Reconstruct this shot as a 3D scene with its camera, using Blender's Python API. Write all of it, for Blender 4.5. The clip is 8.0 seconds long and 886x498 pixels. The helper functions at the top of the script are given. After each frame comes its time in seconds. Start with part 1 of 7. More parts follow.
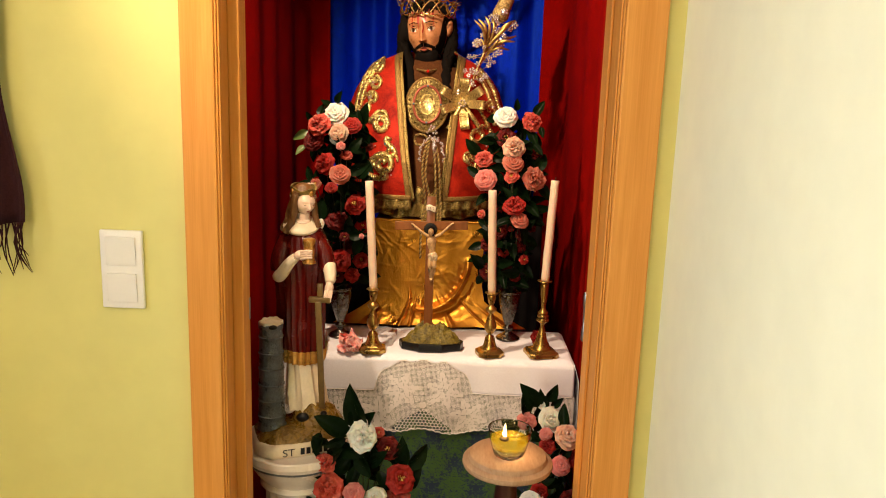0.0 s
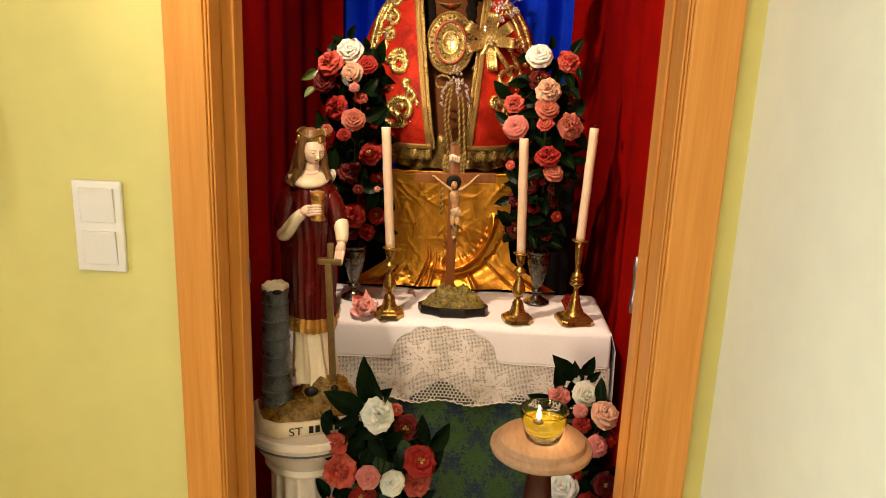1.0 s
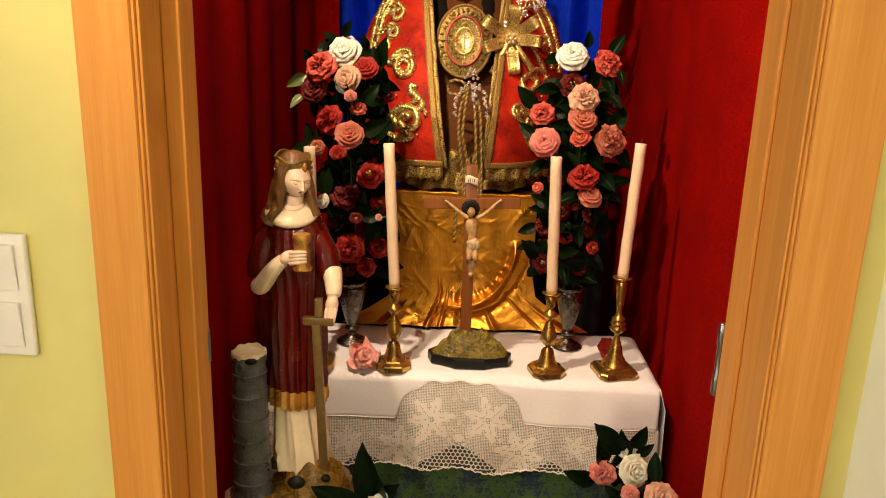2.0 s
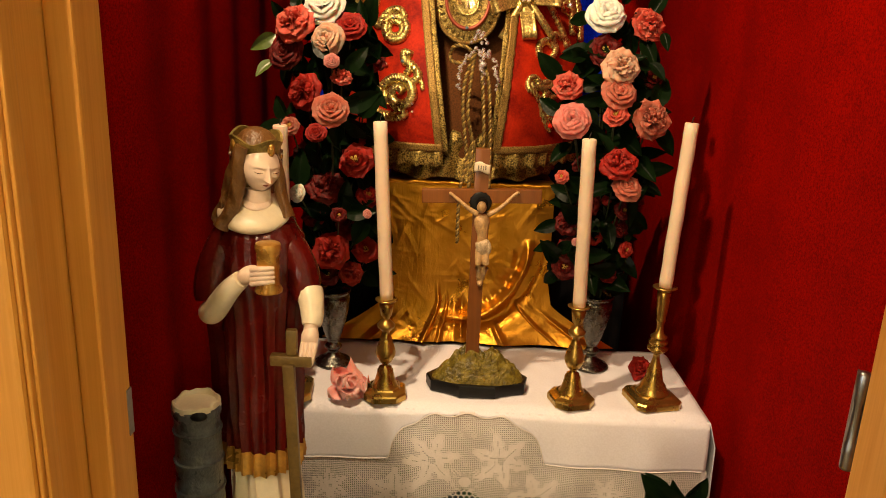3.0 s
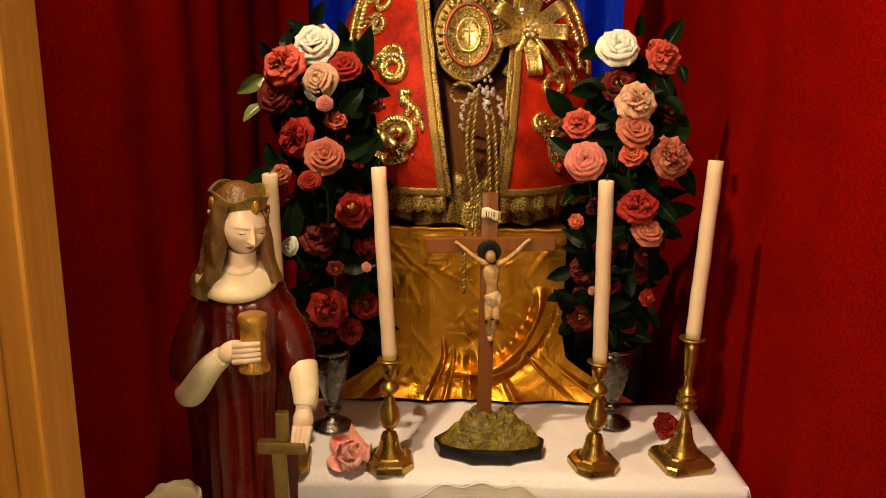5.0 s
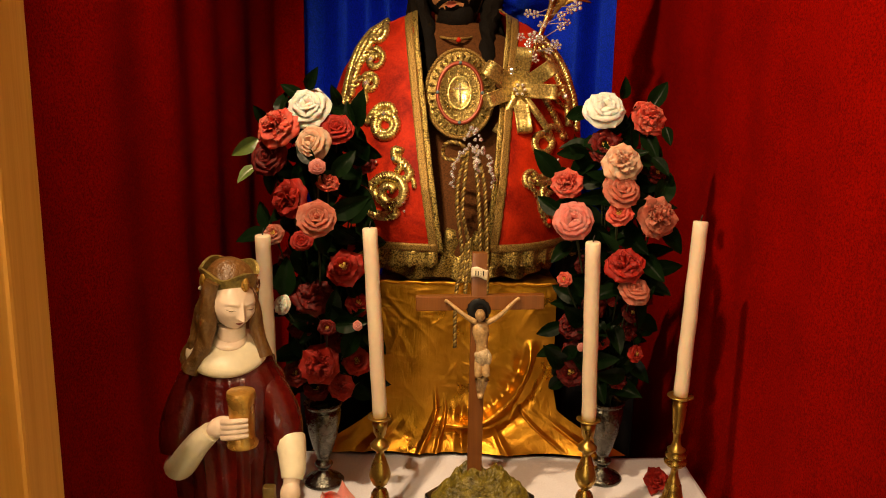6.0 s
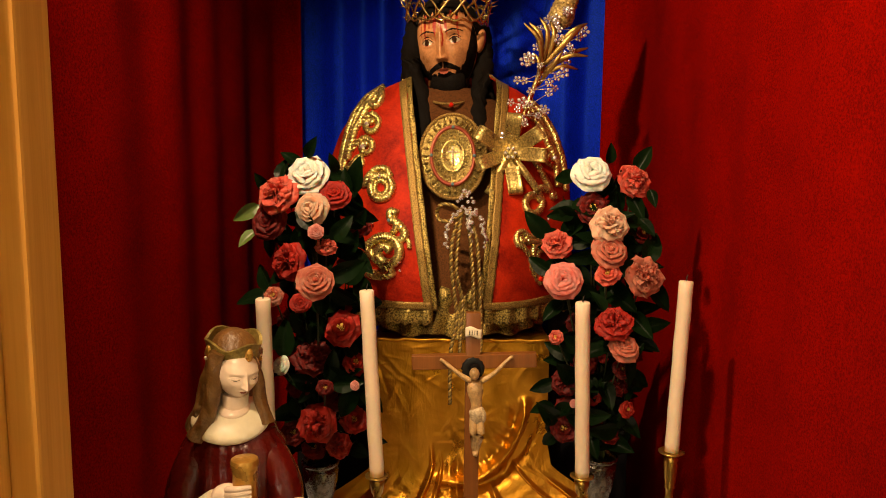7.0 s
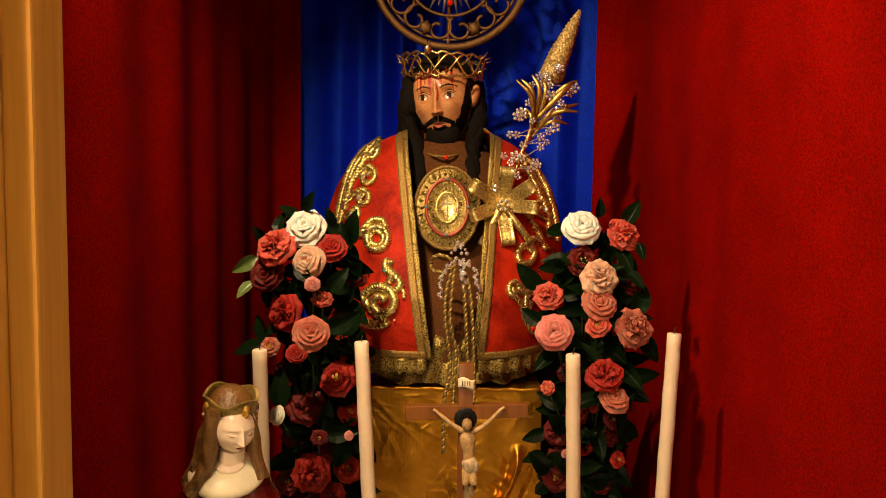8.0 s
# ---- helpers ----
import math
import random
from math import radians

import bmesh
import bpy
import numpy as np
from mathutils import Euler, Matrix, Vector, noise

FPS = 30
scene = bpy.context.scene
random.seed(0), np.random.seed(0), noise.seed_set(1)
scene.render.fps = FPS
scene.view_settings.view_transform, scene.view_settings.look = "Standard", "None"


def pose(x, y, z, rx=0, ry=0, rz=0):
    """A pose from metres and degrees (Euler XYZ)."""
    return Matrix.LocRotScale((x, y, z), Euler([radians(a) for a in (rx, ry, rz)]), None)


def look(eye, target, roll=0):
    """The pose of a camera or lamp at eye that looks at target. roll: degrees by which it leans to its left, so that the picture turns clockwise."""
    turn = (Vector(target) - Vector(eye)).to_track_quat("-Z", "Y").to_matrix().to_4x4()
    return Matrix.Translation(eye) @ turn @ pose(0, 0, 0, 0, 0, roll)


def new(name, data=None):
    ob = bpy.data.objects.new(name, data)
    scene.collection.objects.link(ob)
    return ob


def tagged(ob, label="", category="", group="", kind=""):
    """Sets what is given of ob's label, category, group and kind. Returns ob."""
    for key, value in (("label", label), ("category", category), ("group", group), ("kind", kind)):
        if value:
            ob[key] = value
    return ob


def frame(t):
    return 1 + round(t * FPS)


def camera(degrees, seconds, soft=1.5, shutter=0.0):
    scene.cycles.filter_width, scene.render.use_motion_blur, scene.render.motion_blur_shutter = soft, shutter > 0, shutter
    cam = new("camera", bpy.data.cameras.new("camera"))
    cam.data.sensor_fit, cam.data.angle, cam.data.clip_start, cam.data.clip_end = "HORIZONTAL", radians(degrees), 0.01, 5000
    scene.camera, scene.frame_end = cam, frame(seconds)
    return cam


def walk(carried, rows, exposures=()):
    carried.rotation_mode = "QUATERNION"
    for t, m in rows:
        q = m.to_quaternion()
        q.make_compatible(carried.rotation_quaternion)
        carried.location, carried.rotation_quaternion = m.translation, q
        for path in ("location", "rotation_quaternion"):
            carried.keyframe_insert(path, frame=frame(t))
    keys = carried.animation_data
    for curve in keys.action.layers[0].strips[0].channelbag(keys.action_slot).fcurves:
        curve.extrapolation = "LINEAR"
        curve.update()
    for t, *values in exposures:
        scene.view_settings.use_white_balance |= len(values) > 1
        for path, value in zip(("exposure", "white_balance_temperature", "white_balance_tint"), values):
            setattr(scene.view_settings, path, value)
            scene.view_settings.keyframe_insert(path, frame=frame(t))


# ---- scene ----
cam = camera(61.52, 8.0, 1.0)
PATH = [
    (0, (0.2533, -0.1309, 1.4756), (0.2110, 1.8330, 1.0997), 1.88),
    (0.3, (0.2475, -0.1113, 1.4690), (0.1998, 1.8387, 1.0510), 2.20),
    (0.5, (0.2433, -0.0889, 1.4637), (0.2017, 1.8622, 1.0265), 2.51),
    (0.8, (0.2360, -0.0116, 1.4520), (0.1886, 1.9384, 0.9838), 2.20),
    (1, (0.2234, 0.0788, 1.4416), (0.1468, 2.0132, 0.9396), 2.18),
    (1.2, (0.2155, 0.1780, 1.4465), (0.1537, 2.1280, 0.9383), 2.10),
    (1.4, (0.2085, 0.2552, 1.4485), (0.1359, 2.2052, 0.9601), 2.05),
    (1.5, (0.2054, 0.2845, 1.4493), (0.1159, 2.2223, 0.9626), 2.08),
    (1.7, (0.1975, 0.3340, 1.4495), (0.1025, 2.2686, 0.9512), 1.90),
    (2.8, (0.1244, 0.6768, 1.4075), (0.1043, 2.6097, 0.8943), 2.11),
    (3, (0.1158, 0.7278, 1.3960), (0.0983, 2.6534, 0.8559), 2.35),
    (3.5, (0.0869, 0.8131, 1.3842), (0.1108, 2.7354, 0.8325), 2.06),
    (4, (0.0907, 0.8327, 1.3833), (0.0646, 2.7521, 0.8220), 1.29),
    (4.5, (0.1021, 0.8450, 1.3959), (0.0678, 2.7733, 0.8661), 0.98),
    (4.7, (0.1018, 0.8421, 1.3924), (0.0782, 2.7804, 0.9000), 0.90),
    (6, (0.1159, 0.8294, 1.4470), (0.1000, 2.7951, 1.0788), 1.00),
    (6.5, (0.1159, 0.8135, 1.4680), (0.1080, 2.7903, 1.1648), 1.01),
    (7, (0.1160, 0.7927, 1.4818), (0.1129, 2.7770, 1.2315), 0.60),
    (7.5, (0.1212, 0.7750, 1.4986), (0.1323, 2.7660, 1.3090), 0.73),
    (8, (0.1215, 0.7637, 1.5106), (0.1251, 2.7581, 1.3610), 0.87),
]
walk(cam, [(t, look(eye, target, roll)) for t, eye, target, roll in PATH],
     [(0, 0.02, 6450, 17), (1.7, 0.0, 6550, 17), (2.8, -0.22, 7150, 15), (4.0, -0.34, 7400, 15), (8.0, -0.32, 7400, 15)])

# ---------------- light ----------------
world = bpy.data.worlds.new("world")
scene.world = world
world.use_nodes = True
world.node_tree.nodes["Background"].inputs[0].default_value = (0.75, 0.85, 1.0, 1)
world.node_tree.nodes["Background"].inputs[1].default_value = 0.008


def area_lamp(name, eye, target, sx, sy, watts, colour):
    d = bpy.data.lights.new(name, "AREA")
    d.shape, d.size, d.size_y, d.energy, d.color = "RECTANGLE", sx, sy, watts, colour
    ob = new(name, d)
    ob.matrix_world = look(eye, target)
    return ob


# a small spotlight inside the niche above the doorway, a ceiling spotlight in the hall turned on the altar,
# a weak ceiling lamp, the hall's west window, and a south fill lamp added behind the walker
def bulb(name, at, watts, colour, size):
    d = bpy.data.lights.new(name, "POINT")
    d.energy, d.color, d.shadow_soft_size = watts, colour, size
    new(name, d).location = at


def spotlight(name, eye, target, watts, colour, cone, blend):
    d = bpy.data.lights.new(name, "SPOT")
    d.energy, d.color, d.shadow_soft_size, d.spot_size, d.spot_blend = watts, colour, 0.028, radians(cone), blend
    new(name, d).matrix_world = look(eye, target)


spotlight("niche_spotlight", (-0.25, 1.48, 2.38), (0.46, 2.40, 1.14), 106.0, (1.0, 0.74, 0.46), 88, 0.7)
spotlight("hall_spotlight", (-0.30, 0.60, 2.48), (0.00, 1.92, 1.22), 78.0, (1.0, 0.74, 0.46), 44, 0.8)
bulb("hall_lamp", (-0.45, -0.30, 2.42), 23.0, (1.0, 0.73, 0.43), 0.10)
bulb("flame_light", (0.368, 1.390, 0.790), 0.07, (1.0, 0.55, 0.18), 0.006)
area_lamp("west_window_daylight", (-1.40, 0.05, 1.5), (0.65, 0.05, 1.3), 0.9, 1.2, 15.5, (0.74, 0.87, 1.0)).data.spread = radians(110)
# added low front fill; its window behind the walker is made up
area_lamp("south_front_fill", (-0.83, -1.96, 1.50), (0.2, 2.0, 1.2), 0.45, 0.9, 16.0, (1.0, 0.86, 0.70))


# ---------------- materials ----------------
class Nodes:
    """A small wrapper round a material's node tree."""

    def __init__(self, name):
        self.mat = bpy.data.materials.new(name)
        self.mat.use_nodes = True
        self.tree = self.mat.node_tree
        self.bsdf = self.tree.nodes["Principled BSDF"]
        self.out = self.tree.nodes["Material Output"]
        self.coord = self.add("ShaderNodeTexCoord").outputs["Object"]

    def add(self, kind):
        return self.tree.nodes.new(kind)

    def link(self, a, b):
        self.tree.links.new(a, b)

    def scaled(self, sx, sy, sz):
        m = self.add("ShaderNodeMapping")
        m.inputs["Scale"].default_value = (sx, sy, sz)
        self.link(self.coord, m.inputs["Vector"])
        return m.outputs[0]

    def noise(self, scale, detail=3.0, rough=0.55, vector=None, distortion=0.0):
        n = self.add("ShaderNodeTexNoise")
        n.inputs["Scale"].default_value, n.inputs["Detail"].default_value = scale, detail
        n.inputs["Roughness"].default_value, n.inputs["Distortion"].default_value = rough, distortion
        self.link(vector or self.coord, n.inputs["Vector"])
        return n.outputs["Fac"]

    def voronoi(self, scale, feature="F1", vector=None):
        n = self.add("ShaderNodeTexVoronoi")
        n.feature = feature
        n.inputs["Scale"].default_value = scale
        self.link(vector or self.coord, n.inputs["Vector"])
        return n

    def math(self, op, a, b=None):
        n = self.add("ShaderNodeMath")
        n.operation = op
        for i, v in enumerate((a, b)):
            if v is None:
                continue
            if isinstance(v, (int, float)):
                n.inputs[i].default_value = v
            else:
                self.link(v, n.inputs[i])
        return n.outputs[0]

    def ramp(self, fac, lo, hi, to_lo=0.0, to_hi=1.0):
        n = self.add("ShaderNodeMapRange")
        for i, v in enumerate((lo, hi, to_lo, to_hi)):
            n.inputs[i + 1].default_value = v
        self.link(fac, n.inputs[0])
        return n.outputs[0]

    def mix(self, fac, a, b):
        n = self.add("ShaderNodeMix")
        n.data_type = "RGBA"
        self.link(fac, n.inputs[0])
        for i, v in ((6, a), (7, b)):
            if isinstance(v, tuple):
                n.inputs[i].default_value = (*v, 1)
            else:
                self.link(v, n.inputs[i])
        return n.outputs[2]

    def colour(self, c):
        if isinstance(c, tuple):
            self.bsdf.inputs["Base Color"].default_value = (*c, 1)
        else:
            self.link(c, self.bsdf.inputs["Base Color"])

    def bump(self, height, strength, distance=0.002):
        n = self.add("ShaderNodeBump")
        n.inputs["Strength"].default_value, n.inputs["Distance"].default_value = strength, distance
        self.link(height, n.inputs["Height"])
        self.link(n.outputs[0], self.bsdf.inputs["Normal"])

    def set(self, **values):
        for k, v in values.items():
            s = self.bsdf.inputs[k.replace("_", " ")]
            if isinstance(v, (int, float, tuple)):
                s.default_value = v
            else:
                self.link(v, s)


def dim(c, k):
    return tuple(min(1.0, a * k) for a in c)


def surface(name, colour, rough=0.6, metal=0.0, var=0.18, big=6.0, fine=150.0, bump=0.15, depth=0.002, **more):
    """A surface whose colour varies at two scales, with fine relief."""
    n = Nodes(name)
    a, b = n.noise(big, 3), n.noise(fine, 2)
    f = n.math("ADD", n.math("MULTIPLY", a, 0.65), n.math("MULTIPLY", b, 0.35))
    f = n.ramp(f, 0.3, 0.7)
    n.colour(n.mix(f, dim(colour, 1 - var), dim(colour, 1 + var)))
    n.set(Roughness=n.ramp(a, 0.3, 0.7, rough * 0.85, min(1.0, rough * 1.15)), Metallic=metal)
    if bump:
        n.bump(b, bump, depth)
    for k, v in more.items():
        n.set(**{k: v})
    return n.mat


def wood_paint(name, c1, c2, rough=0.45, stretch=(60, 60, 2.5), gloss=0.5):
    n = Nodes(name)
    v = n.scaled(*stretch)
    g = n.noise(1.0, 5, 0.6, v, 0.6)
    g2 = n.noise(4.0, 3, 0.5, n.scaled(stretch[0] * 2, stretch[1] * 2, stretch[2]))
    n.colour(n.mix(n.ramp(n.math("ADD", n.math("MULTIPLY", g, 0.7), n.math("MULTIPLY", g2, 0.3)), 0.35, 0.65), c1, c2))
    n.set(Roughness=rough, Specular_IOR_Level=gloss)
    n.bump(g2, 0.08, 0.001)
    return n.mat


def cloth(name, colour, weave=900.0, rough=0.9, var=0.15, sheen=0.3, big=7.0, bump=0.35, gloss=0.18):
    n = Nodes(name)
    w1, w2 = n.add("ShaderNodeTexWave"), n.add("ShaderNodeTexWave")
    w1.bands_direction, w2.bands_direction = "X", "Z"
    for w in (w1, w2):
        w.inputs["Scale"].default_value = weave / 3
        w.inputs["Distortion"].default_value = 1.0
        n.link(n.coord, w.inputs["Vector"])
    weft = n.math("MULTIPLY", w1.outputs["Fac"], w2.outputs["Fac"])
    a, b = n.noise(big, 3), n.noise(300.0, 3, 0.7)
    f = n.math("ADD", n.math("MULTIPLY", a, 0.22), n.math("MULTIPLY", b, 0.78))
    n.colour(n.mix(n.ramp(f, 0.40, 0.60), dim(colour, 1 - var), dim(colour, 1 + var)))
    n.set(Roughness=rough, Specular_IOR_Level=gloss)
    n.bump(n.math("ADD", weft, n.math("MULTIPLY", b, 0.7)), bump, 0.0003)
    if sheen:
        n.set(Sheen_Weight=sheen, Sheen_Roughness=0.4)
        n.bsdf.inputs["Sheen Tint"].default_value = (*dim(colour, 1.6), 1)
    return n.mat


def damask():
    """Green mirrored foliage on a dark blue ground."""
    n = Nodes("green_damask")
    s = n.add("ShaderNodeSeparateXYZ")
    n.link(n.coord, s.inputs[0])
    px, pz = 0.135, 0.165

    def fold(c, p):
        return n.math("ABSOLUTE", n.math("SUBTRACT", n.math("FLOORED_MODULO", c, p), p / 2))
    c = n.add("ShaderNodeCombineXYZ")
    n.link(fold(s.outputs["X"], px), c.inputs[0])
    n.link(n.math("FLOORED_MODULO", s.outputs["Z"], pz), c.inputs[2])
    carve = n.noise(150.0, 4.0, 0.65, c.outputs[0], 1.2)
    bloom = None
    for ox, oz in ((0.0, 0.0), (px / 2, pz / 2)):
        dx = fold(n.math("ADD", s.outputs["X"], ox), px)
        dz = n.math("SUBTRACT", n.math("FLOORED_MODULO", n.math("ADD", s.outputs["Z"], oz), pz), pz / 2)
        r = n.math("SQRT", n.math("ADD", n.math("MULTIPLY", dx, dx), n.math("MULTIPLY", n.math("MULTIPLY", dz, dz), 0.55)))
        lobe = n.math("MULTIPLY", n.math("COSINE", n.math("MULTIPLY", n.math("ARCTAN2", dx, dz), 9.0)), 0.0055)
        d = n.math("SUBTRACT", n.math("ADD", lobe, 0.043), r)
        bloom = d if bloom is None else n.math("MAXIMUM", bloom, d)
    leaf = n.math("ADD", n.ramp(bloom, -0.012, 0.012, 0.30, 0.62), n.math("MULTIPLY", n.math("SUBTRACT", carve, 0.5), 2.0))
    thread = n.noise(700.0, 1)
    grain = n.noise(9.0, 3)
    f = n.ramp(leaf, 0.43, 0.53)
    ground = n.mix(grain, (0.006, 0.020, 0.055), (0.014, 0.045, 0.095))
    green = n.mix(thread, (0.024, 0.085, 0.016), (0.060, 0.165, 0.034))
    n.colour(n.mix(f, ground, green))
    n.set(Roughness=n.ramp(f, 0, 1, 0.75, 0.5), Sheen_Weight=0.15)
    n.bump(n.math("ADD", f, n.math("MULTIPLY", thread, 0.5)), 0.4, 0.0012)
    return n.mat


def glitter(name, colour, scale, rough=0.22, strength=0.8, dark=0.35, metal=0.6):
    """Metal thread and sequins: each small cell tilts its own way."""
    n = Nodes(name)
    v = n.voronoi(scale)
    f = n.noise(scale * 0.25, 2)
    n.colour(n.mix(n.ramp(v.outputs["Distance"], 0.15, 0.8), dim(colour, 1.1), dim(colour, dark)))
    n.set(Metallic=metal, Roughness=n.ramp(f, 0.3, 0.7, rough * 0.7, rough * 1.5))
    s = n.add("ShaderNodeSeparateColor")
    n.link(v.outputs["Color"], s.inputs[0])
    n.bump(n.math("ADD", n.math("MULTIPLY", v.outputs["Distance"], -1.0), s.outputs[0]), strength, 0.35 / scale)
    return n.mat


def velvet():
    n = Nodes("red_velvet")
    a, b = n.noise(14.0, 4, 0.6, None, 0.7), n.noise(240.0, 2)
    f = n.math("ADD", n.math("MULTIPLY", a, 0.75), n.math("MULTIPLY", b, 0.25))
    n.colour(n.mix(n.ramp(f, 0.38, 0.62), (0.20, 0.0065, 0.0025), (0.50, 0.025, 0.007)))
    n.set(Roughness=0.65, Specular_IOR_Level=0.15)
    n.bump(f, 0.5, 0.004)
    return n.mat


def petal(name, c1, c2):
    """Petal colour that pales or deepens in patches and is painted darker deep in the bloom, slightly translucent."""
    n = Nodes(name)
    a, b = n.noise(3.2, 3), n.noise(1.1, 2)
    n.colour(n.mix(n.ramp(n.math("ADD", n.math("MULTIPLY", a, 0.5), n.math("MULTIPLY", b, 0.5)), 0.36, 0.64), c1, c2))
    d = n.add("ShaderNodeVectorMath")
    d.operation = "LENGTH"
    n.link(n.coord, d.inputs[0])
    # naturally paler petal edges, plus shade of the deep centre put into the colour
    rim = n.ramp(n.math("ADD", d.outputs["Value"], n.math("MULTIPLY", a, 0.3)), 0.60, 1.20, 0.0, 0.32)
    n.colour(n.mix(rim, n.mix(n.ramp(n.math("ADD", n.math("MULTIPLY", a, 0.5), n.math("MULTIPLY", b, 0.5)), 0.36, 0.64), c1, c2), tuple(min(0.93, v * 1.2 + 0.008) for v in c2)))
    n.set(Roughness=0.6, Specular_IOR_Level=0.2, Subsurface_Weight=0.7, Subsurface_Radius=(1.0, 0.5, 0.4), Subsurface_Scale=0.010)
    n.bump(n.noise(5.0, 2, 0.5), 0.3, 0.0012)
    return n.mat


def wall_paint(name, colour):
    n = Nodes(name)
    a, b, c = n.noise(1.6, 4), n.noise(14.0, 3), n.noise(420.0, 2)
    f = n.math("ADD", n.math("MULTIPLY", a, 0.6), n.math("MULTIPLY", b, 0.4))
    n.colour(n.mix(n.ramp(f, 0.3, 0.7), dim(colour, 0.93), dim(colour, 1.05)))
    n.set(Roughness=0.7)
    n.bump(n.math("ADD", n.math("MULTIPLY", b, 0.5), c), 0.12, 0.0008)
    return n.mat


def glassy(name, colour, rough=0.03, ior=1.45, clear=1.0):
    n = Nodes(name)
    n.colour(colour)
    n.set(Roughness=rough, IOR=ior, Transmission_Weight=clear)
    return n.mat


def glowing(name, colour, strength):
    n = Nodes(name)
    n.colour((0, 0, 0))
    n.bsdf.inputs["Emission Color"].default_value = (*colour, 1)
    n.set(Emission_Strength=strength)
    return n.mat


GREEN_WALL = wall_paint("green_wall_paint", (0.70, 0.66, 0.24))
# the hall green made paler: part of the daylight is put into this colour
DAYLIT_WALL = wall_paint("daylit_green_wall", (0.79, 0.80, 0.58))
WHITE_PAINT = wall_paint("white_ceiling_paint", (0.82, 0.80, 0.74))
FLOOR_TILE = surface("floor_tile", (0.36, 0.27, 0.18), 0.4, big=3)
FRAME_WOOD = wood_paint("beech_frame", (0.60, 0.245, 0.040), (0.73, 0.330, 0.072), 0.5, gloss=0.22)
RED_CLOTH = cloth("red_drape_cloth", (0.23, 0.0022, 0.0006), sheen=0.0, var=0.36, gloss=0.04)
BLUE_CLOTH = cloth("blue_satin", (0.0005, 0.016, 0.62), rough=0.40, sheen=0.0, var=0.45, bump=0.6)
BLUE_CLOTH.node_tree.nodes["Principled BSDF"].inputs["Specular IOR Level"].default_value = 0.9
BLUE_CLOTH.node_tree.nodes["Principled BSDF"].inputs["Specular Tint"].default_value = (0.05, 0.22, 1.0, 1)
WHITE_CLOTH = cloth("white_linen", (0.84, 0.86, 0.95), sheen=0.05, var=0.04)
LACE = cloth("lace_thread", (0.84, 0.82, 0.80), sheen=0.0, var=0.05)
DAMASK = damask()
GOLD_LAME = Nodes("gold_lame")
_a, _b = GOLD_LAME.noise(10.0, 4, 0.6, None, 0.6), GOLD_LAME.noise(420.0, 2)
_c = GOLD_LAME.noise(1.0, 4, 0.6, GOLD_LAME.scaled(70, 70, 14), 1.2)
GOLD_LAME.colour(GOLD_LAME.mix(GOLD_LAME.ramp(_a, 0.3, 0.7), (0.46, 0.20, 0.018), (0.66, 0.31, 0.036)))
GOLD_LAME.set(Metallic=0.88, Roughness=GOLD_LAME.ramp(_a, 0.35, 0.65, 0.26, 0.42))
GOLD_LAME.bump(GOLD_LAME.math("ADD", GOLD_LAME.math("MULTIPLY", _b, 0.06), GOLD_LAME.math("ADD", GOLD_LAME.math("MULTIPLY", _c, 0.45), _a)), 0.4, 0.006)
GOLD_LAME = GOLD_LAME.mat
BRASS = surface("brass", (0.44, 0.29, 0.075), 0.28, 0.9, 0.25, 25, 300, 0.05)
SILVER = surface("tarnished_silver", (0.13, 0.125, 0.11), 0.26, 1.0, 0.6, 60, 300, 0.5)
STEEL = surface("hinge_steel", (0.36, 0.36, 0.36), 0.35, 1.0)
WAX = surface("candle_wax", (0.77, 0.62, 0.47), 0.42, 0, 0.06, 12, 90, 0.06, Subsurface_Weight=0.25, Subsurface_Scale=0.01)
WICK = surface("charred_wick", (0.02, 0.015, 0.012), 0.9)
CORD = glitter("pale_gold_cord", (0.52, 0.35, 0.10), 700.0, 0.36, 0.25, 0.65, 0.55)
DARK_CORD = surface("dark_gold_cord", (0.17, 0.115, 0.036), 0.5, 0.4, 0.3, 60, 500, 0.3)
MEDAL = glitter("chased_gilt", (0.50, 0.36, 0.115), 480.0, 0.28, 0.9, 0.28, 0.8)
BRONZE_LEAF = surface("bronzed_gilt", (0.46, 0.29, 0.09), 0.32, 0.9, 0.35, 60, 400, 0.4)
SEQUIN = glitter("gold_sequins", (0.90, 0.73, 0.28), 260.0, 0.26, 0.35, 0.50, 0.9)
BRAID = glitter("gold_braid", (0.52, 0.32, 0.09), 620.0, 0.40, 0.9, 0.22, 0.55)
BROCADE = glitter("gold_brocade", (0.62, 0.45, 0.13), 330.0, 0.34, 1.0, 0.14, 0.65)
RIBBON = glitter("gold_ribbon", (0.74, 0.56, 0.20), 240.0, 0.30, 0.28, 0.45, 0.75)
GILT = surface("gilt_metal", (0.78, 0.57, 0.24), 0.22, 0.95, 0.4, 60, 400, 0.5)
OLD_GILT = surface("dark_gilt", (0.13, 0.065, 0.022), 0.5, 0.8, 0.4, 60, 400, 0.6)
PEARL = surface("silver_rays", (0.30, 0.25, 0.26), 0.45, 0.8, 0.2, 60, 400, 0.3)
VELVET = velvet()
TUNIC_AND_NECK = cloth("brown_tunic_and_neck", (0.085, 0.030, 0.008), sheen=0.05, var=0.35)
CRYSTAL = surface("rhinestone", (0.97, 0.96, 1.0), 0.20, 0.78, 0.05, 300, 700, 0.0, Coat_Weight=1.0, Coat_Roughness=0.04)
RED_GEM = surface("red_gem", (0.6, 0.02, 0.01), 0.08, 0.0, 0.1, 50, 300, 0.0, Coat_Weight=1.0)
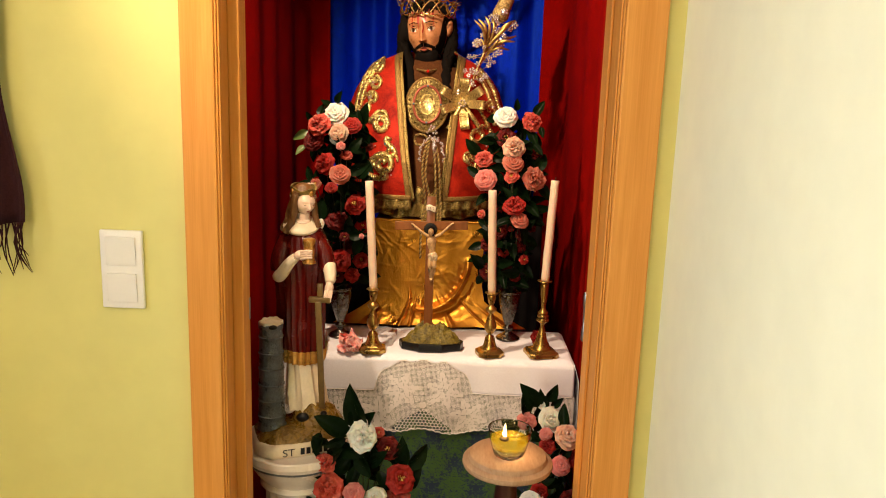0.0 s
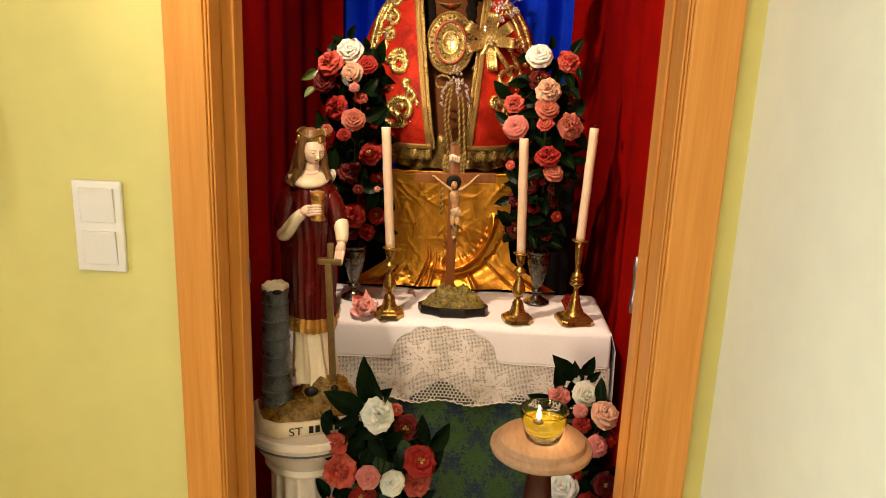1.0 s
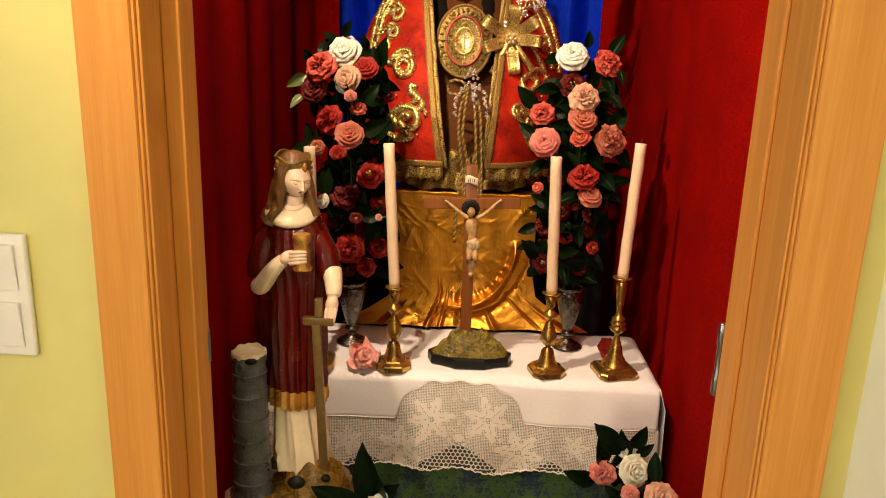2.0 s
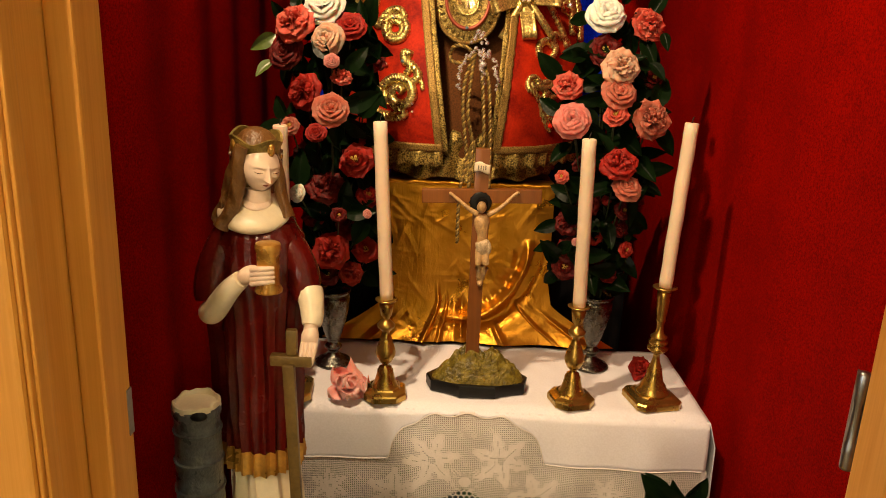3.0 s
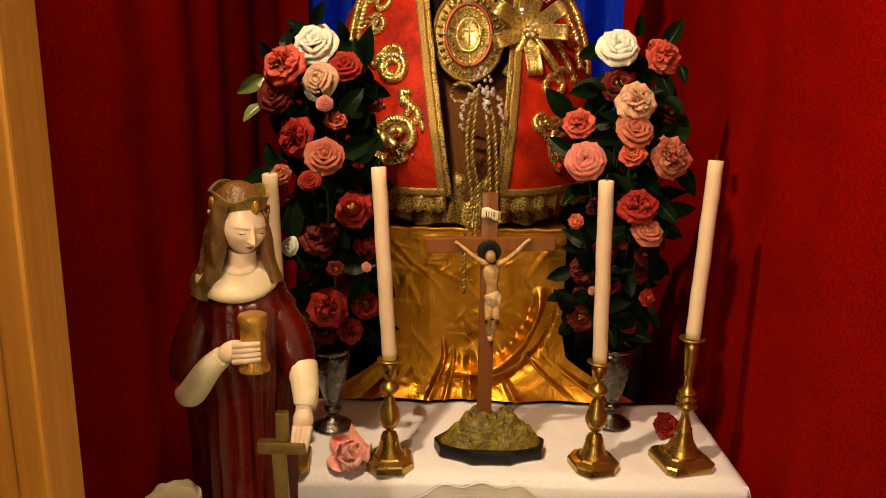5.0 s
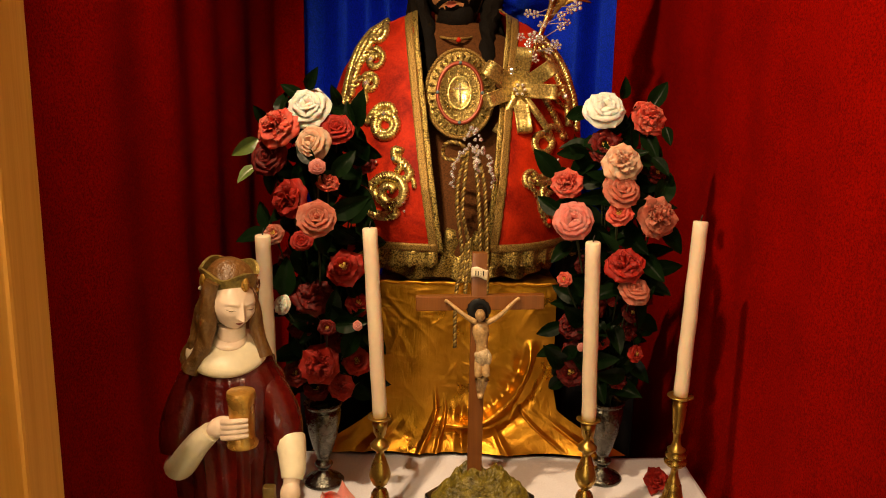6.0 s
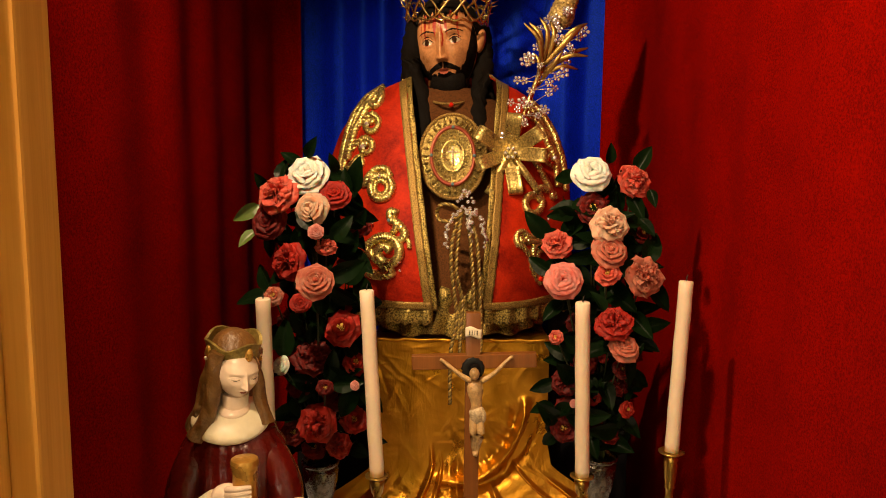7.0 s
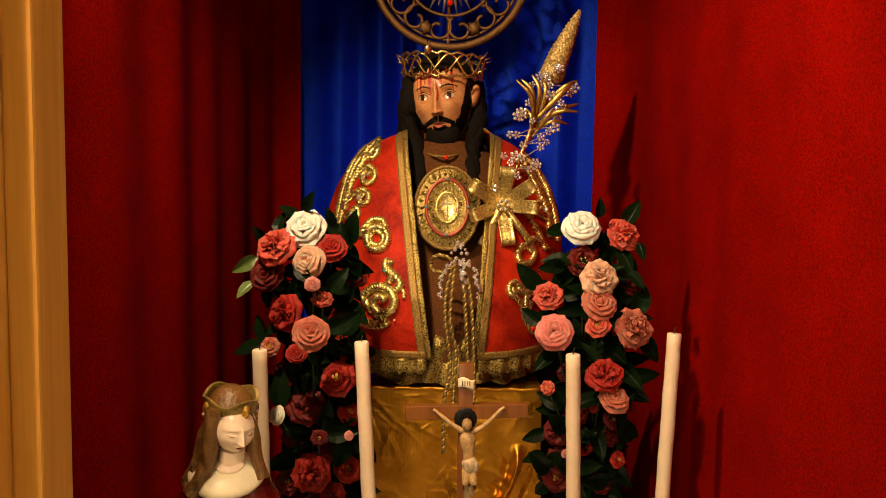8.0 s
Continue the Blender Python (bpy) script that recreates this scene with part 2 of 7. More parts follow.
BLUE_GEM = surface("pale_blue_gem", (0.25, 0.5, 0.6), 0.05, 0.6, 0.1, 50, 300, 0.0)
ENAMEL = surface("red_enamel", (0.22, 0.030, 0.010), 0.35, 0.3, 0.2, 60, 300, 0.2)
SKIN = surface("painted_flesh", (0.50, 0.225, 0.095), 0.30, 0, 0.40, 26, 220, 0.05)
BLOOD = surface("painted_blood", (0.34, 0.025, 0.012), 0.35)
HAIR = surface("black_painted_hair", (0.0045, 0.003, 0.002), 0.85, 0, 0.4, 30, 260, 0.6, 0.003, Specular_IOR_Level=0.12)
LIP = surface("painted_lips", (0.32, 0.075, 0.045), 0.35)
EYE_WHITE = surface("painted_eye_white", (0.44, 0.33, 0.22), 0.25)
IRIS = surface("painted_iris", (0.030, 0.014, 0.007), 0.15)
PALE_SKIN = surface("pale_plaster_flesh", (0.80, 0.61, 0.48), 0.32, 0, 0.10, 30, 220, 0.06)
BROWN_HAIR = surface("brown_plaster_hair", (0.145, 0.064, 0.016), 0.4, 0, 0.4, 40, 260, 0.5, 0.003)
MAROON = surface("maroon_plaster_glaze", (0.085, 0.0045, 0.003), 0.25, 0, 0.35, 30, 150, 0.28, 0.003, Specular_IOR_Level=0.32)
CREAM = surface("cream_plaster", (0.78, 0.68, 0.50), 0.35, 0, 0.1, 22, 180, 0.1)
PLASTER_GOLD = surface("gold_painted_plaster", (0.52, 0.27, 0.055), 0.30, 0.55, 0.35, 40, 200, 0.3)
AGED_BRASS = surface("aged_brass_paint", (0.26, 0.185, 0.050), 0.34, 0.35, 0.6, 90, 300, 0.5)
DARK_BRONZE = surface("dark_bronze_paint", (0.16, 0.10, 0.028), 0.35, 0.2, 0.3, 40, 200, 0.3)
GREY_TOWER = surface("grey_plaster_tower", (0.085, 0.098, 0.108), 0.3, 0, 0.5, 40, 200, 0.45, 0.004)
OCHRE = surface("ochre_plaster_ground", (0.18, 0.105, 0.011), 0.28, 0, 0.65, 45, 180, 0.6, 0.005)
BLACK_PAINT = surface("black_paint", (0.005, 0.005, 0.005), 0.4, Specular_IOR_Level=0.3)
MARBLE = surface("white_glazed_plaster", (0.78, 0.73, 0.66), 0.25, 0, 0.08, 12, 120, 0.06)
CROSS_WOOD = wood_paint("crucifix_wood", (0.16, 0.050, 0.011), (0.24, 0.082, 0.018), 0.3)
ROCK = surface("mossy_plaster_rock", (0.15, 0.115, 0.014), 0.38, 0, 0.85, 60, 190, 0.8, 0.006)
IVORY = surface("ivory_figure", (0.46, 0.29, 0.13), 0.32, 0, 0.5, 80, 300, 0.3)
CREAM_CLOTH = surface("carved_loincloth", (0.50, 0.38, 0.23), 0.4, 0, 0.5, 120, 400, 0.6, 0.003)
STAND_WOOD = wood_paint("turned_board", (0.33, 0.185, 0.095), (0.50, 0.335, 0.20), 0.65, (26, 6, 26))
DARK_WOOD = wood_paint("dark_red_wood", (0.035, 0.010, 0.006), (0.07, 0.018, 0.010), 0.35)
GLASS = glassy("clear_glass", (0.97, 0.99, 0.97))
OIL = glassy("yellow_oil", (0.95, 0.82, 0.06), 0.02, 1.47, 0.88)
WATER = glassy("lamp_water", (0.97, 0.93, 0.5), 0.02, 1.33, 0.97)
# black of the added sheets that stand in for shade behind the vases
SHADE_CLOTH = cloth("shade_cloth", (0.006, 0.005, 0.006), sheen=0.0)
CORK = surface("dark_float", (0.06, 0.035, 0.012), 0.6)
FLAME = glowing("candle_flame", (1.0, 0.62, 0.22), 26.0)
SWITCH = surface("white_switch_plastic", (0.80, 0.79, 0.76), 0.35, 0, 0.02, 20, 200, 0.02)
SCARF = cloth("dark_wool_scarf", (0.035, 0.010, 0.012), rough=0.95)
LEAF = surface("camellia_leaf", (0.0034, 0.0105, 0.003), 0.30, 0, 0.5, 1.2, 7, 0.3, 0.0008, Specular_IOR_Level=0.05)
PALE_LEAF = surface("young_leaf", (0.09, 0.14, 0.03), 0.35, 0, 0.3, 1.2, 7, 0.2, 0.0008)
STEM = surface("green_stem", (0.03, 0.045, 0.015), 0.6)
STAMEN = surface("yellow_stamens", (0.70, 0.45, 0.10), 0.7, 0, 0.2, 3, 12)
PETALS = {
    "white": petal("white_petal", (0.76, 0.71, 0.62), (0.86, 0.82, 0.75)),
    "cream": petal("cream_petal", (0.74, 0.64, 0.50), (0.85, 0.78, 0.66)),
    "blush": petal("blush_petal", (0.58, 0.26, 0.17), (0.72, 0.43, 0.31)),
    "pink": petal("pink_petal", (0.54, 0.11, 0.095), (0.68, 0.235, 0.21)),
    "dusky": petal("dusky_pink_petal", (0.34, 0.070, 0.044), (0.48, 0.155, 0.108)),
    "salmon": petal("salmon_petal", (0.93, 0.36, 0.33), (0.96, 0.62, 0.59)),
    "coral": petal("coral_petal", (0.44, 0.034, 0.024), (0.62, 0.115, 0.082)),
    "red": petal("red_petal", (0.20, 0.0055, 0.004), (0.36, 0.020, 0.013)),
    # dark red, deepened further to paint in the shade low in the flower columns
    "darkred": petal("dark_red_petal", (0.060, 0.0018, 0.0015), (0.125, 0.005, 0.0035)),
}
STRAW = glitter("pale_straw_gilt", (0.66, 0.47, 0.17), 170.0, 0.42, 0.9, 0.35, 0.35)

# ---------------- building blocks ----------------
def origin(ob):
    """Where a thing or part has its origin (no thing is turned while it is built)."""
    v = Vector((0, 0, 0))
    while ob is not None:
        v += ob.location
        ob = ob.parent
    return v


def thing(name, label, category, at, group=""):
    ob = new(name)
    ob.empty_display_size = 0.02
    ob.location = at
    return tagged(ob, label, category, group)


def part(name, bm, material, parent=None, label="", smooth=True, at=None):
    """Links a bmesh, in world places, as one mesh object under a thing or part."""
    me = bpy.data.meshes.new(name)
    bmesh.ops.recalc_face_normals(bm, faces=bm.faces)
    bm.to_mesh(me)
    bm.free()
    for m in material if isinstance(material, (list, tuple)) else (material,):
        me.materials.append(m)
    if smooth:
        me.polygons.foreach_set("use_smooth", [True] * len(me.polygons))
    ob = new(name, me)
    base = origin(parent) if parent is not None else Vector(at or (0, 0, 0))
    me.transform(Matrix.Translation(-base))
    if parent is not None:
        ob.parent = parent
    else:
        ob.location = base
    if label:
        ob["label"] = label
    return ob


def sharp(ob, angle=40):
    """Smooth shading that keeps edges steeper than the angle."""
    ob.data.set_sharp_from_angle(angle=radians(angle))
    return ob


def solid(ob, thickness, offset=-1.0):
    m = ob.modifiers.new("thickness", "SOLIDIFY")
    m.thickness, m.offset = thickness, offset
    return ob


def box(bm, x0, x1, y0, y1, z0, z1, bevel=0.0, mi=0, m=None):
    vs = [bm.verts.new((x, y, z)) for z in (z0, z1) for y in (y0, y1) for x in (x0, x1)]
    fs = [bm.faces.new([vs[i] for i in f]) for f in ((0, 2, 3, 1), (4, 5, 7, 6), (0, 1, 5, 4), (2, 6, 7, 3), (0, 4, 6, 2), (1, 3, 7, 5))]
    for f in fs:
        f.material_index = mi
    if bevel:
        es = list({e for f in fs for e in f.edges})
        r = bmesh.ops.bevel(bm, geom=es, offset=bevel, segments=2, affect="EDGES", profile=0.6, material=mi)
        vs = list({v for f in r["faces"] for v in f.verts} | {v for v in vs if v.is_valid})
    if m is not None:
        bmesh.ops.transform(bm, matrix=m, verts=[v for v in vs if v.is_valid])
    return vs


def skin(bm, rings, mi=0, close=True, caps=True):
    """Joins rings of points (all of one length) into a tube or a sheet."""
    vr = [[bm.verts.new(p) for p in ring] for ring in rings]
    n = len(vr[0])
    for a, b in zip(vr, vr[1:]):
        for i in range(n if close else n - 1):
            j = (i + 1) % n
            f = bm.faces.new((a[i], a[j], b[j], b[i]))
            f.material_index = mi(f.calc_center_median()) if callable(mi) else mi
    if close and caps:
        for ring in (vr[0], vr[-1]):
            f = bm.faces.new(ring)
            f.material_index = mi(f.calc_center_median()) if callable(mi) else mi
    return vr


def lathe(bm, profile, c, seg=32, mi=0, caps=True, flute=None):
    """Turns a profile of (radius, height) round the upright through c."""
    rings = []
    for r, z in profile:
        ring = []
        for k in range(seg):
            a = math.tau * k / seg
            q = r * (flute(a, z) if flute else 1.0)
            ring.append((c[0] + q * math.cos(a), c[1] + q * math.sin(a), c[2] + z))
        rings.append(ring)
    return skin(bm, rings, mi, True, caps)


def spline(pts, n):
    """A smooth line of n points through pts (Catmull-Rom)."""
    pts = [Vector(p) for p in pts]
    pts = [pts[0] * 2 - pts[1]] + pts + [pts[-1] * 2 - pts[-2]]
    out, m = [], len(pts) - 3
    for k in range(n):
        t = k / (n - 1) * m
        i = min(int(t), m - 1)
        t -= i
        a, b, c, d = pts[i:i + 4]
        out.append(0.5 * (2 * b + (c - a) * t + (2 * a - 5 * b + 4 * c - d) * t * t + (3 * b - a - 3 * c + d) * t ** 3))
    return out


def tube(bm, pts, radius, seg=8, mi=0, flat=1.0, up=(0, 0, 1), caps=True):
    """A tube along points; radius a number or one for each point; flat squeezes it along up."""
    pts = [Vector(p) for p in pts]
    n = len(pts)
    rings = []
    for k, p in enumerate(pts):
        d = (pts[min(k + 1, n - 1)] - pts[max(k - 1, 0)]).normalized()
        u = Vector(up)
        u = u - d * u.dot(d)
        if u.length < 1e-4:
            u = Vector((1, 0.3, 0)) - d * Vector((1, 0.3, 0)).dot(d)
        u.normalize()
        s = d.cross(u)
        r = radius[k] if isinstance(radius, (list, tuple)) else radius
        rings.append([p + (s * math.cos(a) + u * math.sin(a) * flat) * r for a in (math.tau * i / seg for i in range(seg))])
    return skin(bm, rings, mi, True, caps)


def sheet(bm, fn, nu, nv, mi=0):
    """A grid of faces over fn(u, v), u and v from 0 to 1."""
    return skin(bm, [[fn(i / nu, j / nv) for i in range(nu + 1)] for j in range(nv + 1)], mi, False, False)


def ball(bm, c, r, seg=12, rings=8, mi=0, fn=None, m=None):
    """A ball or egg; fn moves each unit direction; m turns it before it is placed."""
    r = (r, r, r) if isinstance(r, (int, float)) else r
    rows = []
    for j in range(rings + 1):
        ph = math.pi * (0.02 + 0.96 * j / rings)
        row = []
        for i in range(seg):
            a = math.tau * i / seg
            d = Vector((math.sin(ph) * math.sin(a), -math.sin(ph) * math.cos(a), math.cos(ph)))
            p = fn(d) if fn else d
            p = Vector((p.x * r[0], p.y * r[1], p.z * r[2]))
            row.append(Vector(c) + (m @ p if m is not None else p))
        rows.append(row)
    return skin(bm, rows, mi)


def rope(bm, pts, radius, turns_per_m=90.0, strands=2, seg=6, mi=0, step=0.004, two=False):
    """Twisted cord along points; two: the strands take materials in turn."""
    pts = [Vector(p) for p in pts]
    length = sum((b - a).length for a, b in zip(pts, pts[1:]))
    n = max(8, int(length / step))
    line = spline(pts, n)
    for s in range(strands):
        way = []
        for k, p in enumerate(line):
            d = (line[min(k + 1, n - 1)] - line[max(k - 1, 0)]).normalized()
            u = Vector((0, 1, 0)) - d * d.y
            u.normalize()
            v = d.cross(u)
            a = math.tau * (turns_per_m * length * k / n + s / strands)
            way.append(p + (u * math.cos(a) + v * math.sin(a)) * radius * 0.5)
        tube(bm, way, radius * 0.62, seg, mi + (s % 2 if two else 0))


def rot(rx=0, ry=0, rz=0):
    return Euler((radians(rx), radians(ry), radians(rz))).to_matrix()


def grain(x, y, z, s):
    return noise.noise(Vector((x * s, y * s, z * s)))


# ---------------- the hall and the niche ----------------
HALL_L, HALL_R, HALL_B, CEIL = -1.45, 0.640, -2.0, 2.60
WALL_F, WALL_K = 1.245, 1.385
OPEN_L, OPEN_R, OPEN_T = -0.213, 0.551, 2.18
NICHE_L, NICHE_R, NICHE_B = -0.42, 0.69, 3.0


def slab(name, x0, x1, y0, y1, z0, z1, material, label, category, holes=None):
    bm = bmesh.new()
    for b in holes or [(x0, x1, y0, y1, z0, z1)]:
        box(bm, *b)
    return tagged(part(name, bm, material, smooth=False), label, category, kind="structure")


slab("floor", HALL_L - .1, NICHE_R + .15, HALL_B - .1, NICHE_B + .1, -0.1, 0.0, FLOOR_TILE, "brown tiled hall floor", "floor")
slab("ceiling", HALL_L - .1, NICHE_R + .15, HALL_B - .1, NICHE_B + .1, CEIL, CEIL + .1, WHITE_PAINT, "plain white ceiling", "ceiling")
slab("wall_north", 0, 0, 0, 0, 0, 0, GREEN_WALL, "lime-green painted wall with the niche's doorway", "wall",
     [(HALL_L, OPEN_L - .012, WALL_F, WALL_K, 0, CEIL), (OPEN_R + .012, HALL_R + .1, WALL_F, WALL_K, 0, CEIL),
      (OPEN_L - .012, OPEN_R + .012, WALL_F, WALL_K, OPEN_T + .012, CEIL)])
slab("wall_east", HALL_R, HALL_R + .1, HALL_B, WALL_F, 0, CEIL, DAYLIT_WALL, "green hall wall, paler with daylight put into its colour", "wall")
WIN = (-0.45, 0.55, 0.8, 2.1)
slab("wall_west", 0, 0, 0, 0, 0, 0, GREEN_WALL, "green hall wall with a window opening", "wall",
     [(HALL_L - .1, HALL_L, HALL_B, WIN[0], 0, CEIL), (HALL_L - .1, HALL_L, WIN[1], WALL_F, 0, CEIL),
      (HALL_L - .1, HALL_L, WIN[0], WIN[1], 0, WIN[2]), (HALL_L - .1, HALL_L, WIN[0], WIN[1], WIN[3], CEIL)])
# the opening here is unseen, made only to hold the south fill
slab("wall_south", 0, 0, 0, 0, 0, 0, GREEN_WALL, "unseen green end wall of the hall with an opening added for the fill lamp", "wall",
     [(HALL_L, -1.13, HALL_B - .1, HALL_B, 0, CEIL), (-0.53, HALL_R, HALL_B - .1, HALL_B, 0, CEIL),
      (-1.13, -0.53, HALL_B - .1, HALL_B, 0, 1.0), (-1.13, -0.53, HALL_B - .1, HALL_B, 2.0, CEIL)])
slab("niche_wall_west", NICHE_L - .08, NICHE_L, WALL_K, NICHE_B, 0, CEIL, WHITE_PAINT, "plain niche wall behind the red drape", "wall")
slab("niche_wall_east", NICHE_R, NICHE_R + .08, WALL_K, NICHE_B, 0, CEIL, WHITE_PAINT, "plain niche wall behind the red drape", "wall")
slab("niche_wall_north", NICHE_L - .08, NICHE_R + .08, NICHE_B, NICHE_B + .08, 0, CEIL, WHITE_PAINT, "plain back wall of the niche", "wall")


def door_frame():
    """Casing, lining and stop of the doorway, each side and the head."""
    t = tagged(new("door_1"), "orange beech door frame without a door leaf", "door frame", kind="structure")
    t.location = (0.17, 1.3, 0)
    cf = WALL_F - 0.019                   # face of the casing
    for side, sx in (("L", 1), ("R", -1)):
        e = OPEN_L if sx > 0 else OPEN_R

        def X(d):
            return e + sx * d

        def bar(name, d0, d1, y0, y1, bev):
            bm = bmesh.new()
            x0, x1 = sorted((X(d0), X(d1)))
            box(bm, x0, x1, y0, y1, 0.0, OPEN_T + 0.05, bev)
            part(name, bm, FRAME_WOOD, t, smooth=False)
        back = WALL_K + (0.003 if sx > 0 else 0.012)
        bar("casing", *((-0.046, 0.0165) if sx > 0 else (-0.054, 0.0205)), cf, WALL_F - 0.001, 0.004)
        bar("casing_bead", *((0.017, 0.0205) if sx > 0 else (0.021, 0.0245)), cf + 0.004, WALL_F + 0.006, 0.0017)
        bar("casing_bead", *((0.021, 0.0245) if sx > 0 else (0.025, 0.0285)), cf + 0.008, WALL_F + 0.006, 0.0017)
        bar("lining", -0.011, 0.016 if sx > 0 else 0.022, WALL_F + 0.007, back, 0.002)
        if sx > 0:
            bar("door_stop", 0.0165, 0.039, WALL_F + 0.060, 1.352, 0.003)
        else:
            bar("door_stop", 0.0225, 0.028, WALL_F + 0.085, WALL_K + 0.004, 0.002)
    for name, z0, z1, y0, y1 in (("casing", OPEN_T - .011, OPEN_T + .054, cf, WALL_F - .001), ("lining", OPEN_T - .016, OPEN_T + .011, WALL_F + .001, WALL_K + .012)):
        bm = bmesh.new()
        box(bm, OPEN_L + 0.017, OPEN_R - 0.017, y0, y1, z0, z1, 0.003)
        part(name, bm, FRAME_WOOD, t, smooth=False)
    # strike plate let into the left stop
    bm = bmesh.new()
    box(bm, OPEN_L + 0.0380, OPEN_L + 0.0400, 1.342, 1.3515, 1.030, 1.076, 0.0006)
    part("strike_plate", bm, STEEL, t, "small steel strike plate", smooth=False)
    # lift-off hinge on the right lining
    bm = bmesh.new()
    c = (0.527, 1.404, 0.0)
    lathe(bm, [(0.0, 0.992), (0.0052, 0.993), (0.0064, 0.997), (0.0064, 1.022), (0.0050, 1.026), (0.0050, 1.066), (0.0064, 1.070), (0.0064, 1.096), (0.0048, 1.100), (0.0, 1.101)], c, 16)
    h = part("hinge", bm, STEEL, t, "worn steel lift-off hinge")
    bm = bmesh.new()
    box(bm, 0.5315, 0.5335, 1.398, 1.425, 1.0, 1.094, 0.0006)
    part("hinge_leaf", bm, STEEL, h, smooth=False)


door_frame()


def light_switch():
    t = thing("light_switch", "white double rocker light switch on the green wall", "light switch", (-0.386, WALL_F, 1.151))
    cx, y = -0.386, WALL_F
    bm = bmesh.new()
    box(bm, cx - .0405, cx + .0405, y - .009, y - .0005, 1.151 - .076, 1.151 + .076, .003)
    part("cover_frame", bm, SWITCH, t)
    for dz in (-0.0355, 0.0355):
        bm = bmesh.new()
        box(bm, cx - .0285, cx + .0285, y - .0125, y - .0085, 1.151 + dz - .0285, 1.151 + dz + .0285, .0015, m=None)
        for v in bm.verts:
            if v.co.y < y - .011:
                v.co.y -= 0.0025 * (v.co.z - 1.151 - dz) / .0285
        part("rocker", bm, SWITCH, t, smooth=False)


light_switch()


def hanging_scarf():
    t = thing("hanging_scarf", "dark maroon fringed scarf hanging on the green wall", "scarf", (-0.64, WALL_F, 1.5))
    rng = random.Random(4)

    def fn(u, v):
        z = 1.75 - v * 0.54 + 0.03 * u * v
        half = 0.045 + 0.040 * v ** 0.7 + 0.012 * max(0, v - .7)
        x = -0.648 + (u - 0.5) * 2 * half + 0.008 * math.sin(v * 9) * u
        y = WALL_F - 0.022 - 0.012 * math.sin(u * 19 + v) - 0.01 * grain(u, v, 0, 4)
        return (x, y, z)
    bm = bmesh.new()
    sheet(bm, fn, 30, 20)
    solid(part("scarf_cloth", bm, SCARF, t), 0.004)
    bm = bmesh.new()
    for k in range(46):
        u = k / 45
        p = Vector(fn(u, 1.0))
        l = rng.uniform(0.05, 0.10)
        tube(bm, spline([p, p + Vector((rng.uniform(-.01, .01), -.004, -l * .5)), p + Vector((rng.uniform(-.018, .018), rng.uniform(-.01, .004), -l))], 6), [.0016, .0016, .0014, .0013, .001, .0006], 5)
    part("fringe", bm, SCARF, t, "tangled wool fringe")
    bm = bmesh.new()
    tube(bm, [(-0.66, WALL_F - .001, 1.76), (-0.66, WALL_F - .03, 1.755), (-0.66, WALL_F - .045, 1.775)], .006, 10)
    part("wall_hook", bm, STEEL, t)


hanging_scarf()


# ---------------- drapes ----------------
def drape(name, label, material, path, z0, z1, depth, waves, seed, n=160, lean=0.0):
    """Hanging cloth along a line in plan, with folds that wander and deepen downwards."""
    fine = spline([(x, y, 0) for x, y in path], 600)
    run = [0.0]
    for p, q in zip(fine, fine[1:]):
        run.append(run[-1] + (q - p).length)
    line, k = [], 0
    for i in range(n):                    # even steps along the cloth
        s = run[-1] * i / (n - 1)
        while k < len(run) - 2 and run[k + 1] < s:
            k += 1
        line.append(fine[k].lerp(fine[k + 1], (s - run[k]) / max(1e-9, run[k + 1] - run[k])))
    bm = bmesh.new()

    def at(i, j, rows=26):
        v = j / rows
        p = line[i]
        d = (line[min(i + 1, n - 1)] - line[max(i - 1, 0)]).normalized()
        s = Vector((d.y, -d.x, 0))
        u = i / (n - 1)
        f = math.sin(math.tau * waves * (u + 0.03 * math.sin(5 * u + seed)) + 0.5 * grain(u * 3, v * .5, seed, 1.0) * 3)
        f = f * (0.5 + 0.5 * grain(u * 5, v * .4, seed + 7, 1.0) + 0.4 * v)
        f += 0.7 * grain(u * 9, v * .7, seed + 3, 1.0)
        return (p.x + s.x * f * depth, p.y + s.y * f * depth, z1 + (z0 - z1) * v)
    skin(bm, [[at(i, j) for i in range(n)] for j in range(27)], 0, False, False)
    ob = part(name, bm, material, at=(path[0][0], path[0][1], z0))
    return solid(tagged(ob, label, "drape"), 0.002, 0.0)


drape("red_drape", "deep red cloth drape in loose vertical folds on the niche wall", RED_CLOTH, [(-0.385, 1.41), (-0.375, 1.9), (-0.385, 2.5), (-0.37, 2.84), (-0.33, 2.90), (-0.285, 2.90)], 0.01, 2.57, 0.0085, 7, 1.0)
drape("red_drape", "deep red cloth stretched nearly flat along the niche wall", RED_CLOTH, [(0.655, 1.43), (0.650, 1.9), (0.645, 2.45), (0.635, 2.80), (0.60, 2.88), (0.55, 2.90)], 0.01, 2.57, 0.005, 6, 5.0)
drape("blue_curtain", "royal blue satin curtain gathered in folds behind the statue", BLUE_CLOTH, [(-0.40, 2.955), (0.1, 2.95), (0.66, 2.955)], 0.01, 2.57, 0.030, 7.5, 4.0, 300)


# ---------------- table, cloths ----------------
TX0, TX1, TY0, TY1, TZ = -0.275, 0.600, 1.972, 2.262, 0.742


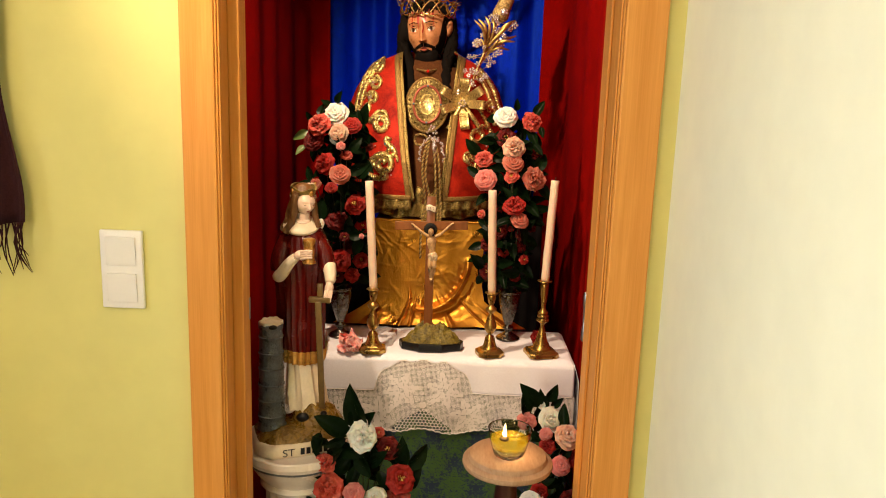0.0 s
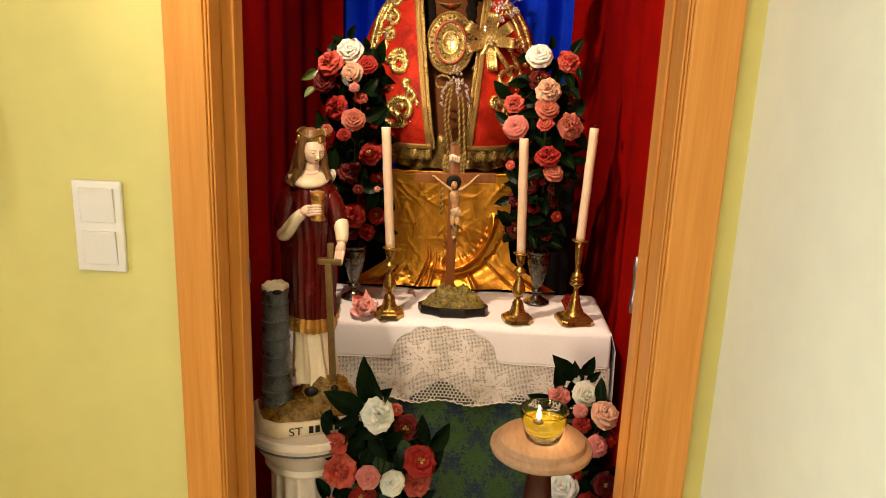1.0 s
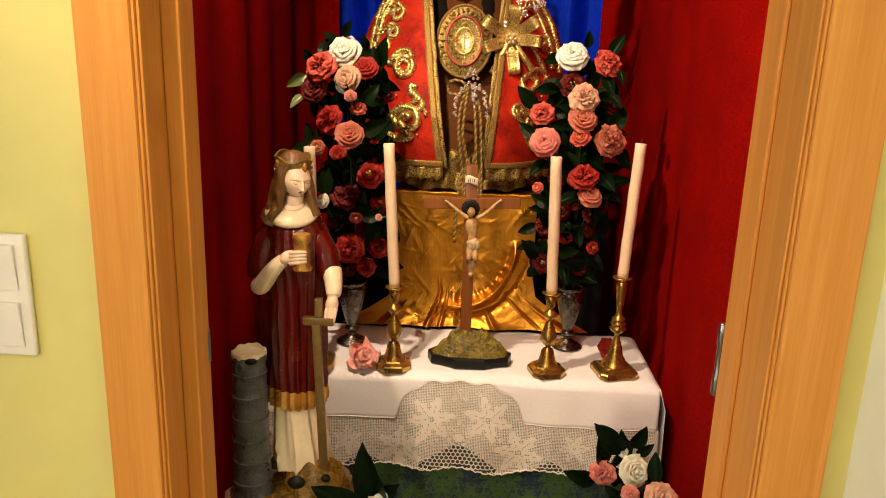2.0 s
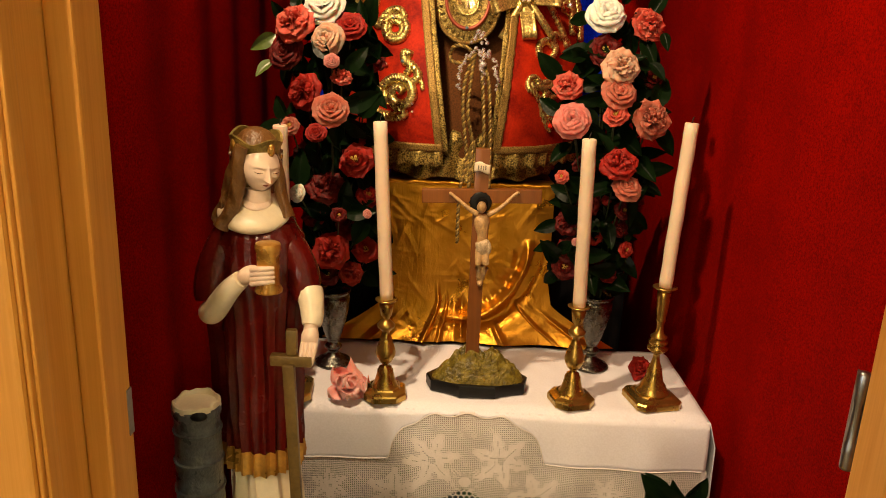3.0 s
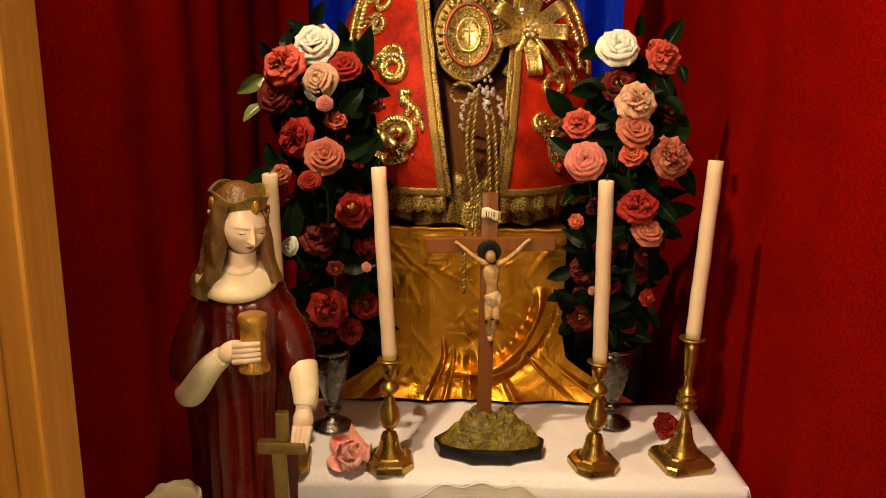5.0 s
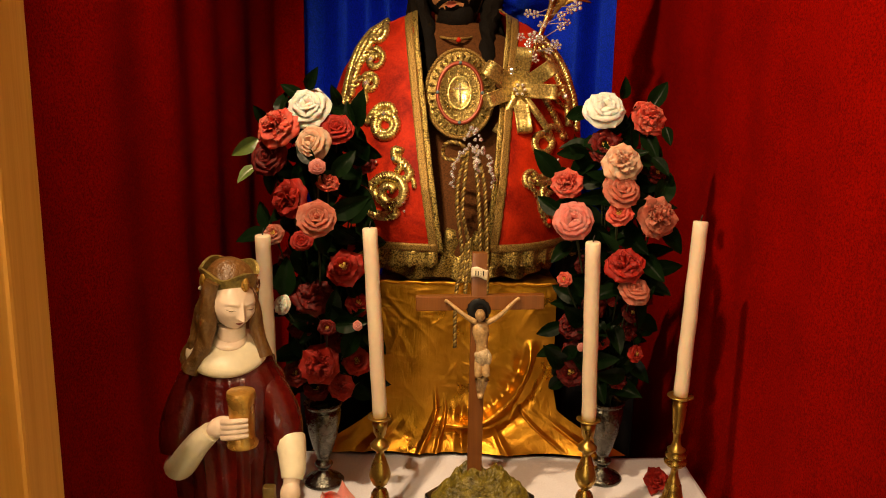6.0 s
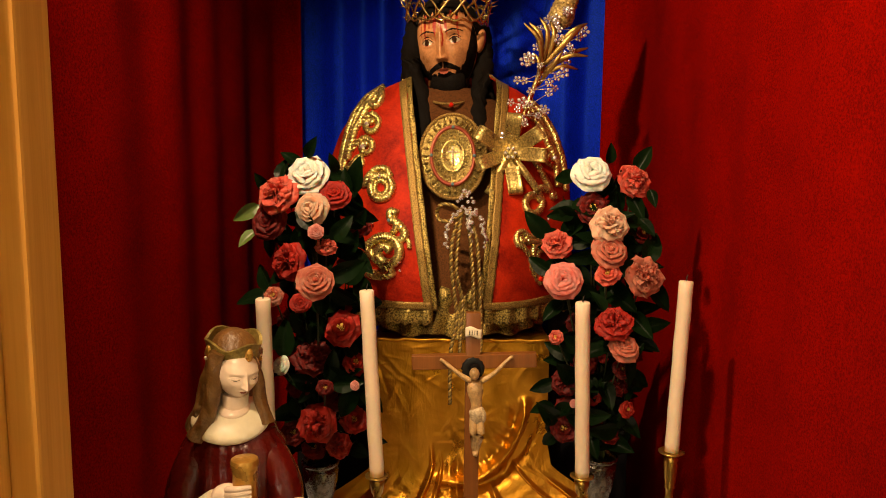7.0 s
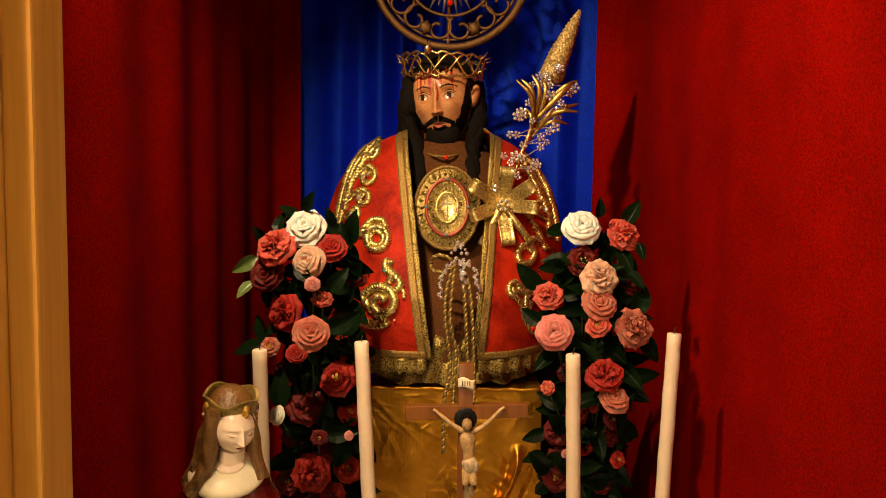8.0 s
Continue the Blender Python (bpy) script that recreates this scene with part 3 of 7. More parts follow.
def altar_table():
    t = thing("altar_table", "plain wooden table hidden under white and green cloths", "table", (0.13, 2.12, 0))
    bm = bmesh.new()
    box(bm, TX0, TX1, TY0, TY1, TZ - .025, TZ, .003)
    part("tabletop", bm, DARK_WOOD, t, smooth=False)
    for x in (TX0 + .05, TX1 - .05):
        for y in (TY0 + .05, TY1 - .05):
            bm = bmesh.new()
            box(bm, x - .02, x + .02, y - .02, y + .02, 0, TZ - .025, .003)
            part("leg", bm, DARK_WOOD, t, smooth=False)


def lace_top(x):
    """Lower hem of the linen: a straight line with a scalloped arch in the middle."""
    q = abs(x - 0.163) / 0.143
    if q >= 1:
        return 0.645
    return 0.645 + 0.092 * (1 - q ** 3.2) ** 0.55 + 0.004 * math.cos(q * 14)


def lace_foot(x):
    return 0.524 + 0.007 * math.cos((x - 0.163) * 33) + 0.012 * abs(x - 0.163)


def cloth_y(x, z):
    """Front of the hanging cloth."""
    d = max(0.0, TZ - z)
    return TY0 - 0.012 - 0.012 * (1 - math.exp(-d * 18)) + (0.006 * math.sin(x * 21 + 1.0) + 0.004 * math.sin(x * 47) + 0.006 * grain(x + z * .5, z - x * .3, 2.0, 11)) * min(1, d * 5)


def in_flower(x, z):
    for cx, cz, s, turn in ((0.099, 0.648, 1.16, 0.2), (0.228, 0.652, 1.16, 0.75), (0.030, 0.570, 1.16, 0.5), (0.300, 0.572, 1.16, 0.85), (0.425, 0.592, 0.72, 0.1), (-0.09, 0.585, 0.75, 0.6), (0.56, 0.575, 0.7, 0.9), (-0.24, 0.575, 0.9, 0.3)):
        dx, dz = x - cx, z - cz
        r, a = math.hypot(dx, dz), math.atan2(dz, dx) - turn
        k = math.tau / 6
        a = (a + k / 2) % k - k / 2
        along, across = r * math.cos(a), r * math.sin(a)
        if 0.006 * s < along < 0.048 * s and abs(across) < (0.0128 * s * math.sin(math.pi * min(1, along / (0.050 * s))) ** 0.8) * (0.8 + 0.2 * math.cos(along / s * 420)):
            return abs(across) > 0.0012 or along > 0.034 * s or along < 0.012
    for cx, cz in ((0.150, 0.700), (0.176, 0.700), (0.163, 0.716), (0.120, 0.712), (0.206, 0.712), (0.142, 0.628), (0.184, 0.628), (0.163, 0.640), (0.070, 0.605), (0.260, 0.605), (0.365, 0.605), (-0.035, 0.605)):
        if abs(x - cx) + abs(z - cz) < 0.0068 and not abs(x - cx) + abs(z - cz) < 0.0022:
            return True
    r = math.hypot(x - 0.163, (z - 0.605) * 1.2)
    return r < 0.012 or (0.020 < r < 0.026 and (math.atan2(z - 0.605, x - 0.163) * 4) % 2 < 1.1)


def in_net(x, z):
    for cx, w in ((0.163, 0.088), (0.375, 0.040), (-0.05, 0.045), (-0.17, 0.04), (0.50, 0.05)):
        h = 0.062 if w > 0.08 else 0.028
        if abs(x - cx) < w and z < 0.531 + h * (1 - abs(x - cx) / w) ** 0.8:
            return True
    return False


def tablecloth():
    t = thing("tablecloth", "white linen altar cloth with a crocheted lace front", "tablecloth", (0.13, 2.1, TZ))
    rng = random.Random(8)

    def top(u, v):
        x = TX0 - .006 + (TX1 - TX0 + .012) * u
        y = TY0 - .006 + (TY1 - TY0 + .006) * v
        z = TZ + 0.006 + 0.0024 * grain(x, y, 0, 9) + 0.0014 * grain(x + y * .6, y * .5, 3, 26)
        edge = min(1, max(0, (0.02 - (y - TY0 + .006)) / 0.02), 1) if y - TY0 < .014 else 0
        z -= 0.007 * edge ** 2
        ex = max(0, (x - (TX1 - .012)) / .018)
        return (x, y, z - 0.007 * ex ** 2)
    bm = bmesh.new()
    sheet(bm, top, 90, 32)

    def drop(u, v):
        x = TX0 - .006 + (TX1 - TX0 + .012) * u
        zt = TZ - 0.0005
        z = zt + (lace_top(x) - zt) * v
        return (x, cloth_y(x, z) + (0.006 if v == 0 else 0.0), z)
    sheet(bm, drop, 150, 14)

    def side(u, v):
        y = TY0 - .012 + (TY1 - TY0 + .012) * u
        z = TZ - 0.0005 - v * (0.20 + 0.03 * u)
        return (TX1 + 0.006 + 0.014 * min(1, v * 4) + 0.006 * math.sin(y * 46) * v, y, z)
    sheet(bm, side, 40, 12)
    bmesh.ops.remove_doubles(bm, verts=bm.verts, dist=0.0045)
    linen = part("linen", bm, WHITE_CLOTH, t)
    solid(linen, 0.0012, 0.0)
    # hem of drawn threads along the lace
    bm = bmesh.new()
    way = [(x, cloth_y(x, lace_top(x)) - .0015, lace_top(x)) for x in (TX0 + (TX1 - TX0) * k / 240 for k in range(241))]
    tube(bm, way, 0.0011, 6)
    part("hem", bm, LACE, t)
    # filet crochet: bars of open squares, filled squares for the leaves, a wider net below
    verts, faces = [], []
    cell, bar = 0.0037, 0.00090

    def quad(x0, x1, z0, z1, out=0.0):
        b = len(verts)
        for x, z in ((x0, z0), (x1, z0), (x1, z1), (x0, z1)):
            verts.append((x, cloth_y(x, z) - out, z))
        faces.append((b, b + 1, b + 2, b + 3))

    def thread(x0, z0, x1, z1, w):
        d = Vector((x1 - x0, z1 - z0)).normalized() * w
        b = len(verts)
        for x, z in ((x0 - d.y, z0 + d.x), (x0 + d.y, z0 - d.x), (x1 + d.y, z1 - d.x), (x1 - d.y, z1 + d.x)):
            verts.append((x, cloth_y(x, z) - .0006, z))
        faces.append((b, b + 1, b + 2, b + 3))
    i0, i1 = int(TX0 / cell), int((TX1 + .012) / cell)
    for i in range(i0, i1):
        for j in range(int(0.50 / cell), int(0.74 / cell) + 1):
            x, z = (i + .5) * cell, (j + .5) * cell
            if not lace_foot(x) < z < lace_top(x) + .004 or in_net(x, z):
                continue
            w = bar * rng.uniform(0.8, 1.25)
            quad(x - cell / 2 - w, x - cell / 2 + w, z - cell / 2, z + cell / 2)
            quad(x - cell / 2, x + cell / 2, z - cell / 2 - w, z - cell / 2 + w, 0.0003)
            if in_flower(x, z):
                quad(x - cell / 2, x + cell / 2, z - cell / 2, z + cell / 2, 0.0009)
    s = 0.0105
    for i in range(int(TX0 / s), int(TX1 / s)):
        for j in range(int(0.50 / s * 1.15), int(0.62 / s * 1.15)):
            x, z = (i + (j % 2) * .5) * s, j * s / 1.15
            if in_net(x, z) and z > lace_foot(x):
                h = s / 1.15
                thread(x, z, x + s / 2, z + h * .35, 0.0013)
                thread(x, z, x - s / 2, z + h * .35, 0.0013)
                thread(x + s / 2, z + h * .35, x + s / 2, z + h, 0.0013)
    me = bpy.data.meshes.new("lace_panel")
    me.from_pydata(verts, [], faces)
    me.materials.append(LACE)
    ob = new("lace_panel", me)
    me.transform(Matrix.Translation(-origin(t)))
    ob.parent = t
    ob["label"] = "filet crochet panel with leaf motifs and open squares"
    bm = bmesh.new()
    way = [(x, cloth_y(x, lace_foot(x)) - .0015, lace_foot(x) + .0016 * math.sin(x * 300) + .001 * math.sin(x * 730)) for x in (TX0 + (TX1 - TX0 + .012) * k / 420 for k in range(421))]
    tube(bm, way, 0.0016, 5)
    part("scalloped_edge", bm, LACE, t)


def altar_frontal():
    bm = bmesh.new()

    def fn(u, v):
        x = TX0 - .004 + (TX1 - TX0 + .008) * u
        z = TZ - .03 - v * (TZ - .05)
        return (x, TY0 - .004 + 0.004 * math.sin(x * 15) * v + 0.003 * grain(x, z, 1, 6), z)
    sheet(bm, fn, 80, 40)
    ob = part("altar_frontal", bm, DAMASK, at=(0.13, TY0, 0))
    solid(tagged(ob, "green and navy damask cloth hanging below the lace", "cloth"), 0.002)


altar_table()
tablecloth()
altar_frontal()

PX0, PX1, PY0, PY1, PZ = -0.03, 0.335, 2.300, 2.74, 1.098


def plinth():
    bm = bmesh.new()
    box(bm, PX0 + .01, PX1 - .01, PY0, PY1, 0, PZ, .004)
    tagged(part("statue_plinth", bm, DARK_WOOD, smooth=False, at=(0.15, 2.5, 0)), "tall wooden plinth hidden by gold cloth", "plinth")


def gold_cloth():
    """Lame hung over the plinth: crushed creases, a deep swag, and a foot that spills on the table."""
    rng = random.Random(11)
    creases = [(rng.uniform(0.02, .98), rng.uniform(0.02, .98), rng.uniform(-1.5, 1.5), rng.uniform(.02, .07), rng.uniform(.0004, .0018)) for _ in range(130)]
    pleats = ((.335, .82, .15, .018, .026), (.390, .88, .11, .013, .020), (.475, .94, .06, .030, .020), (.16, .94, .07, .040, .018), (.62, .95, .05, .022, .014), (.80, .86, .10, .016, .016), (.91, .93, .08, .030, .016))

    def fn(u, v):
        flare = max(0.0, v - 0.62) / 0.38
        half = 0.180 + 0.125 * (max(0.0, v - 0.76) / 0.24) ** 1.25
        x = 0.155 + (u - 0.5) * 2 * half + 0.030 * flare * (u - .2)
        z = PZ + 0.006 - v * (PZ - TZ - 0.012)
        y = PY0 - 0.008 - 0.030 * flare ** 1.8 - 0.010 * v
        y -= .0035 * grain(u * 2.2, v * 2.6, 3.0, 1.6) * min(1, v * 6)
        for cu, cv, a, w, h in creases:
            du, dv = u - cu, (v - cv) * 1.1
            al, ac = du * math.cos(a) + dv * math.sin(a), -du * math.sin(a) + dv * math.cos(a)
            y -= h * max(0.0, 1 - abs(ac) / (w * .45)) * math.exp(-(al / (w * 1.8)) ** 2)
        # swag that sweeps from the foot up to one side, pulled into short pleats along its line
        s, ang = math.hypot((u - 0.40) * 1.05, v - 0.36), math.atan2(v - .36, (u - .40) * 1.05)
        if s > .2 and -.05 < ang < 1.7:
            k = min(1.0, (ang + .05) * 4, max(0.0, (1.7 - ang) * 3))
            y -= k * (0.026 * math.exp(-((s - 0.49) / 0.024) ** 2) - 0.018 * math.exp(-((s - 0.56) / 0.03) ** 2))
            y -= k * .012 * grain(ang * 9, s * 5, 1.0, 1.0) * math.exp(-((s - .45) / .05) ** 2)
        for cu, cv, hv, wu, h in pleats:
            q = max(0.0, 1 - abs(u - cu - .05 * (v - cv)) / wu) ** 1.3
            y -= h * q * math.exp(-((v - cv) / hv) ** 2) * min(1, flare * 2.2)
        if v > 0.93:
            y -= (v - 0.93) * 0.20 * (0.6 + 0.4 * math.sin(u * 23))
        y = min(y, PY0 - 0.004)
        return (x, y, max(z, TZ + 0.010 + 0.005 * abs(math.sin(u * 29))))
    bm = bmesh.new()
    sheet(bm, fn, 220, 170)

    def top(u, v):
        return (0.155 + (u - .5) * 0.364, PY0 - .008 + v * (PY1 - PY0), PZ + 0.006 + 0.002 * grain(u, v, 0, 6))
    sheet(bm, top, 30, 20)
    tube(bm, [(-.026 + .362 * k / 24, PY0 - .011, PZ + .0065 + .0012 * math.sin(k * 1.7)) for k in range(25)], .0042, 8)
    ob = part("gold_cloth", bm, GOLD_LAME, at=(0.155, PY0, TZ))
    tagged(ob, "crushed gold lame cloth draped over the plinth onto the table", "cloth")


plinth()
gold_cloth()

# sheets added over the blue curtain, in place of the flowers' shade on it
drape("shade_sheet", "added black sheet standing in for the shade behind the vases", SHADE_CLOTH, [(-0.215, 2.43), (-0.13, 2.42), (-0.045, 2.43)], 0.01, 1.15, 0.006, 4, 2.0, 60)
drape("shade_sheet", "added black sheet standing in for the shade behind the vases", SHADE_CLOTH, [(0.350, 2.43), (0.44, 2.42), (0.54, 2.43)], 0.01, 1.15, 0.006, 4, 3.0, 60)

# ---------------- candlesticks and candles ----------------
TOP = TZ + 0.0085


def octagon(cx, cy, w, cut, turn):
    pts = []
    for k in range(4):
        a = math.pi / 2 * k + math.pi / 4
        for s in (-1, 1):
            r = w * math.sqrt(0.5)
            x, y = r * math.cos(a), r * math.sin(a)
            # step along the side away from the corner
            ux, uy = (math.cos(a + s * 3 * math.pi / 4), math.sin(a + s * 3 * math.pi / 4))
            pts.append((x + ux * cut, y + uy * cut))
    c, s = math.cos(turn), math.sin(turn)
    return [(cx + x * c - y * s, cy + x * s + y * c) for x, y in pts]


def candlestick(x, y, turn, style, label):
    t = thing("candlestick", label, "candlestick", (x, y, TOP), "brass candlesticks on the altar")
    w, cut, h = (0.078, 0.018, 0.193) if style == "baluster" else (0.090, 0.012, 0.231)
    bm = bmesh.new()
    skin(bm, [[(px, py, TOP + dz) for px, py in octagon(x, y, w * k, cut * k, turn)] for dz, k in
              ((0, 1.0), (0.010, 1.0), (0.013, 0.95), (0.017, 0.72), (0.020, 0.66))])
    sharp(part("base", bm, BRASS, t), 25)
    bm = bmesh.new()
    if style == "baluster":
        prof = [(0.026, 0.018), (0.024, 0.022), (0.019, 0.030), (0.0155, 0.045), (0.0145, 0.052), (0.012, 0.054), (0.012, 0.057), (0.0065, 0.060), (0.0062, 0.064), (0.012, 0.069), (0.0175, 0.080),
                (0.0185, 0.087), (0.0165, 0.096), (0.010, 0.115), (0.0068, 0.124), (0.0065, 0.128), (0.010, 0.131), (0.0155, 0.136), (0.0165, 0.141), (0.0120, 0.146), (0.0068, 0.151),
                (0.0065, 0.155), (0.010, 0.160), (0.0125, 0.175), (0.0130, 0.185)]
    else:
        prof = [(0.032, 0.018), (0.031, 0.023), (0.025, 0.028), (0.024, 0.033), (0.018, 0.042), (0.0145, 0.058), (0.0135, 0.066), (0.0115, 0.068), (0.0115, 0.072), (0.0085, 0.078),
                (0.0065, 0.088), (0.0062, 0.096), (0.012, 0.100), (0.0185, 0.106), (0.0195, 0.110), (0.0125, 0.114), (0.0170, 0.118), (0.0178, 0.122), (0.0115, 0.126), (0.0150, 0.129),
                (0.0155, 0.132), (0.009, 0.137), (0.0065, 0.146), (0.007, 0.160), (0.0095, 0.164), (0.0080, 0.167), (0.0100, 0.180), (0.0120, 0.208), (0.0125, 0.223)]
    lathe(bm, prof, (x, y, TOP), 32)
    part("stem", bm, BRASS, t)
    bm = bmesh.new()
    rim = 0.0205 if style == "baluster" else 0.022
    lathe(bm, [(0.012, h - .010), (rim * .75, h - .007), (rim, h - .004), (rim, h - .0025), (rim * .8, h - .002), (0.0128, h - .0035)], (x, y, TOP), 32)
    part("drip_pan", bm, BRASS, t)
    return Vector((x, y, TOP + h - 0.003))


def candle(foot, tip, label, lit_before=True):
    t = thing("candle", label, "candle", foot, "tall altar candles")
    foot, tip = Vector(foot), Vector(tip)
    d = tip - foot
    n = 26
    line = [foot + d * k / (n - 1) + Vector((0.0003 * math.sin(k * .7), 0, 0)) for k in range(n)]
    rad = [0.0122 + 0.0002 * math.sin(k * 1.3) for k in range(n)]
    rad[0] = 0.0118
    line[-2:] = [tip - d.normalized() * .0015, tip]
    rad[-1] = 0.0108
    bm = bmesh.new()
    tube(bm, line, rad, 20)
    part("wax", bm, WAX, t)
    bm = bmesh.new()
    tube(bm, [tip, tip + Vector((.0005, 0, .006)), tip + Vector((.002, 0, .011))], [.0011, .001, .0007], 6)
    part("wick", bm, WICK, t)


CANDLES = (
    (0.006, 2.000, 0.10, "baluster", "polished brass baluster candlestick beside a pink flower", (-0.012, 2.010, 1.258)),
    (0.356, 2.008, 0.25, "baluster", "polished brass baluster candlestick beside the crucifix", (0.344, 1.992, 1.245)),
    (0.512, 2.025, 0.22, "ringed", "taller brass candlestick with rings on a square base", (0.526, 2.035, 1.275)),
    (-0.175, 1.995, 0.10, "ringed", "brass candlestick half hidden behind the saint's statue", (-0.176, 1.975, 1.249)),
)
for cx, cy, turn, style, label, tip in CANDLES:
    f = candlestick(cx, cy, turn, style, label)
    candle(f, tip, "slender unlit cream candle in a brass candlestick")


# ---------------- crucifix ----------------
def crucifix():
    t = thing("crucifix", "wooden crucifix with an ivory-coloured figure on a painted rock", "crucifix", (0.176, 2.05, TOP))
    bm = bmesh.new()
    rng = random.Random(2)
    corners = [(.098, .012), (.070, .046), (-.070, .046), (-.098, .010), (-.088, -.022), (-.050, -.036), (-.034, -.047), (.034, -.047), (.050, -.036), (.090, -.024)]
    line = []
    for (x0, y0), (x1, y1) in zip(corners, corners[1:] + corners[:1]):
        line += [(.179 + x0 + (x1 - x0) * q / 4, 2.047 + (y0 + (y1 - y0) * q / 4) * (1 - .03 * math.sin(math.pi * q / 4))) for q in range(4)]
    skin(bm, [[(0.179 + (x - .179) * s, 2.047 + (y - 2.047) * s, TOP + z) for x, y in line] for z, s in ((0, .97), (.002, 1), (.020, 1.0), (.023, .97))])
    sharp(part("plinth", bm, BLACK_PAINT, t, "black plinth"), 30)
    bm = bmesh.new()

    def rock(u, v):
        a = math.tau * u
        r = (1 - v) ** 0.85 * (1 + .10 * math.sin(3 * a + 1) * v)
        x = 0.181 + 0.088 * r * math.copysign(abs(math.cos(a)) ** .85, math.cos(a)) - .004 * v
        y = 2.047 + 0.038 * r * math.copysign(abs(math.sin(a)) ** .85, math.sin(a)) + .004 * v
        n1, n2 = grain(x, y, v * .1, 34), grain(x, y, v * .1 + 7, 80)
        z = TOP + 0.022 + 0.068 * v ** .80 + (0.018 * n1 + 0.009 * n2) * min(1, v * 4)
        k = 1 if v < .97 else 0
        return (x + .002 * n2 * k, y + .002 * n1 * k, max(z, TOP + .020))
    sheet(bm, rock, 90, 30)
    part("rock", bm, ROCK, t, "mossy green-brown painted rock")
    bm = bmesh.new()
    box(bm, .1550, .1805, 2.044, 2.060, TOP + .070, 1.214, .0015)
    post = sharp(part("post", bm, CROSS_WOOD, t), 30)
    bm = bmesh.new()
    box(bm, .062, .278, 2.0435, 2.0605, 1.1155, 1.1405, .0015, m=Matrix.Translation((.17, 2.05, 1.128)) @ rot(0, -2.0, 0).to_4x4() @ Matrix.Translation((-.17, -2.05, -1.128)))
    part("crossbeam", bm, CROSS_WOOD, t, smooth=False)
    bm = bmesh.new()
    sheet(bm, lambda u, v: (.1540 + .028 * u, 2.0415 - .004 * math.sin(u * math.pi), 1.172 + .017 * v + .003 * math.sin(u * 5)), 10, 4)
    title = solid(part("title_scroll", bm, CREAM, t, "small cream scroll plate"), .001)
    bm = bmesh.new()
    for k in range(4):
        box(bm, .1605 + k * .0042, .1620 + k * .0042, 2.0366, 2.0369, 1.177, 1.185)
    part("inscription", bm, BLACK_PAINT, title, smooth=False)
    # the figure: one plain shape
    bm = bmesh.new()
    c = Vector((.173, 2.036, 1.06))
    tube(bm, spline([(.173, 2.036, 1.098), (.172, 2.033, 1.080), (.174, 2.033, 1.062), (.175, 2.035, 1.045), (.175, 2.033, 1.030)], 14), [.0080, .0118, .0140, .0142, .0132, .0118, .0106, .0098, .0096, .0102, .0112, .0118, .0115, .010], 14, 0, .62, (0, 1, 0))
    for s, ex, ez in ((-1, .111, 1.133), (1, .236, 1.139)):
        tube(bm, spline([(.173 + s * .008, 2.035, 1.096), (.173 + s * .030, 2.034, 1.110), (ex - s * .008, 2.037, ez - .004), (ex, 2.040, ez)], 12), [.0050, .0050, .0046, .0041, .0038, .0036, .0034, .0030, .0026, .0028, .0034, .002], 10)
    for s in (-1, 1):
        tube(bm, spline([(.175 + s * .005, 2.034, 1.032), (.176 + s * .006, 2.026, 1.005), (.175 + s * .003, 2.034, .985), (.174 + s * .002, 2.036, .972), (.174, 2.030, .964)], 14), [.0072, .0075, .0074, .007, .0066, .006, .0058, .0058, .0056, .005, .0044, .004, .0042, .003], 10)
    tube(bm, spline([(.173, 2.034, 1.048), (.176, 2.032, 1.038), (.175, 2.033, 1.022)], 8), [.0115, .0130, .0138, .0136, .0130, .0126, .0118, .009], 14, 1, .75, (0, 1, 0))
    ball(bm, (.186, 2.029, 1.036), (.006, .005, .012), 10, 6, 1)
    ball(bm, (.170, 2.026, 1.112), (.0088, .0095, .0115), 14, 10, 0, None, rot(25, 0, -12))
    ball(bm, (.171, 2.031, 1.116), (.0105, .0105, .0125), 14, 10, 2, lambda d: Vector((d.x, max(d.y, -.45), d.z * (1.0 if d.z > 0 else 1.1))))
    tagged(part("crucified_figure", bm, [IVORY, CREAM_CLOTH, HAIR], t, "small carved figure with outstretched arms"))
    bm = bmesh.new()
    skin(bm, [[(.168 + q * math.cos(math.tau * i / 28) * (1 + .05 * math.sin(i * 2.8)), y, 1.117 + q * math.sin(math.tau * i / 28) * (1 + .05 * math.sin(i * 2.8))) for i in range(28)]
              for q, y in ((.019, 2.0425), (.020, 2.0405), (.0185, 2.0395), (.010, 2.0400))])
    part("nimbus", bm, BLACK_PAINT, t)


crucifix()


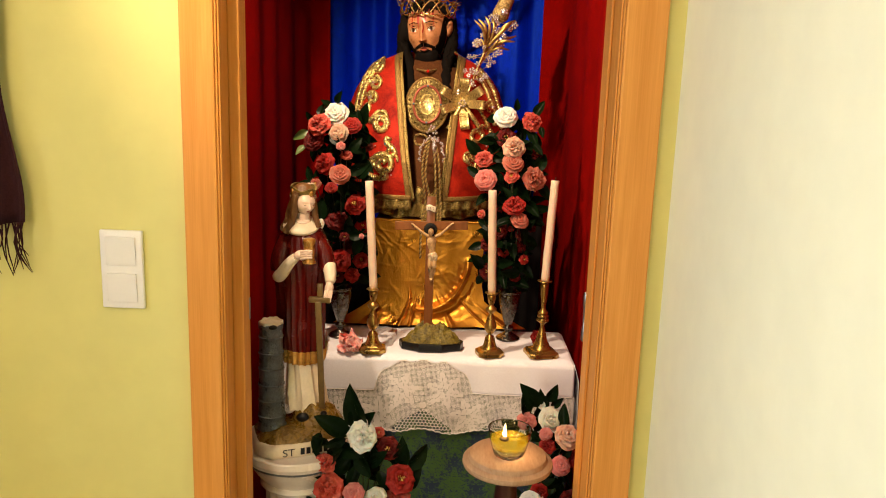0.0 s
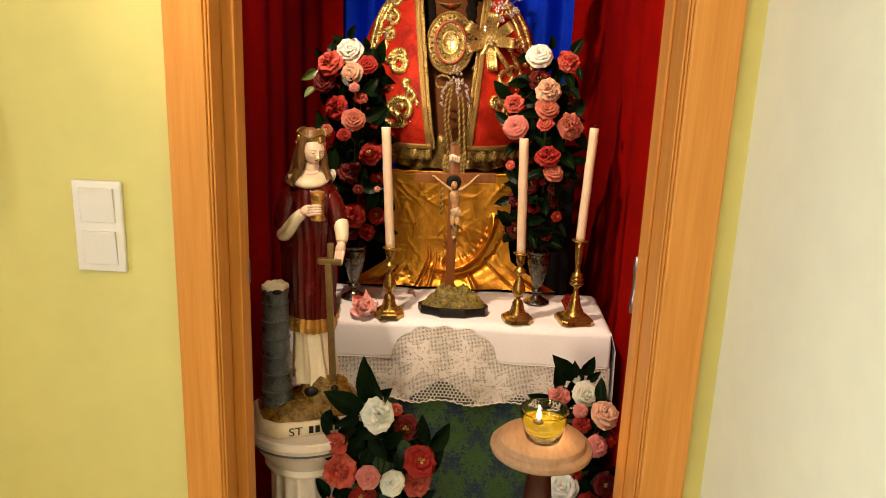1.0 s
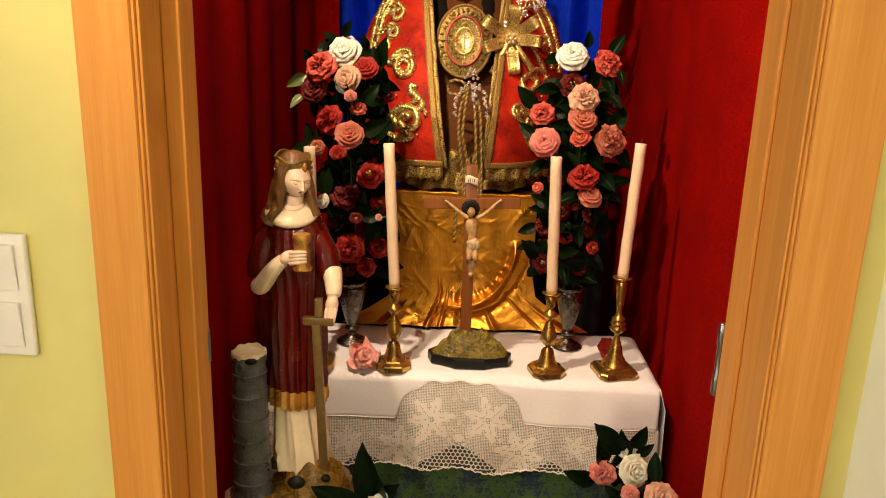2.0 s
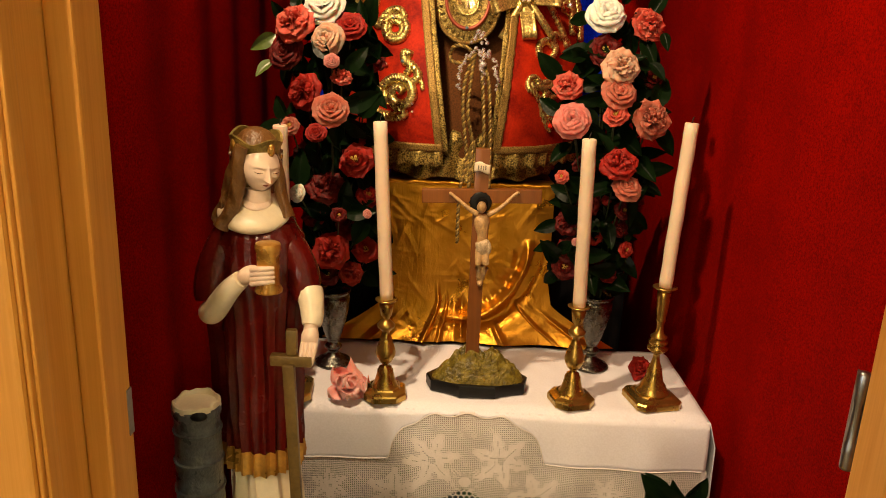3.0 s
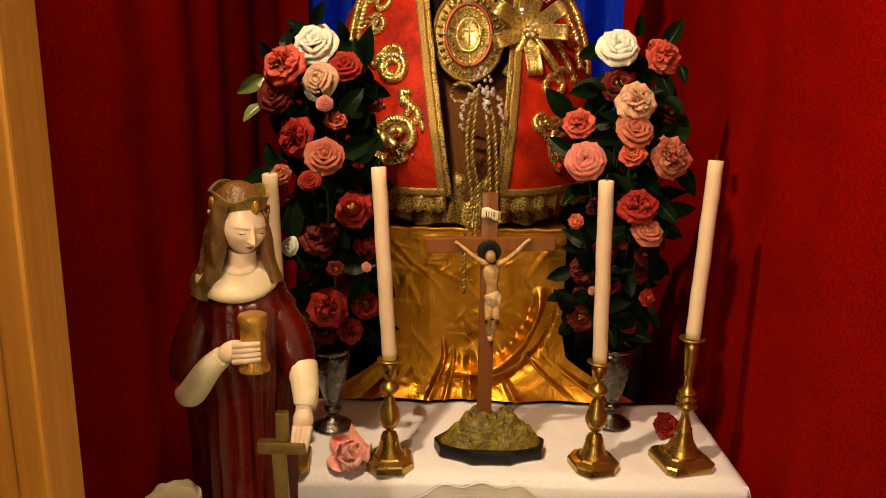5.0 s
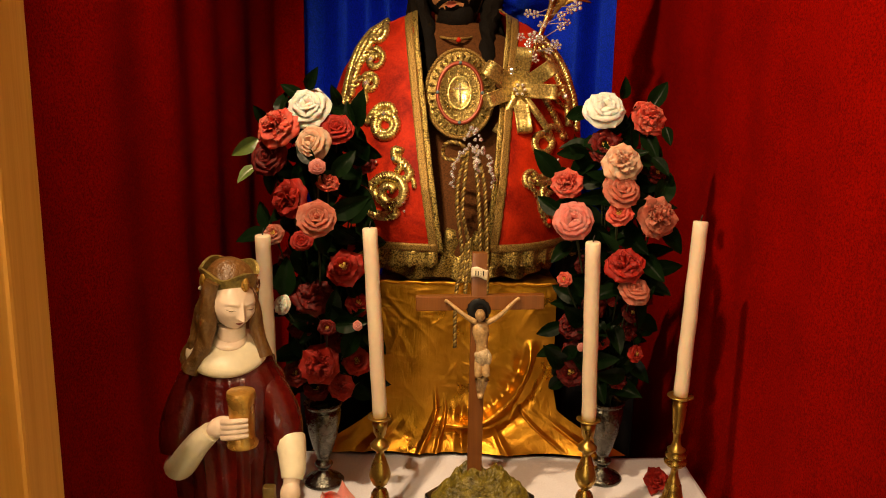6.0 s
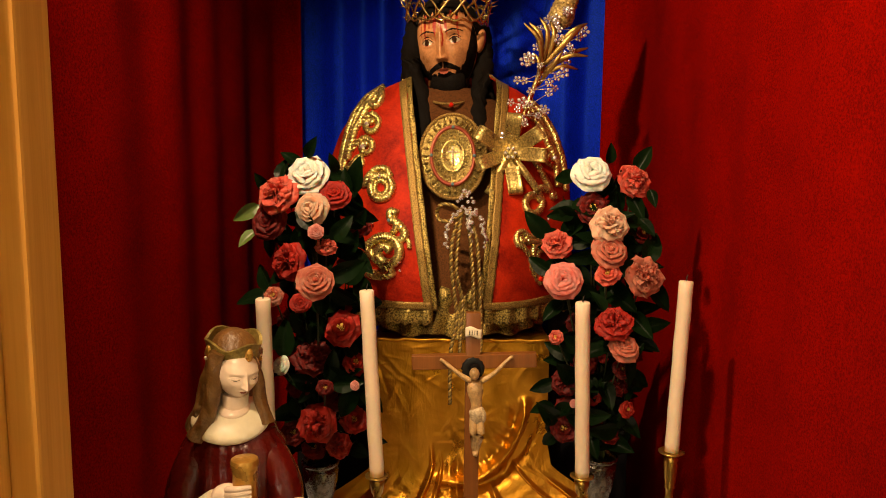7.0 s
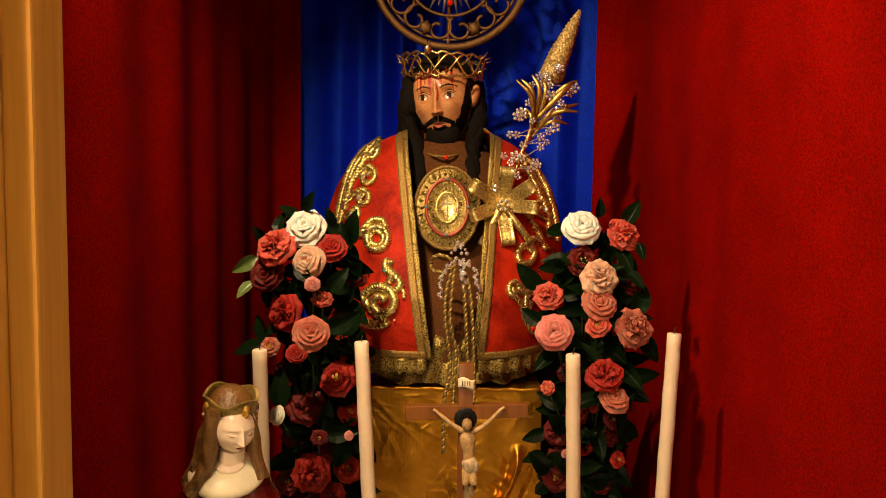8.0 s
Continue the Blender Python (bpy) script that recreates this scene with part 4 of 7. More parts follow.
# ---------------- the saint's statue on its column ----------------
def carved_head(bm, c, size, turn, mats, beard=False, calm=False, seg=150, rows=110):
    """A plain carved head: nose, brows, lips and chin raised, eyes and brows painted. mats: skin, lips, eye, iris, brow, beard, blood."""
    w, d, h = size
    EYE = .42
    rings = []
    info = []
    for j in range(rows + 1):
        ph = math.pi * (0.015 + 0.97 * j / rows)
        ring = []
        for i in range(seg):
            a = math.tau * i / seg
            x, f, z = math.sin(ph) * math.sin(a), math.sin(ph) * math.cos(a), math.cos(ph)
            front = max(0.0, f)
            jaw = 1 - 0.34 * max(0.0, -z) ** 1.35 * (1 if f > -.3 else .6)
            px, pz = x * jaw, z
            g = lambda u, s: math.exp(-(u / s) ** 2)
            dep = f ** .9 if f > 0 else f * 1.05
            up = max(0.0, min(1.0, (0.26 - z) / 0.48))
            drop = 1.0 if z > -.235 else max(0.0, 1 - (-.235 - z) / .055)
            dep += front * (.05 + .27 * up ** 1.2) * g(px, .062 + .045 * up) * drop * (1 if z < .26 else g(z - .26, .10))
            for s in (-1, 1):
                ex = (px - s * EYE) / .175
                dep += front * .10 * g(px - s * .115, .052) * g(z + .215, .045)
                dep -= front * .14 * g(px - s * EYE * .95, .20) * g(z - .13, .115)
                dep += front * .115 * g(px - s * EYE, .135) * g(z - .098, .078)
                dep += front * .045 * g(px - s * EYE, .25) * g(z - .30, .075)
                if abs(ex) < 1.25:
                    dep += front * .030 * g(z - .098 - .075 * (1 - .6 * ex * ex), .018)
                    dep += front * .014 * g(z - .045 + .020 * (1 - ex * ex), .016)
                dep += front * .06 * g(px - s * .50, .2) * g(z + .14, .18)
            dep += front * (.080 * g(px, .19) * g(z + .415, .042) + .085 * g(px, .145) * g(z + .530, .045) - .045 * g(px, .17) * g(z + .472, .020) - .02 * g(px, .03) * g(z + .34, .05) + .13 * g(px, .2) * g(z + .80, .13))
            if beard:
                dep += front * (.12 * g(px, .35) * g(z + .72, .25) + .010 * math.sin(px * 60 + 6 * math.sin(z * 9)) * (1 if z < -.62 else 0))
            p = Vector((px * w, -dep * d, pz * h))
            ring.append(Vector(c) + turn @ p)
            info.append((px, f, z))
        rings.append(ring)

    def paint(px, f, z):
        if f < 0.15:
            return 0
        for s in (-1, 1):
            ex = (px - s * EYE) / .170
            top, low = (.062, .062 - .026 * (1 - ex * ex)) if calm else (.098 + .068 * (1 - ex * ex), .098 - .050 * (1 - ex * ex))
            if abs(ex) < 1.02:
                if low < z < top:
                    return 3 if math.hypot((px - s * EYE + .015) / .070, (z - (.050 if calm else .108)) / .070) < 1 else 2
                if top <= z < top + (.017 if not calm else .020):
                    return 4
                if not calm and (abs(z - top - .055) < .008 or low - .009 < z <= low):
                    return 6 if beard and z < .1 else 4
            if not calm and abs(px) < .68 and px * s > 0 and abs(px) > .16 and abs(z - (.262 + .060 * math.sin((abs(px) - .12) * 5.6))) < (.013 if calm else .016) - .02 * abs(abs(px) - .36):
                return 4
        if (px / .145) ** 2 + ((z + .472) / .062) ** 2 < 1:
            return 1
        if beard:
            wav = .02 * math.sin(px * 37) + .012 * math.sin(px * 71 + 1)
            if z > .62 + .05 * math.sin(px * 23) + .03 * math.sin(px * 57):
                return 4
            edge = -.49 if abs(px) < .2 else -.53 + .44 * (abs(px) / .76) ** 4.0 + wav
            if z < edge:
                return 5
            if abs(z + .355 + .42 * max(0, abs(px) - .08) ** 1.3) < .064 - .03 * abs(px) and .010 < abs(px) < .48:
                return 5
            drip = .34 + .16 * math.sin(px * 17 + 1) + .14 * math.sin(px * 43)
            if z > drip and abs(px) < .6 and math.sin(px * 39 + .5) > .1:
                return 6
            if z > .0 and abs(px - .05 - .03 * math.sin(z * 9)) < .020:
                return 6
            if z > .16 and abs(px + .17 - .02 * math.sin(z * 11)) < .016:
                return 6
        return 0
    vr = [[bm.verts.new(p) for p in r] for r in rings]
    for j in range(rows):
        for i in range(seg):
            k = (i + 1) % seg
            f = bm.faces.new((vr[j][i], vr[j][k], vr[j + 1][k], vr[j + 1][i]))
            q = [info[j * seg + i], info[j * seg + k], info[(j + 1) * seg + i], info[(j + 1) * seg + k]]
            f.material_index = mats[paint(*(sum(v[n] for v in q) / 4 for n in range(3)))]
    for r in (vr[0], vr[-1]):
        bm.faces.new(r).material_index = mats[0]


def hanging_hair(bm, line, radii, mi, seed, seg=18):
    """A wavy lock of carved hair."""
    pts = spline(line, 22)
    rr = [radii[0] + (radii[1] - radii[0]) * k / 21 for k in range(22)]
    n = len(bm.verts)
    tube(bm, pts, rr, seg, mi)
    bm.verts.ensure_lookup_table()
    for v in bm.verts[n:]:
        v.co.x += 0.12 * radii[0] * math.sin(v.co.z * 150 + v.co.y * 260 + seed)
        v.co.y += 0.16 * radii[0] * math.sin(v.co.z * 110 + v.co.x * 420 + seed * 2)


def saint_statue():
    bm = bmesh.new()
    C = Vector((-0.113, 1.588, 0))
    MATS = [PALE_SKIN, LIP, EYE_WHITE, IRIS, BROWN_HAIR, MAROON, CREAM, PLASTER_GOLD, GREY_TOWER, OCHRE, BLACK_PAINT, DARK_BRONZE, AGED_BRASS]
    # base slab, turned a little, with chamfered corners
    turn = radians(23)
    slabc = (-0.120, 1.548)

    def outline(w, d, cut):
        pts = [(-w + cut, -d), (w - cut * .4, -d), (w, -d + cut * .4), (w, d - cut), (w - cut, d), (-w + cut, d), (-w, d - cut), (-w, -d + cut)]
        return [(slabc[0] + x * math.cos(turn) - y * math.sin(turn), slabc[1] + x * math.sin(turn) + y * math.cos(turn)) for x, y in pts]
    zb = 0.668
    skin(bm, [[(x, y, zb) for x, y in outline(.106, .084, .034)], [(x, y, zb + .002) for x, y in outline(.108, .086, .034)], [(x, y, zb + .026) for x, y in outline(.106, .084, .034)], [(x, y, zb + .030) for x, y in outline(.100, .079, .032)]], 6)
    # lettering on the front face of the slab: two letters and a run of plain strokes
    ux, uy = math.cos(turn), math.sin(turn)
    fx, fy = slabc[0] + uy * .0868, slabc[1] - ux * .0868

    def stroke(a, b, z0, z1):
        f = bm.faces.new([bm.verts.new((fx + ux * o + uy * .0008, fy + uy * o - ux * .0008, zb + z)) for o, z in ((a, z0), (b, z0), (b, z1), (a, z1))])
        f.material_index = 10
    letters = bpy.data.curves.new("letters", "FONT")
    letters.body, letters.size = "ST", .028
    holder = bpy.data.objects.new("letters", letters)
    flat = holder.to_mesh()
    lv = [bm.verts.new((fx + ux * (v.co.x - .052) + uy * .0008, fy + uy * (v.co.x - .052) - ux * .0008, zb + .0045 + v.co.y * .92)) for v in flat.vertices]
    for p in flat.polygons:
        bm.faces.new([lv[i] for i in p.vertices]).material_index = 10
    holder.to_mesh_clear()
    bpy.data.objects.remove(holder)
    for k in range(7):
        stroke(-.010 + k * .0135, -.0005 + k * .0135, .0055, .0215)
    # rough ground on the slab
    n = len(bm.verts)
    skin(bm, [[(slabc[0] + (x - slabc[0]) * s, slabc[1] + (y - slabc[1]) * s, zb + z) for x, y in outline(.099, .078, .03)] for z, s in ((.028, 1), (.036, .96), (.045, .82), (.054, .55))], 9)
    bmesh.ops.subdivide_edges(bm, edges=[e for e in bm.edges if all(v.index == -1 or v in bm.verts for v in e.verts) and e.calc_length() > .03 and min(v.co.z for v in e.verts) > zb + .027], cuts=5, use_grid_fill=True)
    for v in bm.verts:
        if v.co.z > zb + .029 and v.co.z < .76:
            v.co.z += .007 * grain(v.co.x, v.co.y, 0, 60)
    # mound, with black balls as the painted shade of the arch hole low between the folds
    ball(bm, (-.076, 1.556, .712), (.062, .046, .056), 44, 26, 9, lambda d: d * (1 + .10 * grain(d.x, d.y, d.z, 2.4) + .05 * grain(d.x, d.y, d.z, 7)))
    ball(bm, (-.102, 1.5205, .740), (.0160, .0075, .0120), 18, 12, 10)
    ball(bm, (-.052, 1.520, .752), (.008, .008, .007), 14, 8, 10)
    # tower
    tc = (-.176, 1.522, 0)
    prof = [(.0340, .712), (.0340, .720), (.0312, .725)]
    for k in range(6):
        z = .746 + k * .0385
        q = .0308 - .0008 * k
        prof += [(q + .0002, z - .0026), (q + .0020, z - .0010), (q + .0020, z + .0010), (q - .0001, z + .0026)]
    prof += [(.0262, .955), (.0282, .959), (.0282, .970)]
    lathe(bm, prof, tc, 40, 8, True, lambda a, z: 1 + .025 * grain(math.cos(a), math.sin(a), z * 6, 3.0) + (.06 * grain(math.cos(a) * 2, math.sin(a) * 2, 4.0, 2.0) if z > .958 else 0))
    # broken top: uneven rim, pale bare plaster inside, a black ball as the hole's painted shade
    def brim(a, q):
        return 1 + .05 * grain(math.cos(a) * 2, math.sin(a) * 2, 4.0 + q * 9, 2.0)
    rows = []
    for q, z in ((.0281, .968), (.0277, .976), (.0248, .977), (.0232, .971), (.0120, .970), (.001, .972)):
        rows.append([(tc[0] + q * brim(a, z) * math.cos(a), tc[1] + q * brim(a, z) * math.sin(a), z + (.006 * grain(math.cos(a) * 1.5, math.sin(a) * 1.5, 2.0, 1.6) if z > .974 else 0)) for a in (math.tau * k / 40 for k in range(40))])
    skin(bm, rows, 6)
    ball(bm, (-.166, 1.498, .966), (.011, .006, .006), 12, 8, 10)
    # underdress, robe and cloak: stacked rings with deep folds

    def gown(rings, mi, folds, depth, phase, seg=110):
        rows = []
        m = len(rings)
        for j in range((m - 1) * 6 + 1):
            k, t = min(j // 6, m - 2), 0
            t = j / 6 - k
            a, b = rings[k], rings[k + 1]
            t = t * t * (3 - 2 * t)
            cx, cy, z, rx, ry, fd = (a[q] + (b[q] - a[q]) * (t if q != 2 else j / 6 - k) for q in range(6))
            row = []
            for i in range(seg):
                th = math.tau * i / seg
                w = folds * th / 2 + phase + 1.1 * grain(math.cos(th), math.sin(th), z * 5, 1.5)
                f = 1 + depth * fd * (.75 - 1.5 * abs(math.sin(w)) ** .7 + .8 * grain(math.cos(th) * 3, math.sin(th) * 3, z * 5, 1.0))
                row.append((cx + rx * f * math.sin(th), cy - ry * f * math.cos(th), z))
            rows.append(row)
        skin(bm, rows, mi)
    gown([(-.100, 1.571, .748, .050, .041, 1), (-.103, 1.574, .775, .047, .039, 1), (-.108, 1.58, .82, .042, .036, .9), (-.112, 1.585, .885, .040, .034, .7)], 6, 9, .17, .9)
    gown([(-.112, 1.582, .862, .050, .041, 1), (-.112, 1.582, .872, .050, .041, 1), (-.112, 1.583, .893, .049, .040, 1)], 7, 22, .13, 1.0)
    gown([(-.112, 1.583, .893, .0485, .0395, 1), (-.112, 1.586, .98, .049, .040, 1), (-.113, 1.588, 1.05, .050, .041, .8), (-.114, 1.590, 1.115, .056, .042, .55), (-.115, 1.592, 1.160, .056, .037, .3), (-.115, 1.592, 1.178, .046, .029, .1), (-.114, 1.590, 1.187, .024, .020, 0)], 5, 22, .13, 1.0)
    # cloak behind and over the shoulders
    gown([(-.128, 1.606, .895, .045, .036, .6), (-.130, 1.608, .98, .051, .040, .8), (-.131, 1.606, 1.07, .055, .042, .7), (-.122, 1.600, 1.145, .060, .040, .4), (-.117, 1.597, 1.181, .046, .028, .2), (-.115, 1.596, 1.192, .022, .016, 0)], 5, 14, .13, 2.2)
    # neckline: a smooth cream yoke lying on the breast
    ball(bm, (-.117, 1.584, 1.1925), (.043, .037, .0150), 40, 18, 6, None, rot(30, 0, 8))
    ball(bm, (-.1130, 1.580, 1.2055), (.0180, .0172, .0056), 30, 14, 0, None, rot(28, 0, 10))
    # neck and head, looking down to her left
    tube(bm, [(-.114, 1.588, 1.178), (-.1130, 1.585, 1.200), (-.111, 1.582, 1.222)], [.019, .0150, .0145], 20, 0)
    glance = rot(0, 4, 0) @ rot(0, 0, 38) @ rot(12, 0, 0)
    carved_head(bm, (-.109, 1.579, 1.2475), (.0252, .0280, .0278), glance, [0, 1, 0, 3, 4, 0, 0], False, True, 200, 150)
    ball(bm, (-.115, 1.592, 1.253), (.0300, .0325, .0385), 30, 18, 4, lambda d: Vector((d.x, max(d.y, -.30 - .62 * min(1.0, max(0.0, (d.z - .18) / .25))), d.z)), rot(0, 0, 30))
    for line, r in (([(-.120, 1.556, 1.273), (-.127, 1.557, 1.255), (-.128, 1.560, 1.232), (-.133, 1.564, 1.210), (-.142, 1.562, 1.190), (-.150, 1.560, 1.176)], (.0075, .0095)), ([(-.129, 1.585, 1.265), (-.137, 1.584, 1.230), (-.148, 1.584, 1.198), (-.158, 1.582, 1.176)], (.014, .011)),
                    ([(-.096, 1.572, 1.270), (-.087, 1.576, 1.248), (-.085, 1.580, 1.222), (-.080, 1.580, 1.202), (-.076, 1.578, 1.188)], (.0065, .0075)), ([(-.115, 1.610, 1.26), (-.116, 1.618, 1.20), (-.118, 1.618, 1.13)], (.024, .022))):
        hanging_hair(bm, line, r, 4, line[0][0] * 100)
    # crown: an open band with rounded leaf points
    rows = []
    cc = Vector((-.114, 1.587, 1.2615))
    tilt = rot(9, -3, 46)
    for z, grow in ((-.006, .98), (-.003, 1.06), (.001, 1.06), (.003, 1.01), (.009, 1.03), (1, 1.14), (1.0, 1.02), (.008, .90), (-.002, .86)):
        row = []
        for i in range(96):
            a = math.tau * i / 96
            zz = (.0175 + .0065 * abs(math.cos(a * 2)) ** 1.6) if z == 1 else z
            row.append(cc + tilt @ Vector((.0262 * grow * math.sin(a), -.0290 * grow * math.cos(a), zz)))
        rows.append(row)
    skin(bm, rows, 12)
    for k in range(16):
        a = math.tau * k / 16
        ball(bm, cc + tilt @ Vector((.0276 * math.sin(a), -.0305 * math.cos(a), -.001)), (.0030, .0026, .0026), 8, 6, 6 if k % 2 else 7)
    for k in range(4):
        a = math.tau * k / 4
        ball(bm, cc + tilt @ Vector((.0284 * math.sin(a), -.0314 * math.cos(a), .012)), (.0046, .0036, .0080), 10, 8, 7)
    # arms: cream sleeves out of the maroon ones
    tube(bm, spline([(-.148, 1.588, 1.165), (-.161, 1.574, 1.125), (-.164, 1.560, 1.085)], 12), [.018, .020, .021, .022, .0225, .023, .0235, .0238, .024, .0235, .0225, .020], 18, 5)
    tube(bm, spline([(-.169, 1.560, 1.072), (-.157, 1.545, 1.080), (-.135, 1.530, 1.110), (-.118, 1.524, 1.127)], 14), [.0125, .0140, .0145, .0146, .0145, .0142, .0140, .0135, .013, .0125, .012, .0115, .011, .0105], 18, 6)
    ball(bm, (-.107, 1.520, 1.134), (.015, .009, .0105), 16, 10, 0, None, rot(0, -22, 0))
    for k in range(4):
        tube(bm, spline([(-.103, 1.513, 1.142 - k * .0054), (-.090, 1.505, 1.146 - k * .0052), (-.077, 1.510, 1.146 - k * .0052)], 8), [.0034, .0035, .0034, .0033, .0032, .003, .0028, .0022], 8, 0)
    lathe(bm, [(.0005, 1.114), (.0150, 1.115), (.0158, 1.118), (.0132, 1.122), (.0122, 1.127), (.0124, 1.145), (.0130, 1.160), (.0142, 1.164), (.0143, 1.169), (.0135, 1.1715), (.0110, 1.1725), (.0005, 1.1735)], (-.086, 1.521, 0), 28, 7)
    tube(bm, spline([(-.080, 1.588, 1.160), (-.062, 1.580, 1.125), (-.054, 1.572, 1.090)], 12), [.016, .0185, .0195, .020, .0205, .021, .0212, .0212, .021, .020, .019, .017], 18, 5)
    tube(bm, spline([(-.050, 1.570, 1.100), (-.046, 1.562, 1.090), (-.043, 1.552, 1.075), (-.043, 1.546, 1.066)], 12), [.0165, .0165, .016, .0155, .015, .0145, .014, .0135, .013, .0125, .012, .011], 18, 6)
    ball(bm, (-.044, 1.541, 1.053), (.0105, .009, .015), 16, 10, 0, None, rot(0, 12, 0))
    for k in range(4):
        tube(bm, spline([(-.051 + k * .0050, 1.535, 1.049), (-.0525 + k * .0046, 1.530, 1.033), (-.0535 + k * .0043, 1.531, 1.022)], 7), [.0030, .0031, .003, .0029, .0027, .0025, .002], 8, 0)
    tube(bm, [(-.043, 1.548, 1.072), (-.0438, 1.543, 1.058), (-.044, 1.541, 1.046)], [.0088, .0085, .0090], 14, 0)
    # sword
    box(bm, -.0695, -.0555, 1.530, 1.539, .738, 1.024, .002, 11, Matrix.Translation((-.0625, 1.534, .87)) @ rot(3, -1.5, 0).to_4x4() @ Matrix.Translation((.0625, -1.534, -.87)))
    box(bm, -.089, -.039, 1.526, 1.538, 1.020, 1.034, .003, 11)
    box(bm, -.0700, -.0570, 1.527, 1.537, 1.034, 1.066, .003, 11)
    ob = part("saint_statue", bm, MATS, at=(-.12, 1.55, zb))
    sharp(ob, 50)
    tagged(ob, "painted plaster saint in maroon robe with cup, sword and grey tower", "statue")


saint_statue()


def pedestal_column():
    t = thing("pedestal_column", "white glazed fluted column carrying the plaster saint", "pedestal", (-.120, 1.552, 0))
    c = (-.120, 1.552, 0)
    bm = bmesh.new()
    lathe(bm, [(.0, .667), (.128, .667), (.131, .664), (.131, .650), (.128, .646), (.126, .640), (.1265, .635), (.118, .628), (.112, .618), (.104, .604), (.092, .588), (.085, .580), (.090, .576), (.092, .570), (.089, .565), (.0, .560)], c, 64)
    cap = sharp(part("capital", bm, MARBLE, t), 35)
    bm = bmesh.new()
    lathe(bm, [(.1272, .6405), (.1282, .638), (.1272, .6355)], c, 64, 0, False)
    part("grey_line", bm, GREY_TOWER, cap, "thin grey painted line")
    bm = bmesh.new()

    def flute(a, z):
        q = (a * 16 / math.tau) % 1
        e = max(0.0, min(1.0, (0.565 - z) / .02)) * max(0.0, min(1.0, (z - .11) / .02))
        return 1 - .075 * e * math.sin(math.pi * min(1, max(0, (q - .14) / .72))) ** .7
    lathe(bm, [(.079, .09 + .0125 * k) for k in range(39)], c, 192, 0, True, flute)
    part("shaft", bm, MARBLE, t)
    bm = bmesh.new()
    lathe(bm, [(.0, 0), (.13, 0), (.13, .03), (.115, .04), (.11, .055), (.10, .065), (.088, .09), (.0, .095)], c, 64)
    sharp(part("foot", bm, MARBLE, t), 35)


pedestal_column()


# ---------------- oil lamp on its stand ----------------
def lamp_stand():
    t = thing("lamp_stand", "round turned wooden board on a dark post", "stand", (.379, 1.412, 0))
    c = (.379, 1.412, 0)
    bm = bmesh.new()
    lathe(bm, [(.0, .693), (.090, .693), (.098, .697), (.1005, .703), (.0995, .709), (.093, .713), (.088, .7135), (.0865, .716), (.0855, .7225), (.083, .7245), (.0, .7245)], c, 72)
    sharp(part("board", bm, STAND_WOOD, t, "pale round board with a raised ring"), 45)
    bm = bmesh.new()
    lathe(bm, [(.05, .692), (.048, .685), (.03, .675), (.022, .66), (.026, .62), (.030, .58), (.022, .54), (.018, .50), (.024, .44), (.020, .30), (.020, .12), (.03, .06), (.09, .04), (.10, .02), (.10, 0)], c, 40)
    part("post", bm, DARK_WOOD, t)


def oil_lamp():
    t = thing("oil_lamp", "glass bowl of yellow oil with a small floating flame", "oil lamp", (.380, 1.400, .7255))
    c = (.380, 1.400, .726)
    bm = bmesh.new()
    outer = [(.004, .0), (.029, .0), (.0330, .003), (.0365, .012), (.0405, .026), (.0440, .040), (.0466, .053), (.0476, .0625), (.0478, .0640)]
    inner = [(.0462, .0640), (.0458, .0625), (.0448, .053), (.0422, .040), (.0387, .026), (.0347, .013), (.0300, .007), (.004, .006)]
    lathe(bm, outer + inner, c, 56)
    part("bowl", bm, GLASS, t, "flared clear glass bowl").visible_shadow = False
    bm = bmesh.new()
    lathe(bm, [(.003, .0072), (.0290, .0076), (.0336, .0135), (.0366, .0220), (.003, .0220)], c, 48)
    part("water", bm, WATER, t).visible_shadow = False
    bm = bmesh.new()
    lathe(bm, [(.003, .0226), (.0368, .0226), (.0400, .0340), (.0414, .0400), (.003, .0400)], c, 48)
    part("oil", bm, OIL, t, "clear yellow oil").visible_shadow = False
    bm = bmesh.new()
    fc = Vector((.368, 1.390, .726 + .0405))
    lathe(bm, [(.001, 0), (.009, 0), (.0095, .002), (.009, .004), (.001, .0045)], fc, 20)
    part("float", bm, CORK, t)
    bm = bmesh.new()
    tube(bm, [fc + Vector((0, 0, .004)), fc + Vector((0, 0, .010))], .001, 6)
    part("wick", bm, WICK, t)
    bm = bmesh.new()
    tube(bm, [fc + Vector((0, 0, z)) for z in (.006, .009, .013, .019, .027, .036)], [.0014, .0036, .0046, .0038, .0019, .0003], 14)
    part("flame", bm, FLAME, t, "small bright flame").visible_shadow = False


lamp_stand()
oil_lamp()

# ---------------- camellias ----------------
def petal_grid(bm, length, width, cup, curl, ripple, m, seed, nu=8, nv=10):
    """One petal from its claw at the origin outward along x, then placed by m."""
    rows = []
    for j in range(nv + 1):
        v = math.sin(math.pi / 2 * j / nv)
        w = width * min(1.0, .32 + 1.25 * v) * math.sqrt(max(0.0, 1 - max(0.0, (v - .45) / .55) ** 2.6)) + .004
        row = []
        for i in range(nu + 1):
            u = i / nu * 2 - 1
            x = length * v * (1 - .10 * u * u * v + .025 * math.sin(seed * 3 + u * 4) * v)
            z = cup * (v * v * length * .9) + curl * max(0, v - .55) ** 1.5 * length * 2 + (.30 * cup * (1 - v) - .16 * v) * u * u * width + ripple * math.sin(u * 3.4 + seed) * v * v * length * .30
            row.append(m @ Vector((x, u * w, z)))
        rows.append(row)
    skin(bm, rows, 0, False, False)


